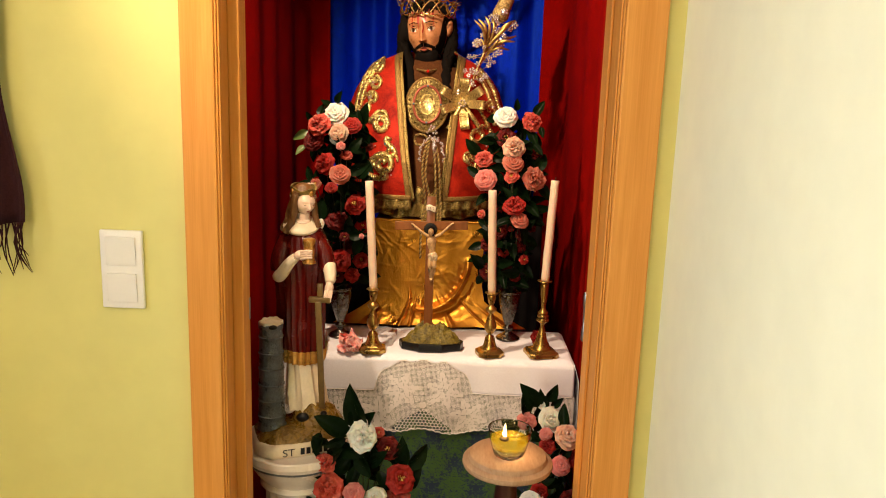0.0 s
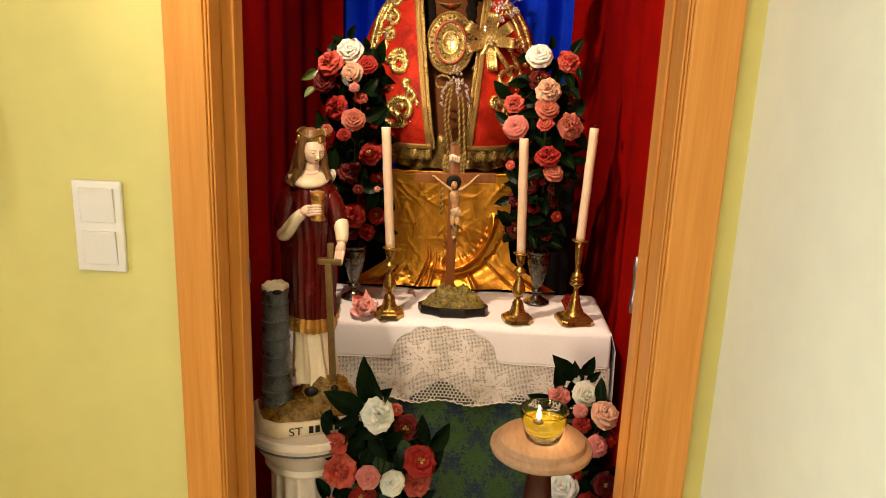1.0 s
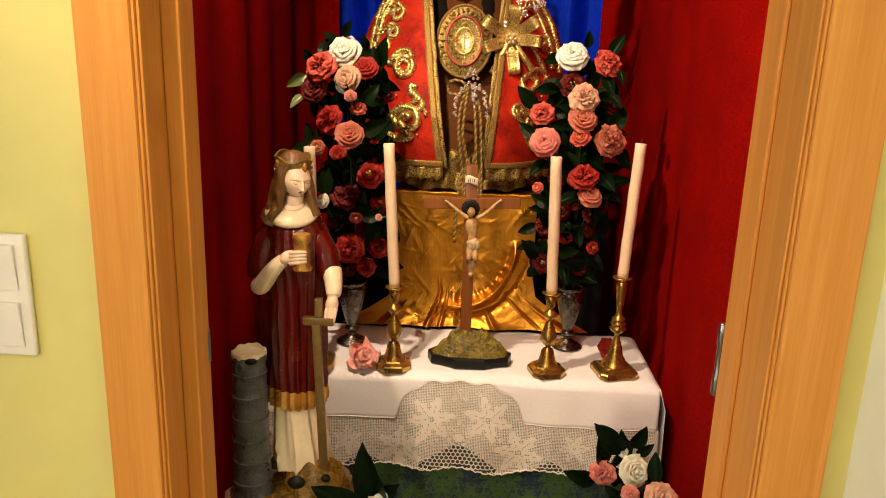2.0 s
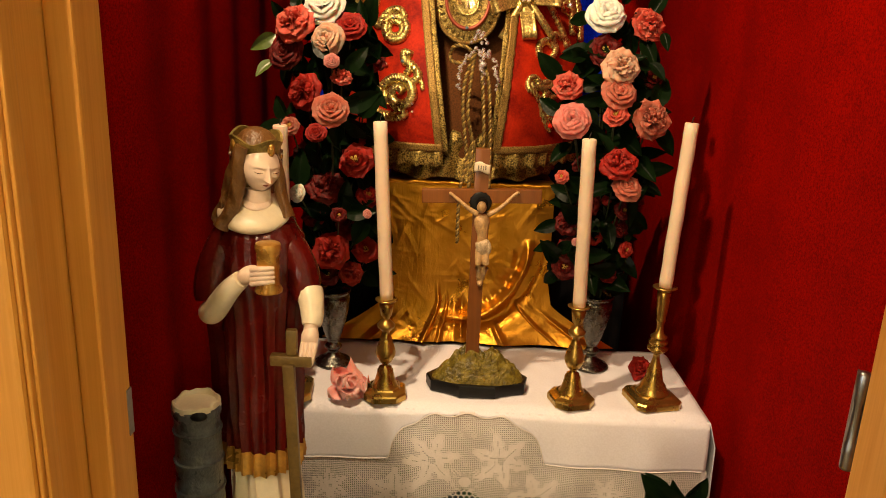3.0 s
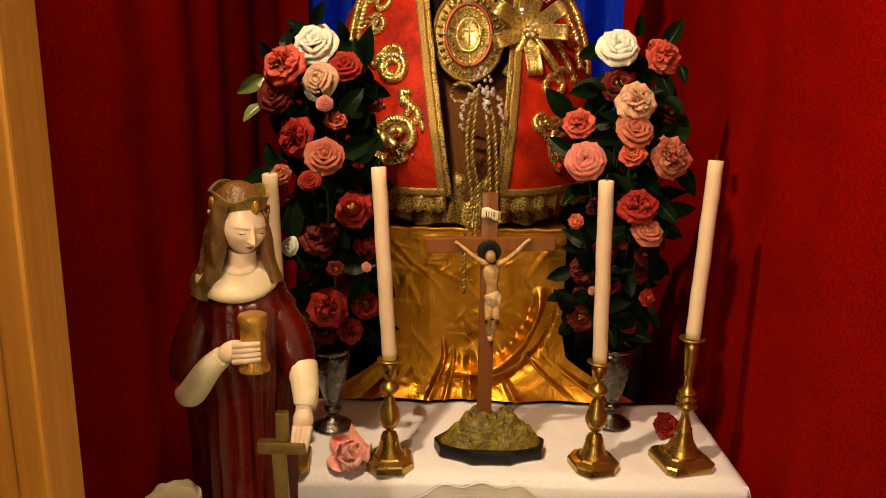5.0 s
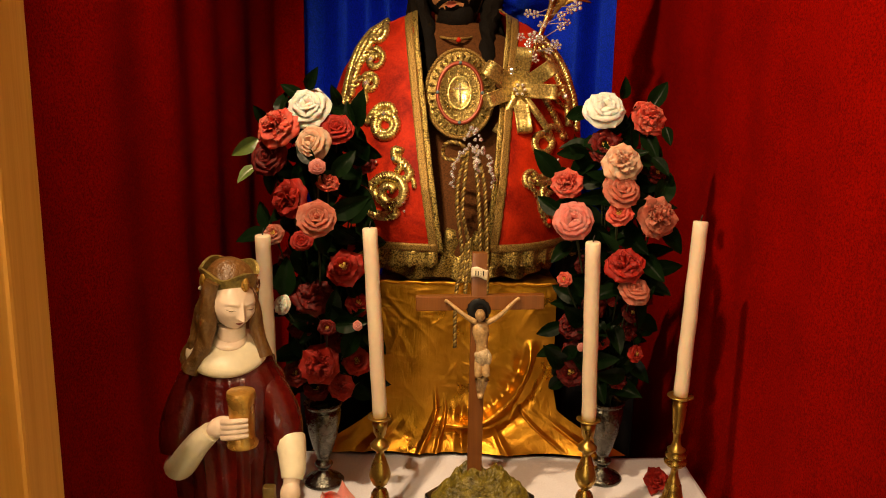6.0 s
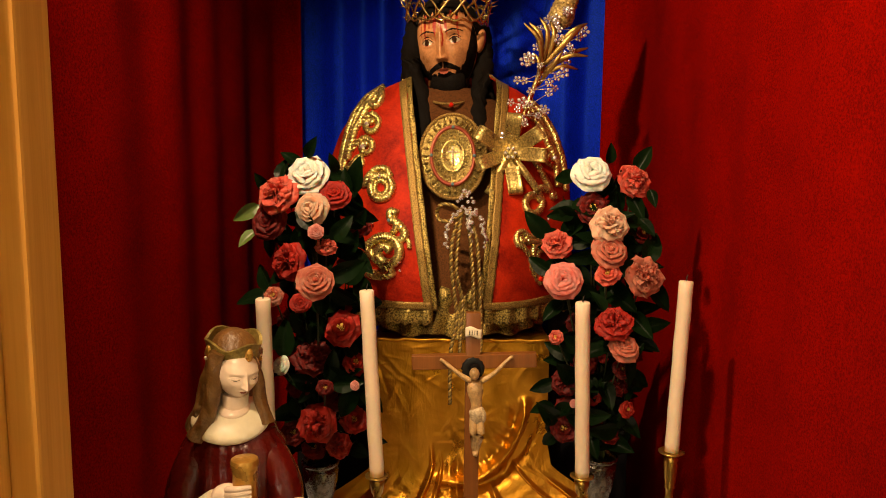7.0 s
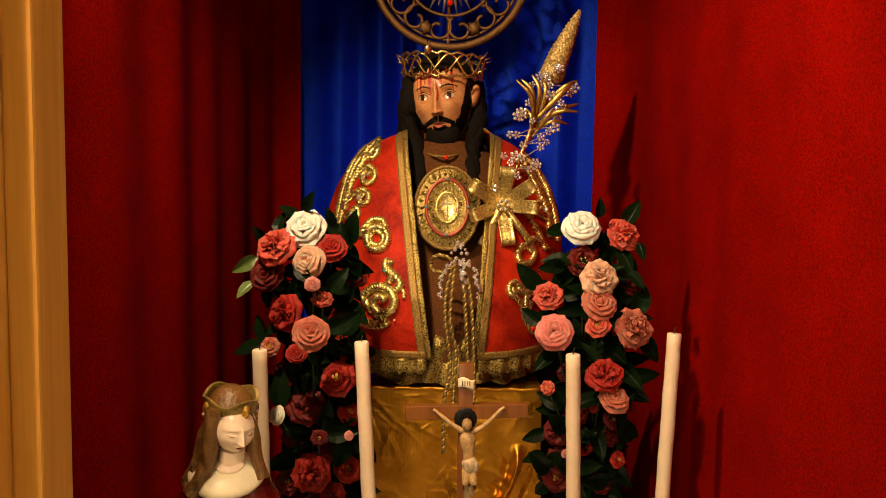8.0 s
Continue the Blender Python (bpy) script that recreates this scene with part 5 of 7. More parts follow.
def camellia_mesh(kind, seed):
    """A bloom of unit radius that faces +z."""
    rng = random.Random(seed)
    bm = bmesh.new()

    def ring(n, length, width, lift, r0, z0, cup, curl, ripple, wob=.15):
        ph = rng.uniform(0, 6)
        for k in range(n):
            a = ph + math.tau * k / n + rng.uniform(-wob, wob)
            m = Matrix.Translation((0, 0, z0)) @ Matrix.Rotation(a, 4, "Z") @ Matrix.Translation((r0, 0, 0)) @ Matrix.Rotation(-lift + rng.uniform(-.08, .08), 4, "Y")
            petal_grid(bm, length * rng.uniform(.92, 1.08), width, cup, curl, ripple, m, rng.uniform(0, 6))
    if kind == "formal":
        for n, L, W, lift, r0, z0 in ((6, .94, .64, .12, .05, 0), (6, .84, .58, .42, .05, .05), (5, .70, .50, .72, .05, .09), (5, .56, .42, .98, .05, .12), (4, .44, .34, 1.18, .05, .14)):
            ring(n, L, W, lift, r0, z0, .50, -.62, .05)
        ball(bm, (0, 0, .40), (.17, .17, .22), 14, 9, 0, lambda d: d * (1 + .06 * math.sin(math.atan2(d.y, d.x) * 3 + d.z * 5)))
    elif kind == "peony":
        ring(8, .96, .52, .02, .05, 0, .25, -.45, .22)
        ring(8, .86, .46, .28, .05, .05, .3, -.45, .26)
        for k in range(64):
            z = 1 - .86 * (k + .5) / 64
            a = k * 2.39996 + rng.uniform(-.3, .3)
            m = Matrix.Translation((0, 0, .02)) @ Matrix.Rotation(a, 4, "Z") @ Matrix.Rotation(-math.asin(z), 4, "Y") @ Matrix.Translation((.26, 0, 0)) @ Matrix.Rotation(rng.uniform(-1.5, 1.5), 4, "X")
            petal_grid(bm, rng.uniform(.34, .52), rng.uniform(.15, .25), rng.uniform(-.3, .5), rng.uniform(-.9, .1), .34, m, rng.uniform(0, 6), 6, 7)
    elif kind == "full":
        ring(6, .95, .66, .14, .04, 0, .34, -.62, .14, .2)
        ring(5, .86, .62, .46, .04, .06, .46, -.75, .18, .25)
        ring(4, .74, .56, .78, .04, .10, .55, -.85, .20, .3)
        ring(4, .62, .46, 1.06, .06, .12, .60, -.95, .22, .4)
        ring(3, .54, .36, 1.30, .04, .14, .55, -.95, .22, .5)
    else:
        ring(7, .98, .56, .06, .05, 0, .30, -.50, .24, .2)
        ring(7, .84, .50, .38, .05, .05, .46, -.55, .28, .2)
        ring(6, .64, .40, .75, .04, .08, .50, -.55, .3, .3)
        for k in range(26):
            a, r = rng.uniform(0, 6.3), .20 * math.sqrt(rng.random())
            p = Vector((r * math.cos(a), r * math.sin(a), .08))
            tube(bm, [p * .5, p + Vector((0, 0, .22)), p * 1.15 + Vector((0, 0, .30))], [.012, .012, .03], 5, 1)
    me = bpy.data.meshes.new("camellia_" + kind)
    bm.to_mesh(me)
    bm.free()
    me.materials.append(PETALS["red"])
    me.materials.append(STAMEN)
    me.polygons.foreach_set("use_smooth", [True] * len(me.polygons))
    return me


BLOOMS = {k: [camellia_mesh(k, 10 + 7 * i + n) for i in range(3)] for n, k in enumerate(("formal", "peony", "loose", "full"))}


def leaf_mesh(seed):
    rng = random.Random(seed)
    bm = bmesh.new()
    bend = rng.uniform(.10, .3)

    def fn(u, v):
        w = .27 * math.sin(math.pi * v ** .85) ** .80 * (1 - .15 * v) + .006
        s = u * 2 - 1
        return (v, s * w, -bend * v * v + .12 * abs(s) * w / .23 + .012 * math.sin(v * 22) * abs(s))
    sheet(bm, fn, 6, 10)
    tube(bm, [(-.12, 0, .01), (0, 0, .004), (.5, 0, -bend * .25 + .006), (.97, 0, -bend * .94)], [.014, .016, .010, .003], 5)
    me = bpy.data.meshes.new("leaf")
    bm.to_mesh(me)
    bm.free()
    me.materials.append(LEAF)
    me.polygons.foreach_set("use_smooth", [True] * len(me.polygons))
    return me


LEAVES = [leaf_mesh(k) for k in range(4)]


def face_way(d, spin):
    """Turns +z to the direction d, then spins about it."""
    return Vector(d).normalized().to_track_quat("Z", "Y").to_matrix().to_4x4() @ Matrix.Rotation(spin, 4, "Z")


def put_bloom(parent, kind, colour, p, r, way, spin, seed):
    ob = new("bloom", BLOOMS[kind][seed % 3])
    ob.parent = parent
    ob.matrix_local = Matrix.Translation(Vector(p) - origin(parent)) @ face_way(way, spin) @ Matrix.Diagonal((r, r, r * .95, 1))
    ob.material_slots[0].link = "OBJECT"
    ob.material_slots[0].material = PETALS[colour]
    ob["label"] = {"white": "white", "cream": "cream", "blush": "pale blush", "pink": "pink", "dusky": "dusky pink", "coral": "coral", "salmon": "salmon pink", "red": "red", "darkred": "dark red"}[colour] + " camellia bloom"
    return ob


def put_leaf(parent, a, b, roll, seed, pale=False):
    a, b = Vector(a), Vector(b)
    d = b - a
    ob = new("leaf", LEAVES[seed % 4])
    ob.parent = parent
    x = d.normalized()
    up = Vector((0, -1, .35))
    y = up.cross(x).normalized()
    z = x.cross(y)
    m = Matrix((x, y, z)).transposed().to_4x4()
    ob.matrix_local = Matrix.Translation(a - origin(parent)) @ m @ Matrix.Rotation(roll, 4, "X") @ Matrix.Scale(d.length, 4)
    if pale:
        ob.material_slots[0].link = "OBJECT"
        ob.material_slots[0].material = PALE_LEAF
    return ob


def arrangement(label, vase_fn, at, blooms, leaves, leaf_y, seed, loose_leaves, leaf_len, spread):
    """A vase or foot, stems, blooms that face outwards, and leaves among them."""
    t = thing("flower_arrangement", label, "flowers", at, "camellia arrangements")
    rng = random.Random(seed)
    mouth = vase_fn(t, at)
    mid = Vector((sum(b[2] for b in blooms) / len(blooms), sum(b[3] for b in blooms) / len(blooms), 0))
    for kind, colour, x, y, z, r in blooms:
        foot = mouth + Vector((rng.uniform(-.008, .008), rng.uniform(-.008, .008), -.02))
        back = Vector((x, y + r * .5, z))
        bm = bmesh.new()
        tube(bm, spline([foot, foot.lerp(back, .5) + Vector((0, .02, .02)), back], 8), .0016, 5)
        part("stem", bm, STEM, t)
    for k, (kind, colour, x, y, z, r) in enumerate(blooms):
        way = Vector(((x - mid.x) * 5 + rng.uniform(-.35, .35), -1.0, .62 + rng.uniform(-.35, .45)))
        put_bloom(t, kind, colour, (x, y + r * .25, z), r * 1.04, way, rng.uniform(0, 6), k + seed)
        for q in range(2):
            a = rng.uniform(0, math.tau)
            p = Vector((x + r * .5 * math.cos(a), y + r * .7 + .008, z + r * .5 * math.sin(a)))
            l = leaf_len * rng.uniform(.7, 1.1)
            put_leaf(t, p, p + Vector((math.cos(a) * l, rng.uniform(-.2, .5) * l, math.sin(a) * l)), rng.uniform(-.7, .7), rng.randrange(9))
    for k, (x0, z0, x1, z1) in enumerate(leaves):
        put_leaf(t, (x0, leaf_y + .01, z0), (x1, leaf_y - .012, z1), rng.uniform(-.5, .5), k, seed == 21 and k in (2, 3))
    sx, sy, z0, z1 = spread
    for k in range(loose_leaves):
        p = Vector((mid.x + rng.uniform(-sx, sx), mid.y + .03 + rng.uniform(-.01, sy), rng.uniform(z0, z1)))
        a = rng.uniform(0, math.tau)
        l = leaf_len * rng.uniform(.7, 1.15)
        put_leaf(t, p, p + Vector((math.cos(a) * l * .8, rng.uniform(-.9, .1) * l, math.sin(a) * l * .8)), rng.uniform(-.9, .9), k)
    return t


def silver_vase(t, at):
    x, y, z = at
    bm = bmesh.new()
    lathe(bm, [(0.0000, 0), (0.0378, 0), (0.0384, .003), (0.0342, .007), (0.0220, .013), (0.0110, .022), (0.0092, .027), (0.0146, .031), (0.0177, .036), (0.0146, .041), (0.0098, .045), (0.0134, .052), (0.0195, .070), (0.0262, .095), (0.0311, .120), (0.0335, .140),
               (0.0320, .146), (0.0287, .147), (0.0348, .153), (0.0360, .158), (0.0335, .159), (0.0293, .150), (0.0244, .10), (0.0061, .06)], at, 36, 0, False, lambda a, q: 1 + (.015 * math.sin(9 * a) if .06 < q < .14 else 0))
    part("vase", bm, SILVER, t, "tarnished embossed silver trumpet vase")
    return Vector((x, y, z + .15))


def floor_vase(height, r):
    def make(t, at):
        x, y, z = at
        bm = bmesh.new()
        lathe(bm, [(.0, 0), (r * .9, 0), (r, .02), (r * .6, height * .35), (r * .75, height * .7), (r * .95, height - .005), (r * .9, height), (r * .8, height - .01), (r * .5, height * .6)], at, 32, 0, False)
        part("vase", bm, SILVER, t)
        return Vector((x, y, z + height))
    return make


TALL_LEFT = [
    ("full", "white", -0.118, 2.060, 1.444, 0.037), ("peony", "coral", -0.166, 2.040, 1.414, 0.036), ("formal", "red", -0.071, 2.050, 1.409, 0.030),
    ("full", "blush", -0.106, 2.030, 1.390, 0.030), ("formal", "darkred", -0.181, 2.050, 1.363, 0.034), ("formal", "pink", -0.094, 2.000, 1.354, 0.014),
    ("peony", "coral", -0.080, 2.014, 1.329, 0.019), ("peony", "red", -0.148, 2.033, 1.300, 0.033), ("formal", "dusky", -0.091, 1.970, 1.274, 0.032),
    ("formal", "red", -0.125, 2.022, 1.231, 0.019), ("loose", "dusky", -0.174, 2.036, 1.240, 0.018), ("formal", "red", -0.062, 2.100, 1.218, 0.021),
    ("loose", "red", -0.060, 2.050, 1.180, 0.033), ("full", "cream", -0.158, 2.020, 1.123, 0.017), ("peony", "darkred", -0.110, 2.038, 1.132, 0.036)]
TALL_LEFT_LOW = [
    ("loose", "red", -0.042, 2.080, 1.111, 0.024), ("formal", "pink", -0.032, 2.004, 1.095, 0.009), ("loose", "darkred", -0.082, 2.001, 1.092, 0.014),
    ("peony", "red", -0.105, 2.050, 1.010, 0.037), ("loose", "red", -0.043, 2.080, 1.006, 0.026), ("loose", "darkred", -0.042, 2.120, 1.355, 0.026),
    ("loose", "darkred", -0.059, 2.120, 1.281, 0.021), ("peony", "darkred", -0.072, 2.070, 1.052, 0.027), ("peony", "darkred", -0.140, 2.070, 1.072, 0.025),
    ("loose", "darkred", -0.150, 2.070, 0.985, 0.023), ("peony", "red", -0.070, 2.070, 0.962, 0.023), ("loose", "darkred", -0.115, 2.080, 0.952, 0.022), ("loose", "darkred", -0.160, 2.080, 1.185, 0.022)]
TALL_RIGHT = [
    ("full", "white", 0.381, 2.136, 1.451, 0.036), ("peony", "coral", 0.461, 2.148, 1.438, 0.032), ("loose", "darkred", 0.382, 2.130, 1.388, 0.031),
    ("peony", "blush", 0.407, 2.087, 1.362, 0.034), ("formal", "dusky", 0.405, 2.080, 1.314, 0.034), ("peony", "coral", 0.320, 2.120, 1.324, 0.029),
    ("full", "pink", 0.326, 2.070, 1.267, 0.034), ("loose", "coral", 0.402, 2.070, 1.279, 0.022), ("peony", "dusky", 0.469, 2.086, 1.272, 0.038),
    ("loose", "darkred", 0.481, 2.150, 1.340, 0.021), ("peony", "red", 0.412, 2.050, 1.194, 0.034), ("full", "dusky", 0.430, 2.050, 1.151, 0.028)]
TALL_RIGHT_LOW = [
    ("loose", "coral", 0.317, 2.084, 1.162, 0.014), ("formal", "red", 0.411, 2.130, 1.112, 0.010), ("loose", "darkred", 0.441, 2.098, 1.100, 0.019),
    ("peony", "darkred", 0.344, 2.140, 1.063, 0.027), ("loose", "red", 0.392, 2.120, 1.047, 0.021), ("formal", "pink", 0.354, 2.099, 1.036, 0.008),
    ("loose", "darkred", 0.352, 2.140, 1.007, 0.027), ("loose", "red", 0.454, 2.108, 1.022, 0.016), ("loose", "darkred", 0.346, 2.140, 0.971, 0.027), ("peony", "darkred", 0.395, 2.140, 0.988, 0.025),
    ("loose", "darkred", 0.378, 2.130, 1.105, 0.026), ("peony", "darkred", 0.440, 2.130, 1.060, 0.023), ("loose", "darkred", 0.430, 2.140, 0.962, 0.021), ("peony", "darkred", 0.365, 2.140, 1.175, 0.024), ("loose", "darkred", 0.470, 2.140, 1.120, 0.020)]
LOW_LEFT = [
    ("peony", "white", 0.051, 1.435, 0.735, 0.036), ("loose", "darkred", 0.104, 1.483, 0.685, 0.028), ("loose", "coral", 0.082, 1.500, 0.718, 0.014),
    ("peony", "coral", -0.036, 1.450, 0.659, 0.024), ("peony", "coral", -0.024, 1.430, 0.605, 0.037), ("formal", "pink", 0.036, 1.420, 0.604, 0.026),
    ("full", "cream", 0.084, 1.425, 0.588, 0.028), ("loose", "red", 0.138, 1.460, 0.622, 0.035), ("peony", "coral", 0.132, 1.465, 0.569, 0.030),
    ("loose", "red", 0.021, 1.440, 0.541, 0.028), ("peony", "coral", -0.053, 1.450, 0.502, 0.026), ("loose", "darkred", 0.114, 1.455, 0.500, 0.031)]
LOW_RIGHT = [
    ("formal", "cream", 0.512, 1.740, 0.664, 0.033), ("full", "blush", 0.551, 1.673, 0.645, 0.035), ("peony", "pink", 0.452, 1.740, 0.656, 0.026),
    ("full", "pink", 0.500, 1.700, 0.639, 0.018), ("peony", "red", 0.503, 1.690, 0.612, 0.022), ("peony", "red", 0.566, 1.690, 0.579, 0.025),
    ("full", "pink", 0.538, 1.660, 0.570, 0.027), ("peony", "red", 0.487, 1.660, 0.493, 0.025), ("full", "white", 0.465, 1.640, 0.468, 0.038),
    ("loose", "darkred", 0.568, 1.680, 0.460, 0.030), ("formal", "cream", 0.491, 1.760, 0.695, 0.012), ("peony", "red", 0.534, 1.680, 0.396, 0.033)]
LEAVES_TL = [(-.119, 1.475, -.104, 1.507), (-.188, 1.419, -.203, 1.447), (-.203, 1.394, -.239, 1.368), (-.208, 1.349, -.235, 1.326), (-.069, 1.451, -.076, 1.479), (-.139, 1.330, -.174, 1.337),
             (-.089, 1.360, -.036, 1.334), (-.139, 1.289, -.184, 1.262), (-.058, 1.260, -.016, 1.294), (-.113, 1.188, -.115, 1.152), (-.159, 1.146, -.194, 1.161), (-.118, 1.069, -.135, 1.050)]
LEAVES_TR = [(.411, 1.470, .411, 1.502), (.351, 1.380, .301, 1.376), (.395, 1.328, .359, 1.346), (.486, 1.424, .492, 1.395), (.364, 1.285, .373, 1.236), (.440, 1.233, .468, 1.206),
             (.474, 1.169, .526, 1.185), (.475, 1.147, .512, 1.132), (.399, 1.200, .353, 1.204), (.467, 1.371, .494, 1.343), (.423, 1.081, .452, 1.045), (.467, 1.049, .488, 1.078)]
LEAVES_LL = [(.051, .738, .009, .839), (.046, .742, .073, .791), (.016, .725, -.053, .776), (.009, .715, -.039, .702), (-.050, .728, -.062, .677), (.032, .675, .069, .630),
             (.020, .668, -.026, .624), (.035, .649, .018, .600), (.085, .639, .106, .600), (-.033, .703, -.065, .724)]
LEAVES_LR = [(.492, .698, .434, .753), (.507, .708, .527, .761), (.519, .694, .541, .722), (.450, .669, .441, .730), (.439, .632, .382, .653), (.552, .633, .558, .682), (.487, .623, .469, .676)]

arrangement("tall column of red, pink and white camellias in a silver vase", silver_vase, (-.113, 2.135, TOP), TALL_LEFT + TALL_LEFT_LOW, LEAVES_TL, 2.06, 21, 115, .064, (.075, .07, .92, 1.42))
arrangement("tall column of pink, red and cream camellias in a silver vase", silver_vase, (.420, 2.172, TOP), TALL_RIGHT + TALL_RIGHT_LOW, LEAVES_TR, 2.13, 22, 115, .064, (.07, .06, .92, 1.42))
arrangement("low spray of coral, white and dark red camellias in the doorway", floor_vase(.46, .05), (.035, 1.500, 0), LOW_LEFT, LEAVES_LL, 1.46, 23, 34, .065, (.09, .03, .46, .70))
arrangement("low spray of cream, pink and red camellias behind the lamp", floor_vase(.40, .05), (.520, 1.730, 0), LOW_RIGHT, LEAVES_LR, 1.75, 24, 30, .055, (.05, .05, .36, .62))


def cut_bloom(colour, p, r, way, layers, ripple, seed, label):
    """A loose flower lying on the cloth, petal by petal."""
    t = thing("cut_camellia", label, "flower", (p[0], p[1], TOP))
    rng = random.Random(seed)
    turn = Matrix.Translation(p) @ face_way(way, 0.4)
    for n, length, width, lift, z0 in layers:
        ph = rng.uniform(0, 6)
        for k in range(n):
            bm = bmesh.new()
            m = turn @ Matrix.Scale(r, 4) @ Matrix.Translation((0, 0, z0)) @ Matrix.Rotation(ph + math.tau * k / n + rng.uniform(-.3, .3), 4, "Z") @ Matrix.Rotation(-lift + rng.uniform(-.3, .3), 4, "Y") @ Matrix.Rotation(rng.uniform(-.5, .5), 4, "X")
            petal_grid(bm, length * rng.uniform(.75, 1.12), width * rng.uniform(.8, 1.15), rng.uniform(.1, .6), rng.uniform(-.5, .2), ripple, m, rng.uniform(0, 6))
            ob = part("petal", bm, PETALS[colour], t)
            for v in ob.data.vertices:
                v.co.z = max(v.co.z, .002)
    return t


cut_bloom("salmon", (-.060, 1.990, TOP + .012), .045, (.16, -.30, .95), ((6, 1.0, .46, .05, 0), (5, .85, .44, .40, .04), (5, .66, .36, .80, .06), (3, .55, .28, 1.2, .08)), .9, 11, "full-blown salmon pink camellia with ruffled petals lying on the cloth")
cut_bloom("red", (.512, 2.125, TOP + .022), .027, (-.2, -.8, .5), ((7, 1.0, .50, .05, 0), (6, .85, .45, .4, .05), (6, .65, .36, .8, .08), (4, .45, .26, 1.2, .1)), .4, 7, "small red camellia lying behind a candlestick")


# ---------------- the bust ----------------
BC = Vector((0.126, 2.515, 0))          # upright through the bust
PROFILE = [(1.668, .075, .070), (1.650, .105, .085), (1.630, .150, .105), (1.606, .188, .125), (1.570, .222, .145), (1.530, .248, .165), (1.480, .266, .190),
           (1.430, .274, .220), (1.370, .276, .252), (1.300, .278, .280), (1.230, .280, .282), (1.170, .282, .270)]


def mantle_size(z):
    for (z0, a0, b0), (z1, a1, b1) in zip(PROFILE, PROFILE[1:]):
        if z >= z1:
            t = min(1, max(0, (z0 - z) / (z0 - z1)))
            return a0 + (a1 - a0) * t, b0 + (b1 - b0) * t
    return PROFILE[-1][1:]


def mantle_point(a, z, out=0.0):
    rx, ry = mantle_size(z)
    s, c = math.sin(a), math.cos(a)
    k = 1 if c > 0 else .55
    ripple = 1 + .018 * math.sin(a * 7 + 4 * z) * max(0, 1.6 - z) * 3
    n = Vector((s / rx, -c / (ry * k), 0)).normalized()
    return Vector((BC.x + rx * ripple * s, BC.y - ry * ripple * k * c, z)) + n * out


def on_mantle(x, z, out=0.0):
    rx, _ = mantle_size(z)
    return mantle_point(math.asin(max(-.97, min(.97, (x - BC.x) / rx))), z, out)


def opening(z):
    """Left and right front edges of the mantle, by x."""
    t = min(1, max(0, (1.655 - z) / (1.655 - 1.18)))
    return 0.030 + 0.064 * t ** 1.1, 0.238 - 0.045 * t


def bust_statue():
    bm = bmesh.new()
    MATS = [SKIN, LIP, EYE_WHITE, IRIS, HAIR, HAIR, BLOOD, TUNIC_AND_NECK]
    rows = []
    for z, rx, ry, dy in ((1.106, .16, .16, -.05), (1.20, .165, .185, -.05), (1.30, .17, .16, -.03), (1.40, .18, .125, 0), (1.48, .185, .110, .01), (1.55, .165, .095, .012), (1.60, .115, .075, .014), (1.630, .062, .060, .014)):
        rows.append([(BC.x + rx * math.sin(a), BC.y + dy - ry * math.cos(a), z) for a in (math.tau * i / 64 for i in range(64))])
    skin(bm, rows, 7)
    # neck in the tunic's brown: the beard's shade is put into its colour
    tube(bm, [(.124, 2.528, 1.60), (.122, 2.528, 1.64), (.121, 2.538, 1.70)], [.052, .046, .046], 28, 7)
    turn = rot(0, -6, 0) @ rot(0, 0, -10) @ rot(5, 0, 0)
    carved_head(bm, (.118, 2.535, 1.724), (.0725, .0860, .1090), turn, [0, 1, 2, 3, 4, 5, 6], True, False, 300, 220)
    # beard, hair cap, long locks, ears
    ball(bm, (.121, 2.492, 1.638), (.041, .030, .037), 30, 20, 4, lambda d: d * (1 + .05 * math.sin(d.x * 30) * math.cos(d.z * 16)), turn)
    ball(bm, (.121, 2.555, 1.745), (.079, .090, .103), 40, 24, 4, lambda d: Vector((d.x, max(d.y, -.40 - .25 * max(0, d.z) ** 2), d.z)) * (1 + .015 * math.sin(d.x * 40)), turn)
    for line, r in (([(.052, 2.520, 1.775), (.040, 2.505, 1.72), (.040, 2.500, 1.66), (.064, 2.478, 1.60), (.068, 2.450, 1.55), (.066, 2.425, 1.50)], (.024, .019)), ([(.052, 2.545, 1.77), (.042, 2.540, 1.70), (.038, 2.53, 1.64), (.042, 2.505, 1.60)], (.028, .020)),
                    ([(.190, 2.560, 1.775), (.200, 2.560, 1.72), (.200, 2.515, 1.66), (.186, 2.478, 1.60), (.190, 2.444, 1.53)], (.024, .019)), ([(.186, 2.555, 1.77), (.198, 2.550, 1.70), (.200, 2.54, 1.64), (.206, 2.51, 1.60)], (.028, .020)),
                    ([(.120, 2.60, 1.78), (.120, 2.62, 1.70), (.120, 2.63, 1.56)], (.055, .060))):
        hanging_hair(bm, line, r, 4, line[0][0] * 60)
    ball(bm, (.193, 2.522, 1.738), (.011, .017, .027), 16, 12, 0, None, rot(0, 12, -20))
    ob = part("bust_statue", bm, MATS, at=(BC.x, BC.y, 1.106))
    sharp(ob, 60)
    tagged(ob, "life-size painted wooden bust with black hair and beard", "statue")


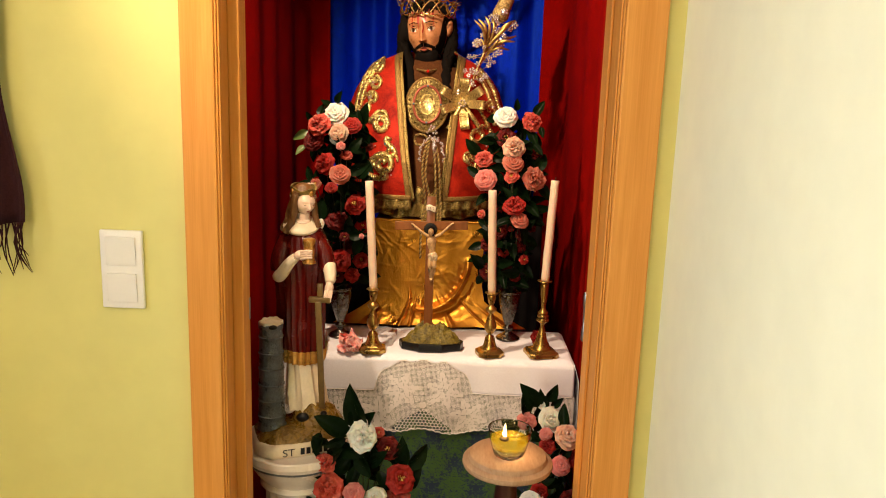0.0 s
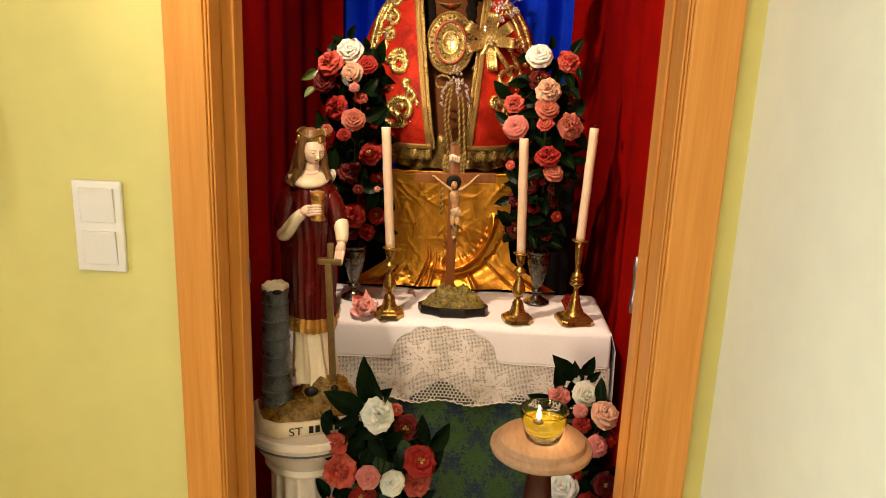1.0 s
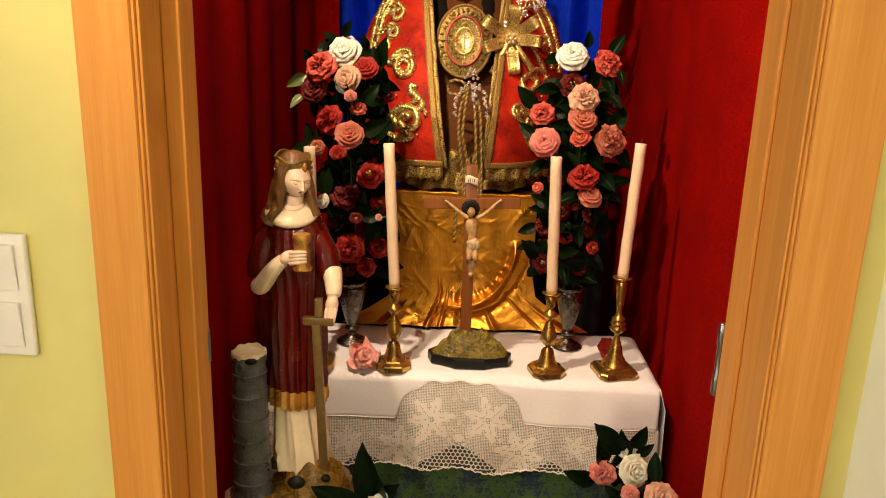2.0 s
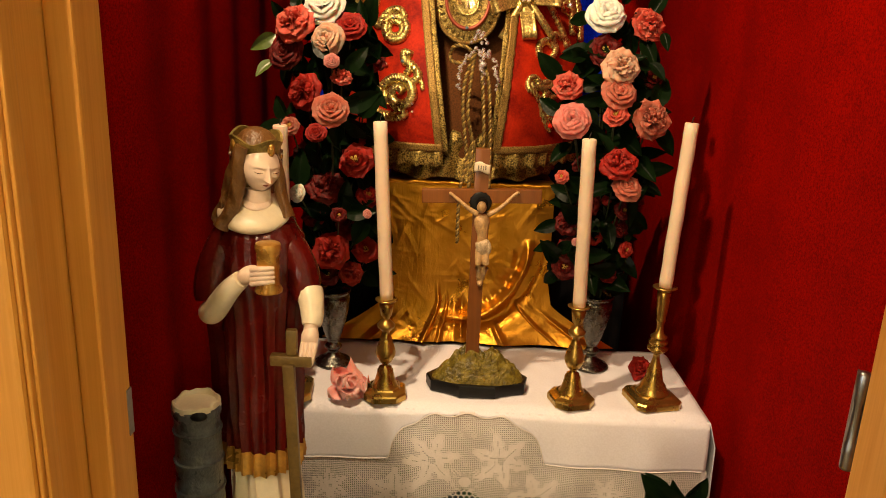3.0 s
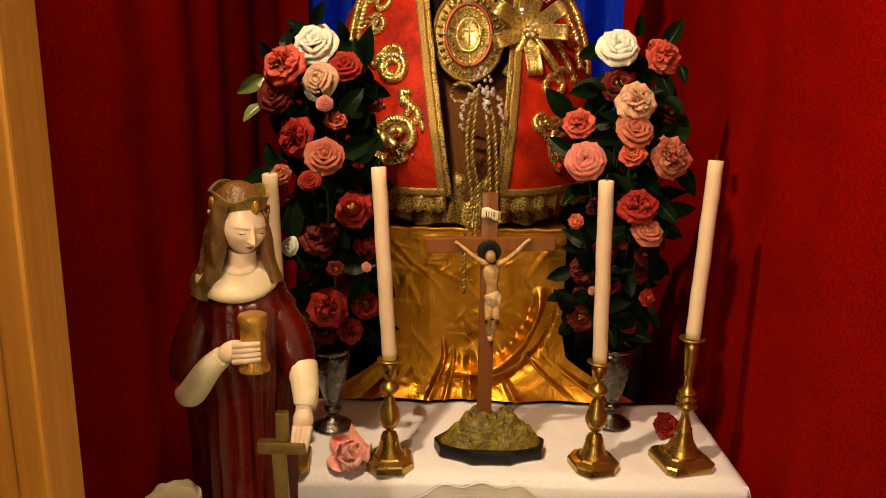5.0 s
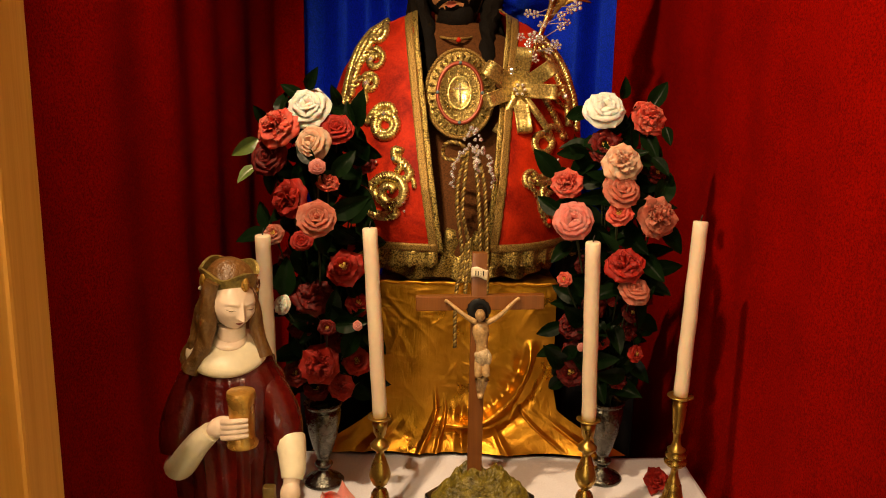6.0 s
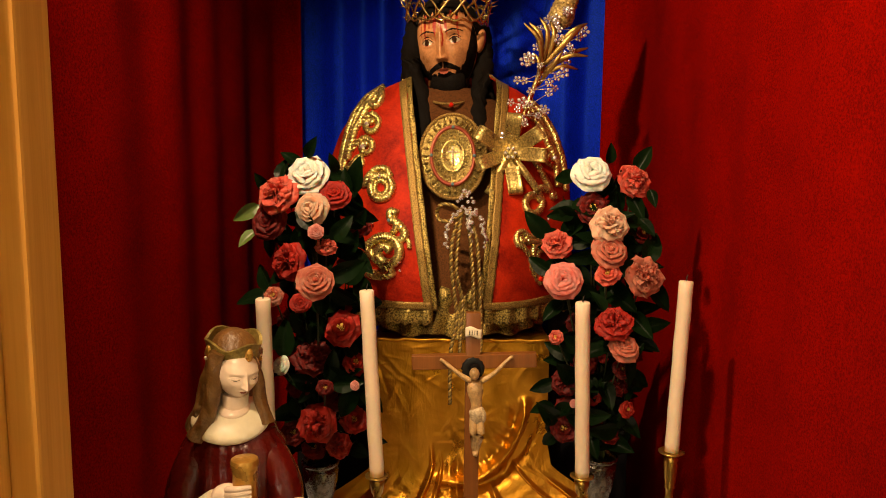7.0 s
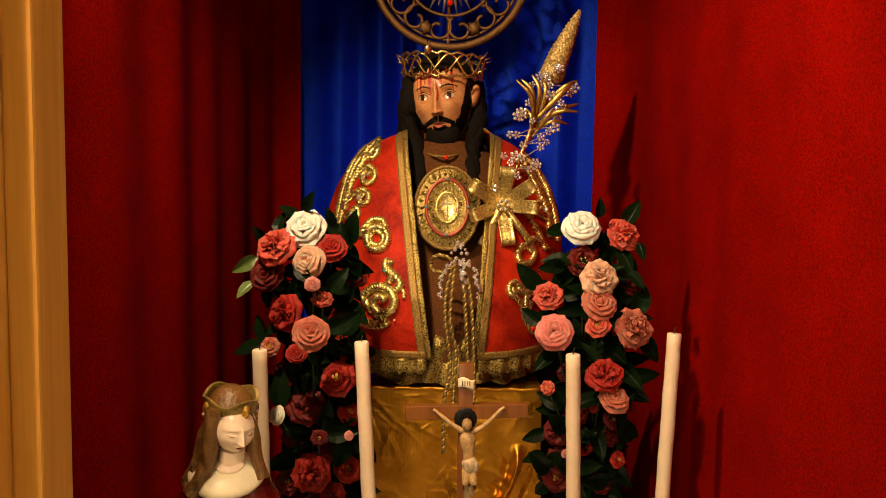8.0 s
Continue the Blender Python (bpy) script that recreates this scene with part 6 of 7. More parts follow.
def mantle():
    t = thing("mantle", "red velvet mantle with gold embroidery on the bust", "mantle", (BC.x, BC.y, 1.17))
    bm = bmesh.new()
    zs = [1.660 - (1.660 - 1.175) * (k / 46) for k in range(47)]
    rows = []
    for z in zs:
        l, r = opening(z)
        rx, _ = mantle_size(z)
        a0, a1 = math.asin(max(-.97, (l - BC.x) / rx)), math.asin(min(.97, (r - BC.x) / rx))
        span = math.tau - (a1 - a0)
        rows.append([mantle_point(a1 + span * i / 120, z) for i in range(121)])
    skin(bm, rows, 0, False, False)
    solid(part("velvet_cape", bm, VELVET, t, "crushed red velvet"), .004)

    def band(name, way, label):
        bm = bmesh.new()
        skin(bm, way, 0, False, False)
        solid(part(name, bm, BRAID, t, label), .003)
    for side in (0, 1):
        rows, rows2 = [], []
        for z in zs:
            e = opening(z)[side]
            s = -1 if side == 0 else 1
            rows.append([on_mantle(e + s * w, z, .0035 + .0015 * math.sin(z * 900 + w * 500)) for w in (0, .004, .008, .012, .016)])
            rows2.append([on_mantle(e - s * w, z, -.001 + .003 * abs(math.sin(z * 260 + w * 120))) for w in (-.001, .003, .006, .010)])
        band("front_trim", rows, "woven gold braid")
        bm = bmesh.new()
        skin(bm, rows2, 0, False, False)
        solid(part("lace_trim", bm, BROCADE, t, "ruffled gold lace edge"), .002)
    for side in (0, 1):
        rows, rows2 = [], []
        for k in range(61):
            e = opening(1.175)[side]
            rx, _ = mantle_size(1.175)
            a = math.asin((e - BC.x) / rx)
            a = a + (-1 if side == 0 else 1) * 1.25 * k / 60
            rows.append([mantle_point(a, 1.176 + w, .004 + .0012 * math.sin(k * 2.1 + w * 700)) for w in (0, .005, .010, .015)])
            rows2.append([mantle_point(a, 1.176 - w + .003 * math.sin(k * 1.9), .001 + .004 * math.sin(k * .9)) for w in (0, .008, .018, .030)])
        band("hem_trim", rows, "woven gold braid")
        bm = bmesh.new()
        skin(bm, rows2, 0, False, False)
        solid(part("hem_fringe", bm, BROCADE, t, "gold lace hem"), .002)

    def scroll(way, r, n=60, beads=True):
        """A padded gold scroll laid on the velvet along (x, z) points."""
        r *= 1.28
        line = [on_mantle(p.x, p.z, r * .30) for p in spline([(x, 0, z) for x, z in way], n)]
        bm = bmesh.new()
        rope(bm, line[::3] + [line[-1]], r, 62, 3, 7, 0, .0016)
        part("embroidery", bm, SEQUIN, t, "padded scroll of gold thread and sequins")

    def spiral(cx, cz, r0, r1, a0, turns, tail=()):
        pts = []
        for k in range(16):
            q = k / 15
            a = a0 + turns * math.tau * q
            r = r0 + (r1 - r0) * q
            pts.append((cx + r * math.cos(a), cz + r * math.sin(a)))
        return pts + list(tail)
    # on his right shoulder
    scroll([(-.030, 1.630), (-.060, 1.600), (-.084, 1.560), (-.098, 1.510), (-.108, 1.450), (-.100, 1.425)], 0.0074)
    scroll([(-.024, 1.622), (-.022, 1.600), (-.034, 1.585), (-.050, 1.592), (-.056, 1.575), (-.078, 1.530), (-.092, 1.470)], 0.0067)
    scroll(spiral(-.042, 1.545, .006, .022, .5, 1.2, [(-.074, 1.545), (-.088, 1.520)]), 0.0054)
    scroll(spiral(-.050, 1.497, .005, .019, .8, 1.2, [(-.082, 1.495), (-.094, 1.470)]), 0.0054)
    scroll(spiral(-.068, 1.462, .004, .015, .8, 1.1, [(-.092, 1.45)]), 0.0050)
    scroll(spiral(-.012, 1.414, .020, .025, 2.6, 1.05, [(-.030, 1.445), (-.045, 1.425)]), 0.0067)
    scroll([(.006, 1.438), (-.004, 1.452), (-.022, 1.452), (-.036, 1.44), (-.046, 1.42), (-.060, 1.43)], 0.0058)
    scroll(spiral(.004, 1.288, .008, .036, .9, 1.35, [(.014, 1.252), (-.010, 1.243), (-.036, 1.246), (-.054, 1.258)]), .0076, 90)
    scroll([(.028, 1.312), (.040, 1.325), (.026, 1.345), (.012, 1.352), (.010, 1.368), (.022, 1.366)], 0.0067)
    scroll([(.026, 1.345), (.034, 1.330), (.046, 1.312), (.048, 1.300)], 0.0038)
    scroll([(-.036, 1.618), (-.066, 1.588), (-.088, 1.545), (-.101, 1.495), (-.112, 1.440)], .0058)
    scroll([(-.046, 1.606), (-.072, 1.570), (-.086, 1.528), (-.095, 1.485), (-.101, 1.440), (-.092, 1.415), (-.076, 1.412)], .0062)
    scroll([(-.030, 1.610), (-.042, 1.596), (-.058, 1.570), (-.070, 1.540)], .0055)
    scroll(spiral(-.012, 1.414, .013, .015, 2.6, 1.0), .0052)
    scroll([(.012, 1.356), (.020, 1.350), (.022, 1.338), (.016, 1.328)], .0058)
    scroll([(.296, 1.590), (.314, 1.562), (.334, 1.525), (.350, 1.485), (.362, 1.430)], .0056)
    scroll([(.276, 1.326), (.290, 1.318), (.306, 1.320), (.312, 1.304), (.298, 1.296), (.296, 1.276)], .0055)
    # on his left shoulder
    scroll([(.300, 1.600), (.322, 1.575), (.345, 1.540), (.360, 1.500), (.372, 1.440), (.374, 1.410)], 0.0067)
    scroll([(.288, 1.575), (.312, 1.555), (.330, 1.520), (.350, 1.470), (.356, 1.420)], 0.0064)
    scroll(spiral(.342, 1.478, .005, .020, 2.0, 1.2, [(.360, 1.455)]), 0.0054)
    scroll(spiral(.298, 1.385, .016, .022, .4, 1.05, [(.312, 1.416), (.336, 1.410), (.350, 1.392)]), 0.0059)
    scroll([(.300, 1.480), (.318, 1.450), (.334, 1.420), (.344, 1.395)], 0.0058)
    scroll(spiral(.272, 1.318, .005, .016, 3.0, 1.2, [(.285, 1.290), (.292, 1.262), (.305, 1.235), (.318, 1.222)]), 0.0050)
    scroll([(.282, 1.312), (.300, 1.308), (.318, 1.312), (.326, 1.296), (.308, 1.286), (.304, 1.262), (.316, 1.240), (.328, 1.238)], 0.0058)
    for x, z, m, r in ((-.046, 1.546, CRYSTAL, .006), (-.052, 1.497, CRYSTAL, .007), (-.069, 1.461, CRYSTAL, .006), (-.034, 1.588, RED_GEM, .005), (.004, 1.290, RED_GEM, .005), (-.042, 1.253, BLUE_GEM, .006), (.010, 1.352, BLUE_GEM, .005), (-.012, 1.438, CRYSTAL, .005),
                      (-.024, 1.345, CRYSTAL, .0035), (-.010, 1.316, BLUE_GEM, .004), (.344, 1.478, CRYSTAL, .006), (.310, 1.232, RED_GEM, .006), (.322, 1.312, BLUE_GEM, .005), (.330, 1.352, CRYSTAL, .0035), (.298, 1.408, CRYSTAL, .004), (.352, 1.44, RED_GEM, .005), (-.015, 1.436, BLUE_GEM, .004), (.03, 1.272, CRYSTAL, .004), (.032, 1.255, CRYSTAL, .003)):
        bm = bmesh.new()
        bmesh.ops.create_icosphere(bm, subdivisions=1, radius=r, matrix=Matrix.Translation(on_mantle(x, z, r * .8 + .004)))
        part("gem", bm, m, t, "cut glass stone", smooth=False)


def skirt_lace():
    """Gathered gold lace under the mantle, over the plinth's edge."""
    bm = bmesh.new()

    def fn(u, v):
        a = -1.45 + 2.9 * u
        r = 1 + .03 * math.sin(u * 70 + 3 * v) + .05 * grain(u * 8, v * 2, 0, 1.5)
        rx, ry = .185 + .03 * v, .236 + .020 * v
        z = 1.212 - .098 * v + .006 * math.sin(u * 33)
        if .10 < u < .32:
            z += .020 * (1 - v) * -1
        return (BC.x + .012 + rx * r * math.sin(a), BC.y + .015 - ry * r * math.cos(a), max(z, PZ + .012))
    sheet(bm, fn, 170, 16)
    ob = part("gold_lace_skirt", bm, BROCADE, at=(BC.x, BC.y, PZ + .01))
    solid(tagged(ob, "tarnished gold lace gathered under the red mantle", "lace"), .003)


def medallion():
    t = thing("medallion", "large oval gilt medallion with red ring and rhinestone cross", "medallion", (.129, 2.372, 1.48))
    c = Vector((.132, 2.370, 1.479))
    tilt = rot(-14, 0, 0)

    def P(x, z, y):
        return c + tilt @ (Vector((x, y, z)) * 1.07)

    def oval(rx, rz, y, n=72):
        return [P(rx * math.cos(a), rz * math.sin(a), y) for a in (math.tau * k / n for k in range(n))]
    bm = bmesh.new()
    skin(bm, [oval(.064, .084, .008), oval(.065, .085, .0), oval(.060, .079, -.004), oval(.046, .062, -.003), oval(.044, .060, -.006), oval(.036, .050, -.006), oval(.034, .048, -.004), oval(.022, .032, -.004)])
    body = part("disc", bm, MEDAL, t)
    bm = bmesh.new()
    pts = oval(.0645, .0845, -.002, 60)
    rope(bm, pts + pts[:1], .0042, 70, 2, 6, 0, .003)
    part("rope_rim", bm, BRAID, t, "twisted gilt rope rim")
    bm = bmesh.new()
    skin(bm, [oval(.0455, .0615, -.0065), oval(.0445, .0605, -.0085), oval(.0395, .0545, -.0085), oval(.0385, .0535, -.0065)], 0, True, False)
    part("red_ring", bm, ENAMEL, t, "red enamel ring")
    for k in range(30):
        a = math.tau * k / 30
        bm = bmesh.new()
        tube(bm, [P(.0485 * math.cos(a), .0650 * math.sin(a), -.0045), P(.0535 * math.cos(a), .0715 * math.sin(a), -.0065), P(.0580 * math.cos(a), .0770 * math.sin(a), -.0045)], [.0012, .0034, .0014], 6)
        part("boss", bm, MEDAL, t)
    for k in range(44):
        a = math.tau * k / 44
        bm = bmesh.new()
        tube(bm, [P(.024 * math.cos(a), .034 * math.sin(a), -.0055), P(.034 * math.cos(a), .047 * math.sin(a), -.0065)], [.0012, .0006], 5)
        part("ray", bm, MEDAL, t)
    bm = bmesh.new()
    skin(bm, [oval(.023, .033, -.004), oval(.023, .033, -.0075), oval(.0205, .030, -.008), oval(.0195, .029, -.0065), oval(.004, .006, -.0065)])
    part("inner_plate", bm, SEQUIN, t, "inner oval plate")
    for k, (x, z) in enumerate([(0, .016 - .0045 * k) for k in range(8)] + [(.0045, .007), (-.0045, .007), (.0085, .007), (-.0085, .007)] + [(.042 * math.cos(a), .057 * math.sin(a)) for a in (0, 1.57, 3.14, 4.71)]):
        bm = bmesh.new()
        bmesh.ops.create_icosphere(bm, subdivisions=1, radius=.0026 if k < 12 else .004, matrix=Matrix.Translation(P(x, z, -.0095)))
        part("rhinestone", bm, CRYSTAL if k < 12 else BLUE_GEM, t, smooth=False)


def necklace():
    t = thing("necklace", "thin gold rope necklace with a red stone", "necklace", (.124, 2.47, 1.58))
    bm = bmesh.new()
    pts = [(.123 + .046 * math.sin(a), 2.516 - .084 * math.cos(a), 1.592 + .030 * (1 - math.cos(a)) * .6) for a in (-1.7 + 3.4 * k / 24 for k in range(25))]
    rope(bm, pts, .0032, 90, 2, 6, 0, .003)
    part("chain", bm, BRAID, t)
    bm = bmesh.new()
    bmesh.ops.create_icosphere(bm, subdivisions=2, radius=.006, matrix=Matrix.Translation((.128, 2.434, 1.590)))
    part("stone", bm, RED_GEM, t, "red stone", smooth=False)


def ribbon_bow():
    t = thing("ribbon_bow", "gold brocade ribbon bow of six loops", "bow", (.248, 2.345, 1.488))
    c = Vector((.248, 2.330, 1.488))
    for ang, length, w in ((86, .076, .0175), (36, .074, .0175), (-4, .072, .0165), (-82, .082, .0175), (148, .078, .0175), (200, .070, .016)):
        a = radians(ang)
        d = Vector((math.cos(a), 0, math.sin(a)))
        s = Vector((-math.sin(a), 0, math.cos(a)))
        prof = [(0, -.004), (.30, -.008), (.62, -.026), (.84, -.036), (1.0, -.034), (1.05, -.020), (1.0, -.004), (.7, .004), (.3, .003), (.05, .001)]
        bm = bmesh.new()
        line = spline([c + d * (length * q) + Vector((0, y, 0)) for q, y in prof], 26)
        skin(bm, [[p - s * w * .84 * q + Vector((0, h, 0)) for q, h in ((-.95, -.0016), (-.80, .0004), (-.45, -.0006), (0, .0004), (.45, -.0006), (.80, .0004), (.95, -.0016))] for p in line], 0, False, False)
        solid(part("loop", bm, RIBBON, t), .0025)
    for ang, length in ((-118, .095), (-52, .10)):
        a = radians(ang)
        bm = bmesh.new()
        line = spline([c, c + Vector((math.cos(a) * length * .5, -.012, math.sin(a) * length * .5)), c + Vector((math.cos(a) * length, -.004, math.sin(a) * length))], 16)
        s = Vector((-math.sin(a), 0, math.cos(a)))
        skin(bm, [[p - s * .007, p + s * .007] for p in line], 0, False, False)
        solid(part("tail", bm, RIBBON, t), .002)
    bm = bmesh.new()
    ball(bm, c + Vector((0, -.010, 0)), (.014, .010, .014), 14, 10)
    part("knot", bm, RIBBON, t)
    for k in range(6):
        a = math.tau * k / 6
        bm = bmesh.new()
        bmesh.ops.create_icosphere(bm, subdivisions=1, radius=.0042, matrix=Matrix.Translation(c + Vector((.010 * math.cos(a), -.021, .010 * math.sin(a)))))
        part("rhinestone", bm, CRYSTAL, t, smooth=False)


def reed_sceptre():
    t = thing("reed_sceptre", "gilt reed with pointed leaves, crystal sprays and a cone tip", "sceptre", (.26, 2.36, 1.49))
    rng = random.Random(14)
    bm = bmesh.new()
    stem = spline([(.250, 2.365, 1.47), (.285, 2.385, 1.58), (.325, 2.42, 1.68), (.362, 2.465, 1.775), (.385, 2.475, 1.82)], 24)
    tube(bm, stem, .006, 12)
    part("stem", bm, GILT, t)
    bm = bmesh.new()
    ball(bm, (.365, 2.455, 1.784), (.028, .026, .028), 40, 28, 0, lambda d: d * (1 + .07 * math.sin(d.x * 22) * math.sin(d.z * 22) + .04 * grain(d.x, d.y, d.z, 9)))
    part("seed_ball", bm, STRAW, t, "beaded gilt ball")
    bm = bmesh.new()
    axis = Vector((.056, .012, .128))
    line = [Vector((.370, 2.468, 1.800)) + axis * (k / 30) for k in range(31)]
    tube(bm, line, [.0215 * (1 - (k / 30) ** 1.7) + .004 for k in range(31)], 24)
    for v in bm.verts:
        v.co += Vector((1, .4, 0)) * .0022 * math.sin(v.co.z * 420 + v.co.x * 500) + Vector((0, -1, .3)) * .0018 * math.sin(v.co.z * 700 + v.co.x * 900)
    part("cone", bm, STRAW, t, "scaly gilt cone")
    for bx, bz, tx, tz, w in ((.322, 1.672, .402, 1.756, .013), (.318, 1.655, .418, 1.712, .011), (.325, 1.665, .412, 1.690, .010), (.318, 1.680, .290, 1.762, .011), (.322, 1.680, .312, 1.770, .011), (.330, 1.680, .335, 1.765, .012),
                              (.318, 1.660, .276, 1.755, .010), (.335, 1.700, .412, 1.760, .012), (.320, 1.650, .395, 1.665, .009), (.312, 1.630, .360, 1.70, .010), (.308, 1.625, .300, 1.700, .009)):
        y0 = 2.415 + rng.uniform(-.015, .01)
        bm = bmesh.new()
        a, b = Vector((bx, y0, bz)), Vector((tx, y0 - .012 + rng.uniform(-.02, .02), tz))
        mid = (a + b) / 2 + Vector(((tz - bz) * .12, -.012, .012))
        line = spline([a, mid, b], 14)
        n = len(line)
        tube(bm, line, [w * math.sin(math.pi * min(1, (.12 + k / (n - 1) * .86))) ** .8 * .42 + .0008 for k in range(n)], 8, 0, .35, (0, 1, 0))
        part("leaf", bm, BRONZE_LEAF, t, "pointed gilt leaf")
    for k in range(46):
        q = rng.uniform(.15, .78)
        p = stem[int(q * 23)] + Vector((rng.uniform(-.045, .065), rng.uniform(-.035, -.008), rng.uniform(-.02, .035)))
        bm = bmesh.new()
        r = rng.uniform(.007, .0115)
        m = face_way((rng.uniform(-.4, .4), -1, rng.uniform(-.3, .4)), rng.uniform(0, 6))
        for j in range(5):
            a = math.tau * j / 5
            bmesh.ops.create_icosphere(bm, subdivisions=1, radius=r * .42, matrix=Matrix.Translation(p) @ m @ Matrix.Translation((r * .75 * math.cos(a), r * .75 * math.sin(a), 0)) @ Matrix.Diagonal((1, 1, .6, 1)))
        bmesh.ops.create_icosphere(bm, subdivisions=1, radius=r * .34, matrix=Matrix.Translation(p) @ m @ Matrix.Translation((0, 0, r * .3)))
        tube(bm, [stem[int(q * 23)], p], .0009, 4)
        part("crystal_flower", bm, CRYSTAL, t, "small crystal flower on wire", smooth=False)


def thorn_crown():
    t = thing("thorn_crown", "gilt openwork crown of interlaced thorns on the bust", "crown", (.119, 2.545, 1.80))
    c = Vector((.119, 2.542, 1.803))
    tilt = rot(3, 2, -6)

    def P(a, z, g=1.0):
        return c + tilt @ Vector((.0945 * g * math.sin(a), -.1000 * g * math.cos(a), z))
    for ph in (0.0, math.pi):
        bm = bmesh.new()
        pts = [P(math.tau * k / 120, .022 * math.sin(6 * math.tau * k / 120 + ph * 1.33), 1 + .035 * math.cos(6 * math.tau * k / 120 + ph)) for k in range(121)]
        tube(bm, pts, .0026, 8, caps=False)
        part("branch", bm, GILT, t, "twisted gilt branch")
    for z in (-.025, .024):
        bm = bmesh.new()
        tube(bm, [P(math.tau * k / 96, z + .003 * math.sin(k * 1.1), .98 + (.04 if z > 0 else 0)) for k in range(97)], .0028, 8, caps=False)
        part("hoop", bm, GILT, t)
    rng = random.Random(3)
    for k in range(26):
        a = math.tau * k / 26 + rng.uniform(-.08, .08)
        z = rng.uniform(-.02, .024)
        bm = bmesh.new()
        tube(bm, [P(a, z, 1.0), P(a + .06, z + rng.uniform(.0, .010), 1.09), P(a + rng.uniform(-.05, .14), z + rng.uniform(-.002, .022), 1.19)], [.0030, .002, .0005], 6)
        part("thorn", bm, GILT, t)
    bm = bmesh.new()
    tube(bm, [P(-.25, .020, 1.02), P(-.25, .032, 1.05), P(-.25, .048, 1.03)], [.008, .0095, .005], 12)
    part("finial", bm, GILT, t)


def halo():
    t = thing("halo", "dark gilt openwork halo with a silver rayed centre", "halo", (.130, 2.60, 1.85))
    c = Vector((.133, 2.600, 2.050))
    R = .186

    def ring(r, w, m, label=""):
        bm = bmesh.new()
        tube(bm, [c + Vector((r * math.cos(a), 0, r * math.sin(a))) for a in (math.tau * k / 120 for k in range(121))], w, 10, 0, .6, (0, 1, 0), False)
        part("hoop", bm, m, t, label)
    ring(R, .0095, OLD_GILT)
    ring(R - .017, .0035, OLD_GILT)
    ring(R * .60, .004, OLD_GILT)
    for k in range(8):
        a0 = math.tau * (k + .5) / 8
        for s in (-1, 1):
            bm = bmesh.new()
            pts = []
            for j in range(22):
                q = j / 21
                a = a0 + s * (.30 - .10 * q)
                cc = c + Vector((R * .78 * math.cos(a0 + s * .2), 0, R * .78 * math.sin(a0 + s * .2)))
                r = .034 * (1 - .75 * q)
                th = a0 + s * (2.9 - 6.2 * q)
                pts.append(cc + Vector((r * math.cos(th), -.002, r * math.sin(th))))
            tube(bm, pts, .0042, 8, 0, .7, (0, 1, 0))
            part("scroll", bm, OLD_GILT, t)
        bm = bmesh.new()
        p = c + Vector((R * .82 * math.cos(a0), -.004, R * .82 * math.sin(a0)))
        ball(bm, p, (.016, .008, .016), 14, 8, 0, lambda d: d * (1 + .18 * math.sin(6 * math.atan2(d.z, d.x))))
        part("rosette", bm, OLD_GILT, t)
    for k in range(40):
        a = math.tau * k / 40
        l = R * (.58 if k % 2 else .50)
        bm = bmesh.new()
        d = Vector((math.cos(a), 0, math.sin(a)))
        tube(bm, [c + d * .03, c + d * l * .6 + Vector((0, -.004, 0)), c + d * l], [.004, .0062, .0012], 6, 0, .5, (0, 1, 0))
        part("ray", bm, PEARL, t, "silvered ray")
    bm = bmesh.new()
    ball(bm, c + Vector((0, -.006, 0)), (.03, .012, .03), 28, 16)
    part("boss", bm, OLD_GILT, t)
    for a in (1.57 * k for k in range(4)):
        bm = bmesh.new()
        bmesh.ops.create_icosphere(bm, subdivisions=2, radius=.008, matrix=Matrix.Translation(c + Vector((R * .45 * math.cos(a + 1.57), -.010, R * .45 * math.sin(a + 1.57)))))
        part("stone", bm, RED_GEM, t, "red stone", smooth=False)
    bm = bmesh.new()
    tube(bm, [(.125, 2.585, 1.80), (.129, 2.602, 1.86), (.133, 2.606, 2.04)], .005, 8)
    part("mount", bm, OLD_GILT, t)


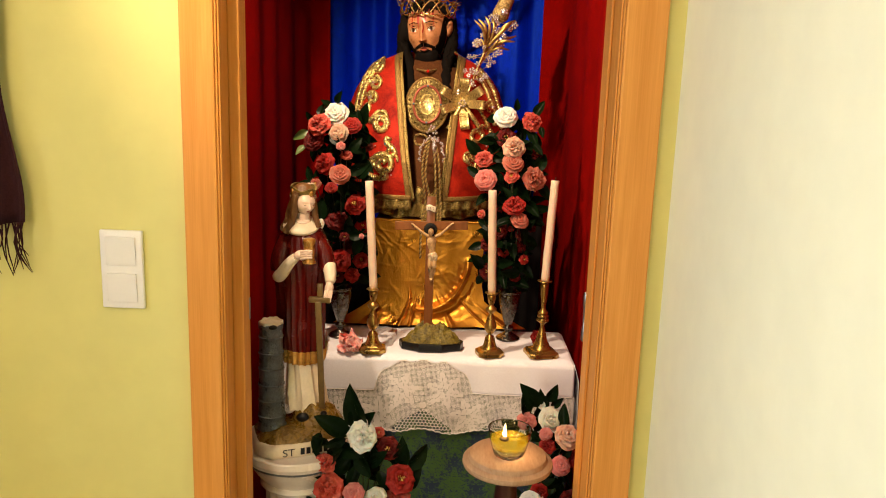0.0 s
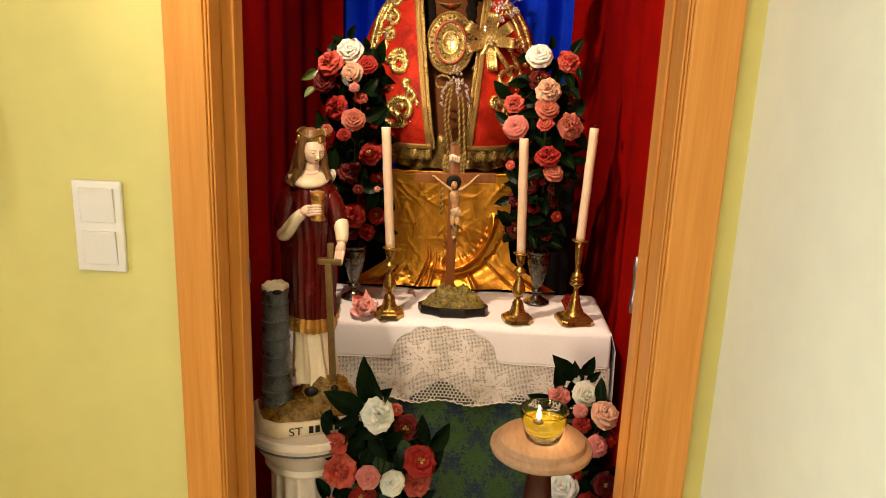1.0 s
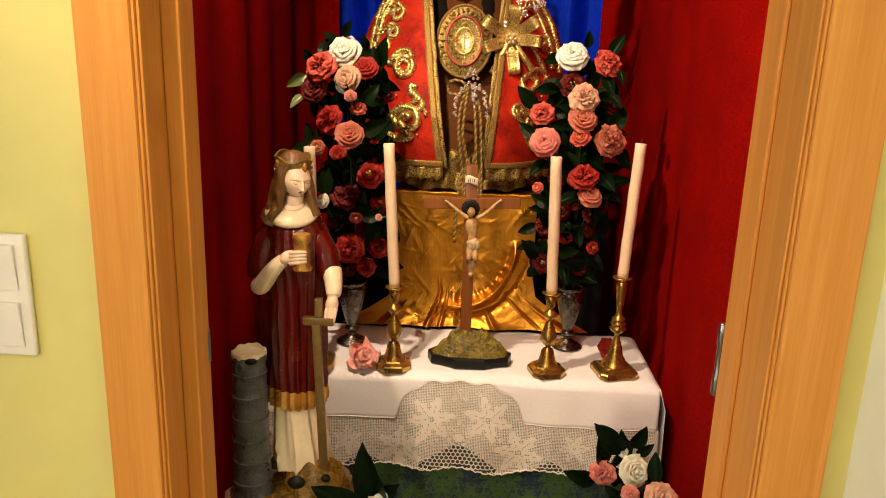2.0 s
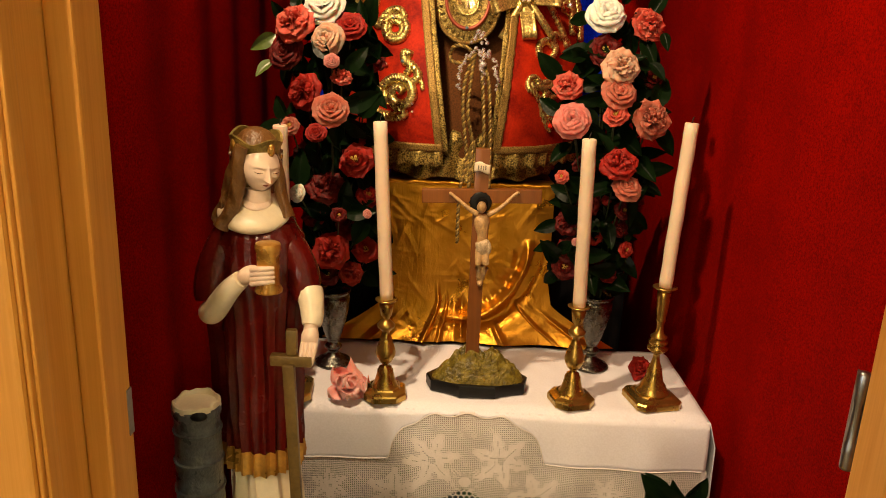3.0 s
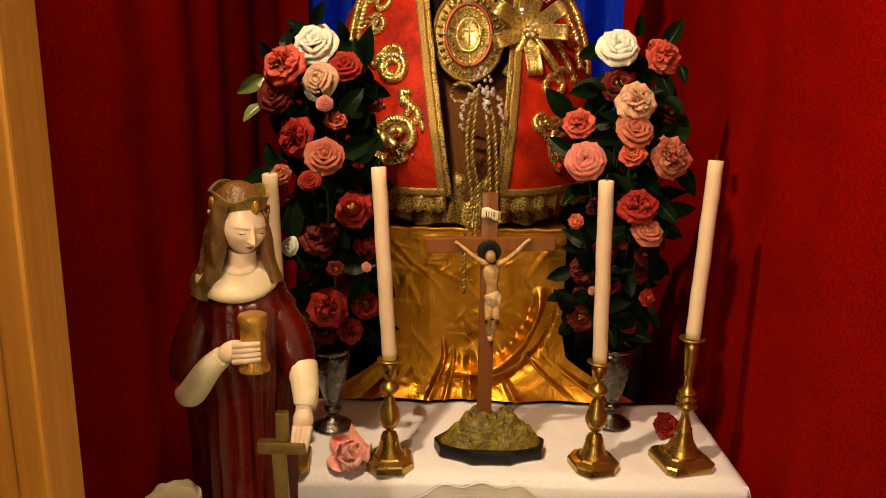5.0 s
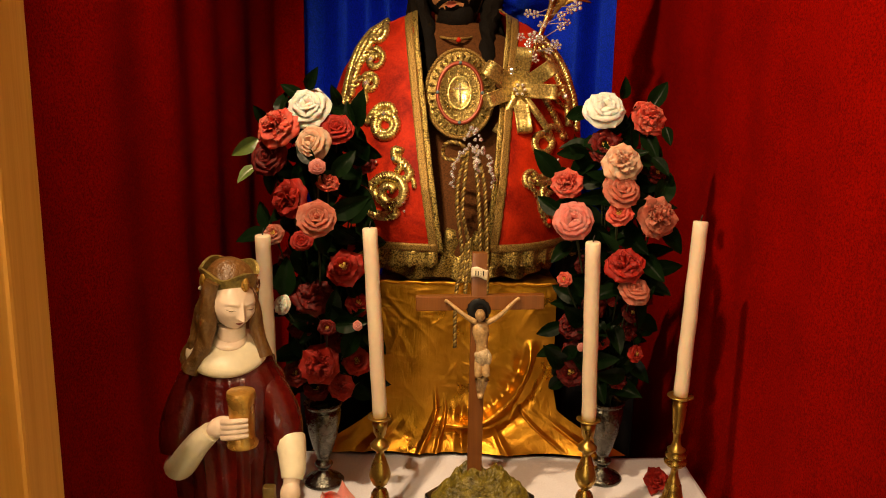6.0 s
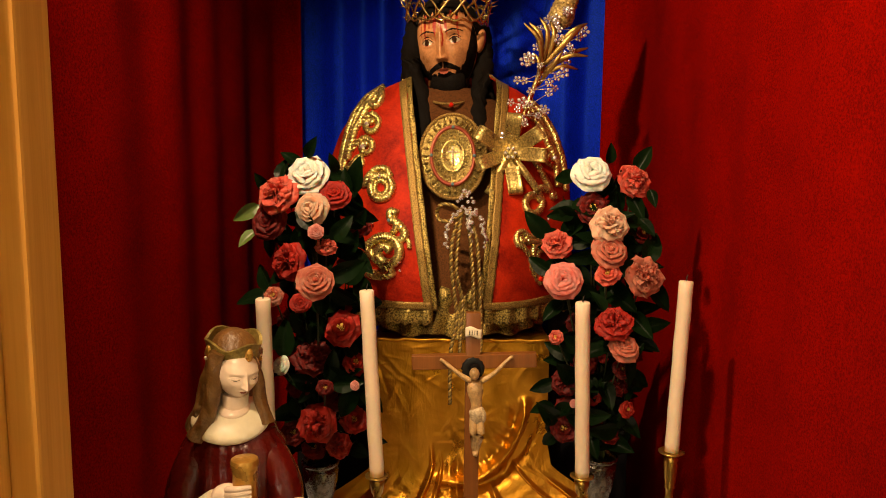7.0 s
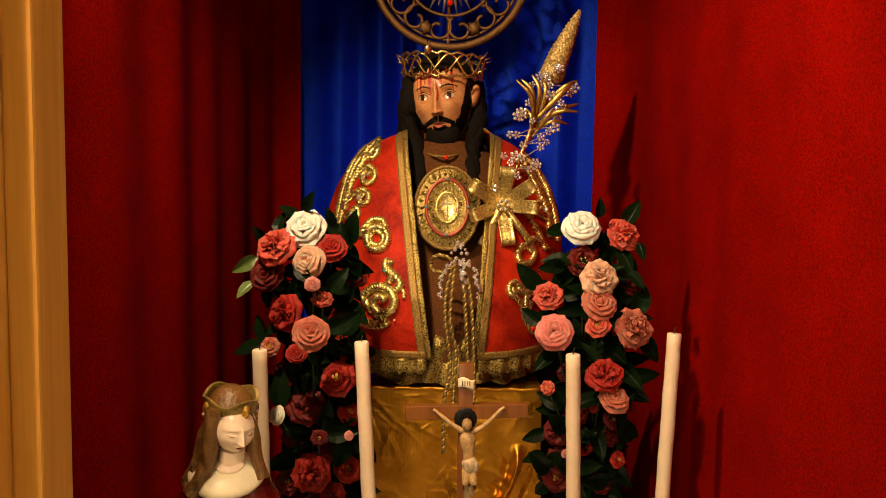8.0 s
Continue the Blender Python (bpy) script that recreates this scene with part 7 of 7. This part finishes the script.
def girdle_cords():
    t = thing("girdle_cord", "gold twisted cords knotted at the waist and hanging down", "cord", (.15, 2.25, 1.36))
    ways = ([(.100, 2.262, 1.368), (.108, 2.244, 1.385), (.128, 2.238, 1.386), (.146, 2.240, 1.372), (.128, 2.236, 1.356), (.106, 2.246, 1.356), (.100, 2.262, 1.368)],
            [(.150, 2.240, 1.375), (.144, 2.222, 1.33), (.140, 2.212, 1.26), (.152, 2.218, 1.20), (.150, 2.216, 1.135), (.148, 2.210, 1.09)],
            [(.158, 2.238, 1.375), (.166, 2.220, 1.32), (.172, 2.212, 1.25), (.176, 2.218, 1.18), (.182, 2.222, 1.13), (.178, 2.215, 1.09)],
            [(.162, 2.240, 1.378), (.178, 2.218, 1.32), (.184, 2.212, 1.26), (.188, 2.218, 1.19), (.190, 2.222, 1.13), (.189, 2.216, 1.095)],
            [(.146, 2.240, 1.372), (.132, 2.220, 1.32), (.130, 2.214, 1.27), (.136, 2.218, 1.22), (.142, 2.222, 1.16), (.132, 2.216, 1.11), (.130, 2.212, 1.05), (.131, 2.210, .995)])
    for w in ways:
        bm = bmesh.new()
        rope(bm, w, .0041, 66, 2, 6, 0, .0030, True)
        part("cord", bm, [CORD, DARK_CORD], t)


def crystal_brooch():
    t = thing("crystal_brooch", "rhinestone rosary spray pinned over the gold cords", "brooch", (.168, 2.235, 1.38))
    rng = random.Random(9)
    spots = [(.158 + .014 * math.cos(a), 1.392 + .014 * math.sin(a)) for a in (math.tau * k / 8 for k in range(8))] + [(.158, 1.392), (.157, 1.414), (.150, 1.408), (.166, 1.410)]
    for x0, z0, x1, z1, n in ((.150, 1.376, .126, 1.360, 5), (.126, 1.360, .118, 1.300, 11), (.160, 1.376, .172, 1.310, 13), (.172, 1.376, .190, 1.358, 5), (.190, 1.358, .196, 1.302, 10), (.165, 1.37, .164, 1.33, 8)):
        spots += [(x0 + (x1 - x0) * k / n, z0 + (z1 - z0) * k / n) for k in range(n)]
    for x, z in spots:
        bm = bmesh.new()
        bmesh.ops.create_icosphere(bm, subdivisions=1, radius=rng.uniform(.0032, .0058), matrix=Matrix.Translation((x + rng.uniform(-.004, .004), 2.222 + rng.uniform(-.006, .004), z + rng.uniform(-.002, .002))))
        part("rhinestone", bm, CRYSTAL, t, smooth=False)


bust_statue()
mantle()
skirt_lace()
medallion()
necklace()
ribbon_bow()
reed_sceptre()
thorn_crown()
halo()
girdle_cords()
crystal_brooch()
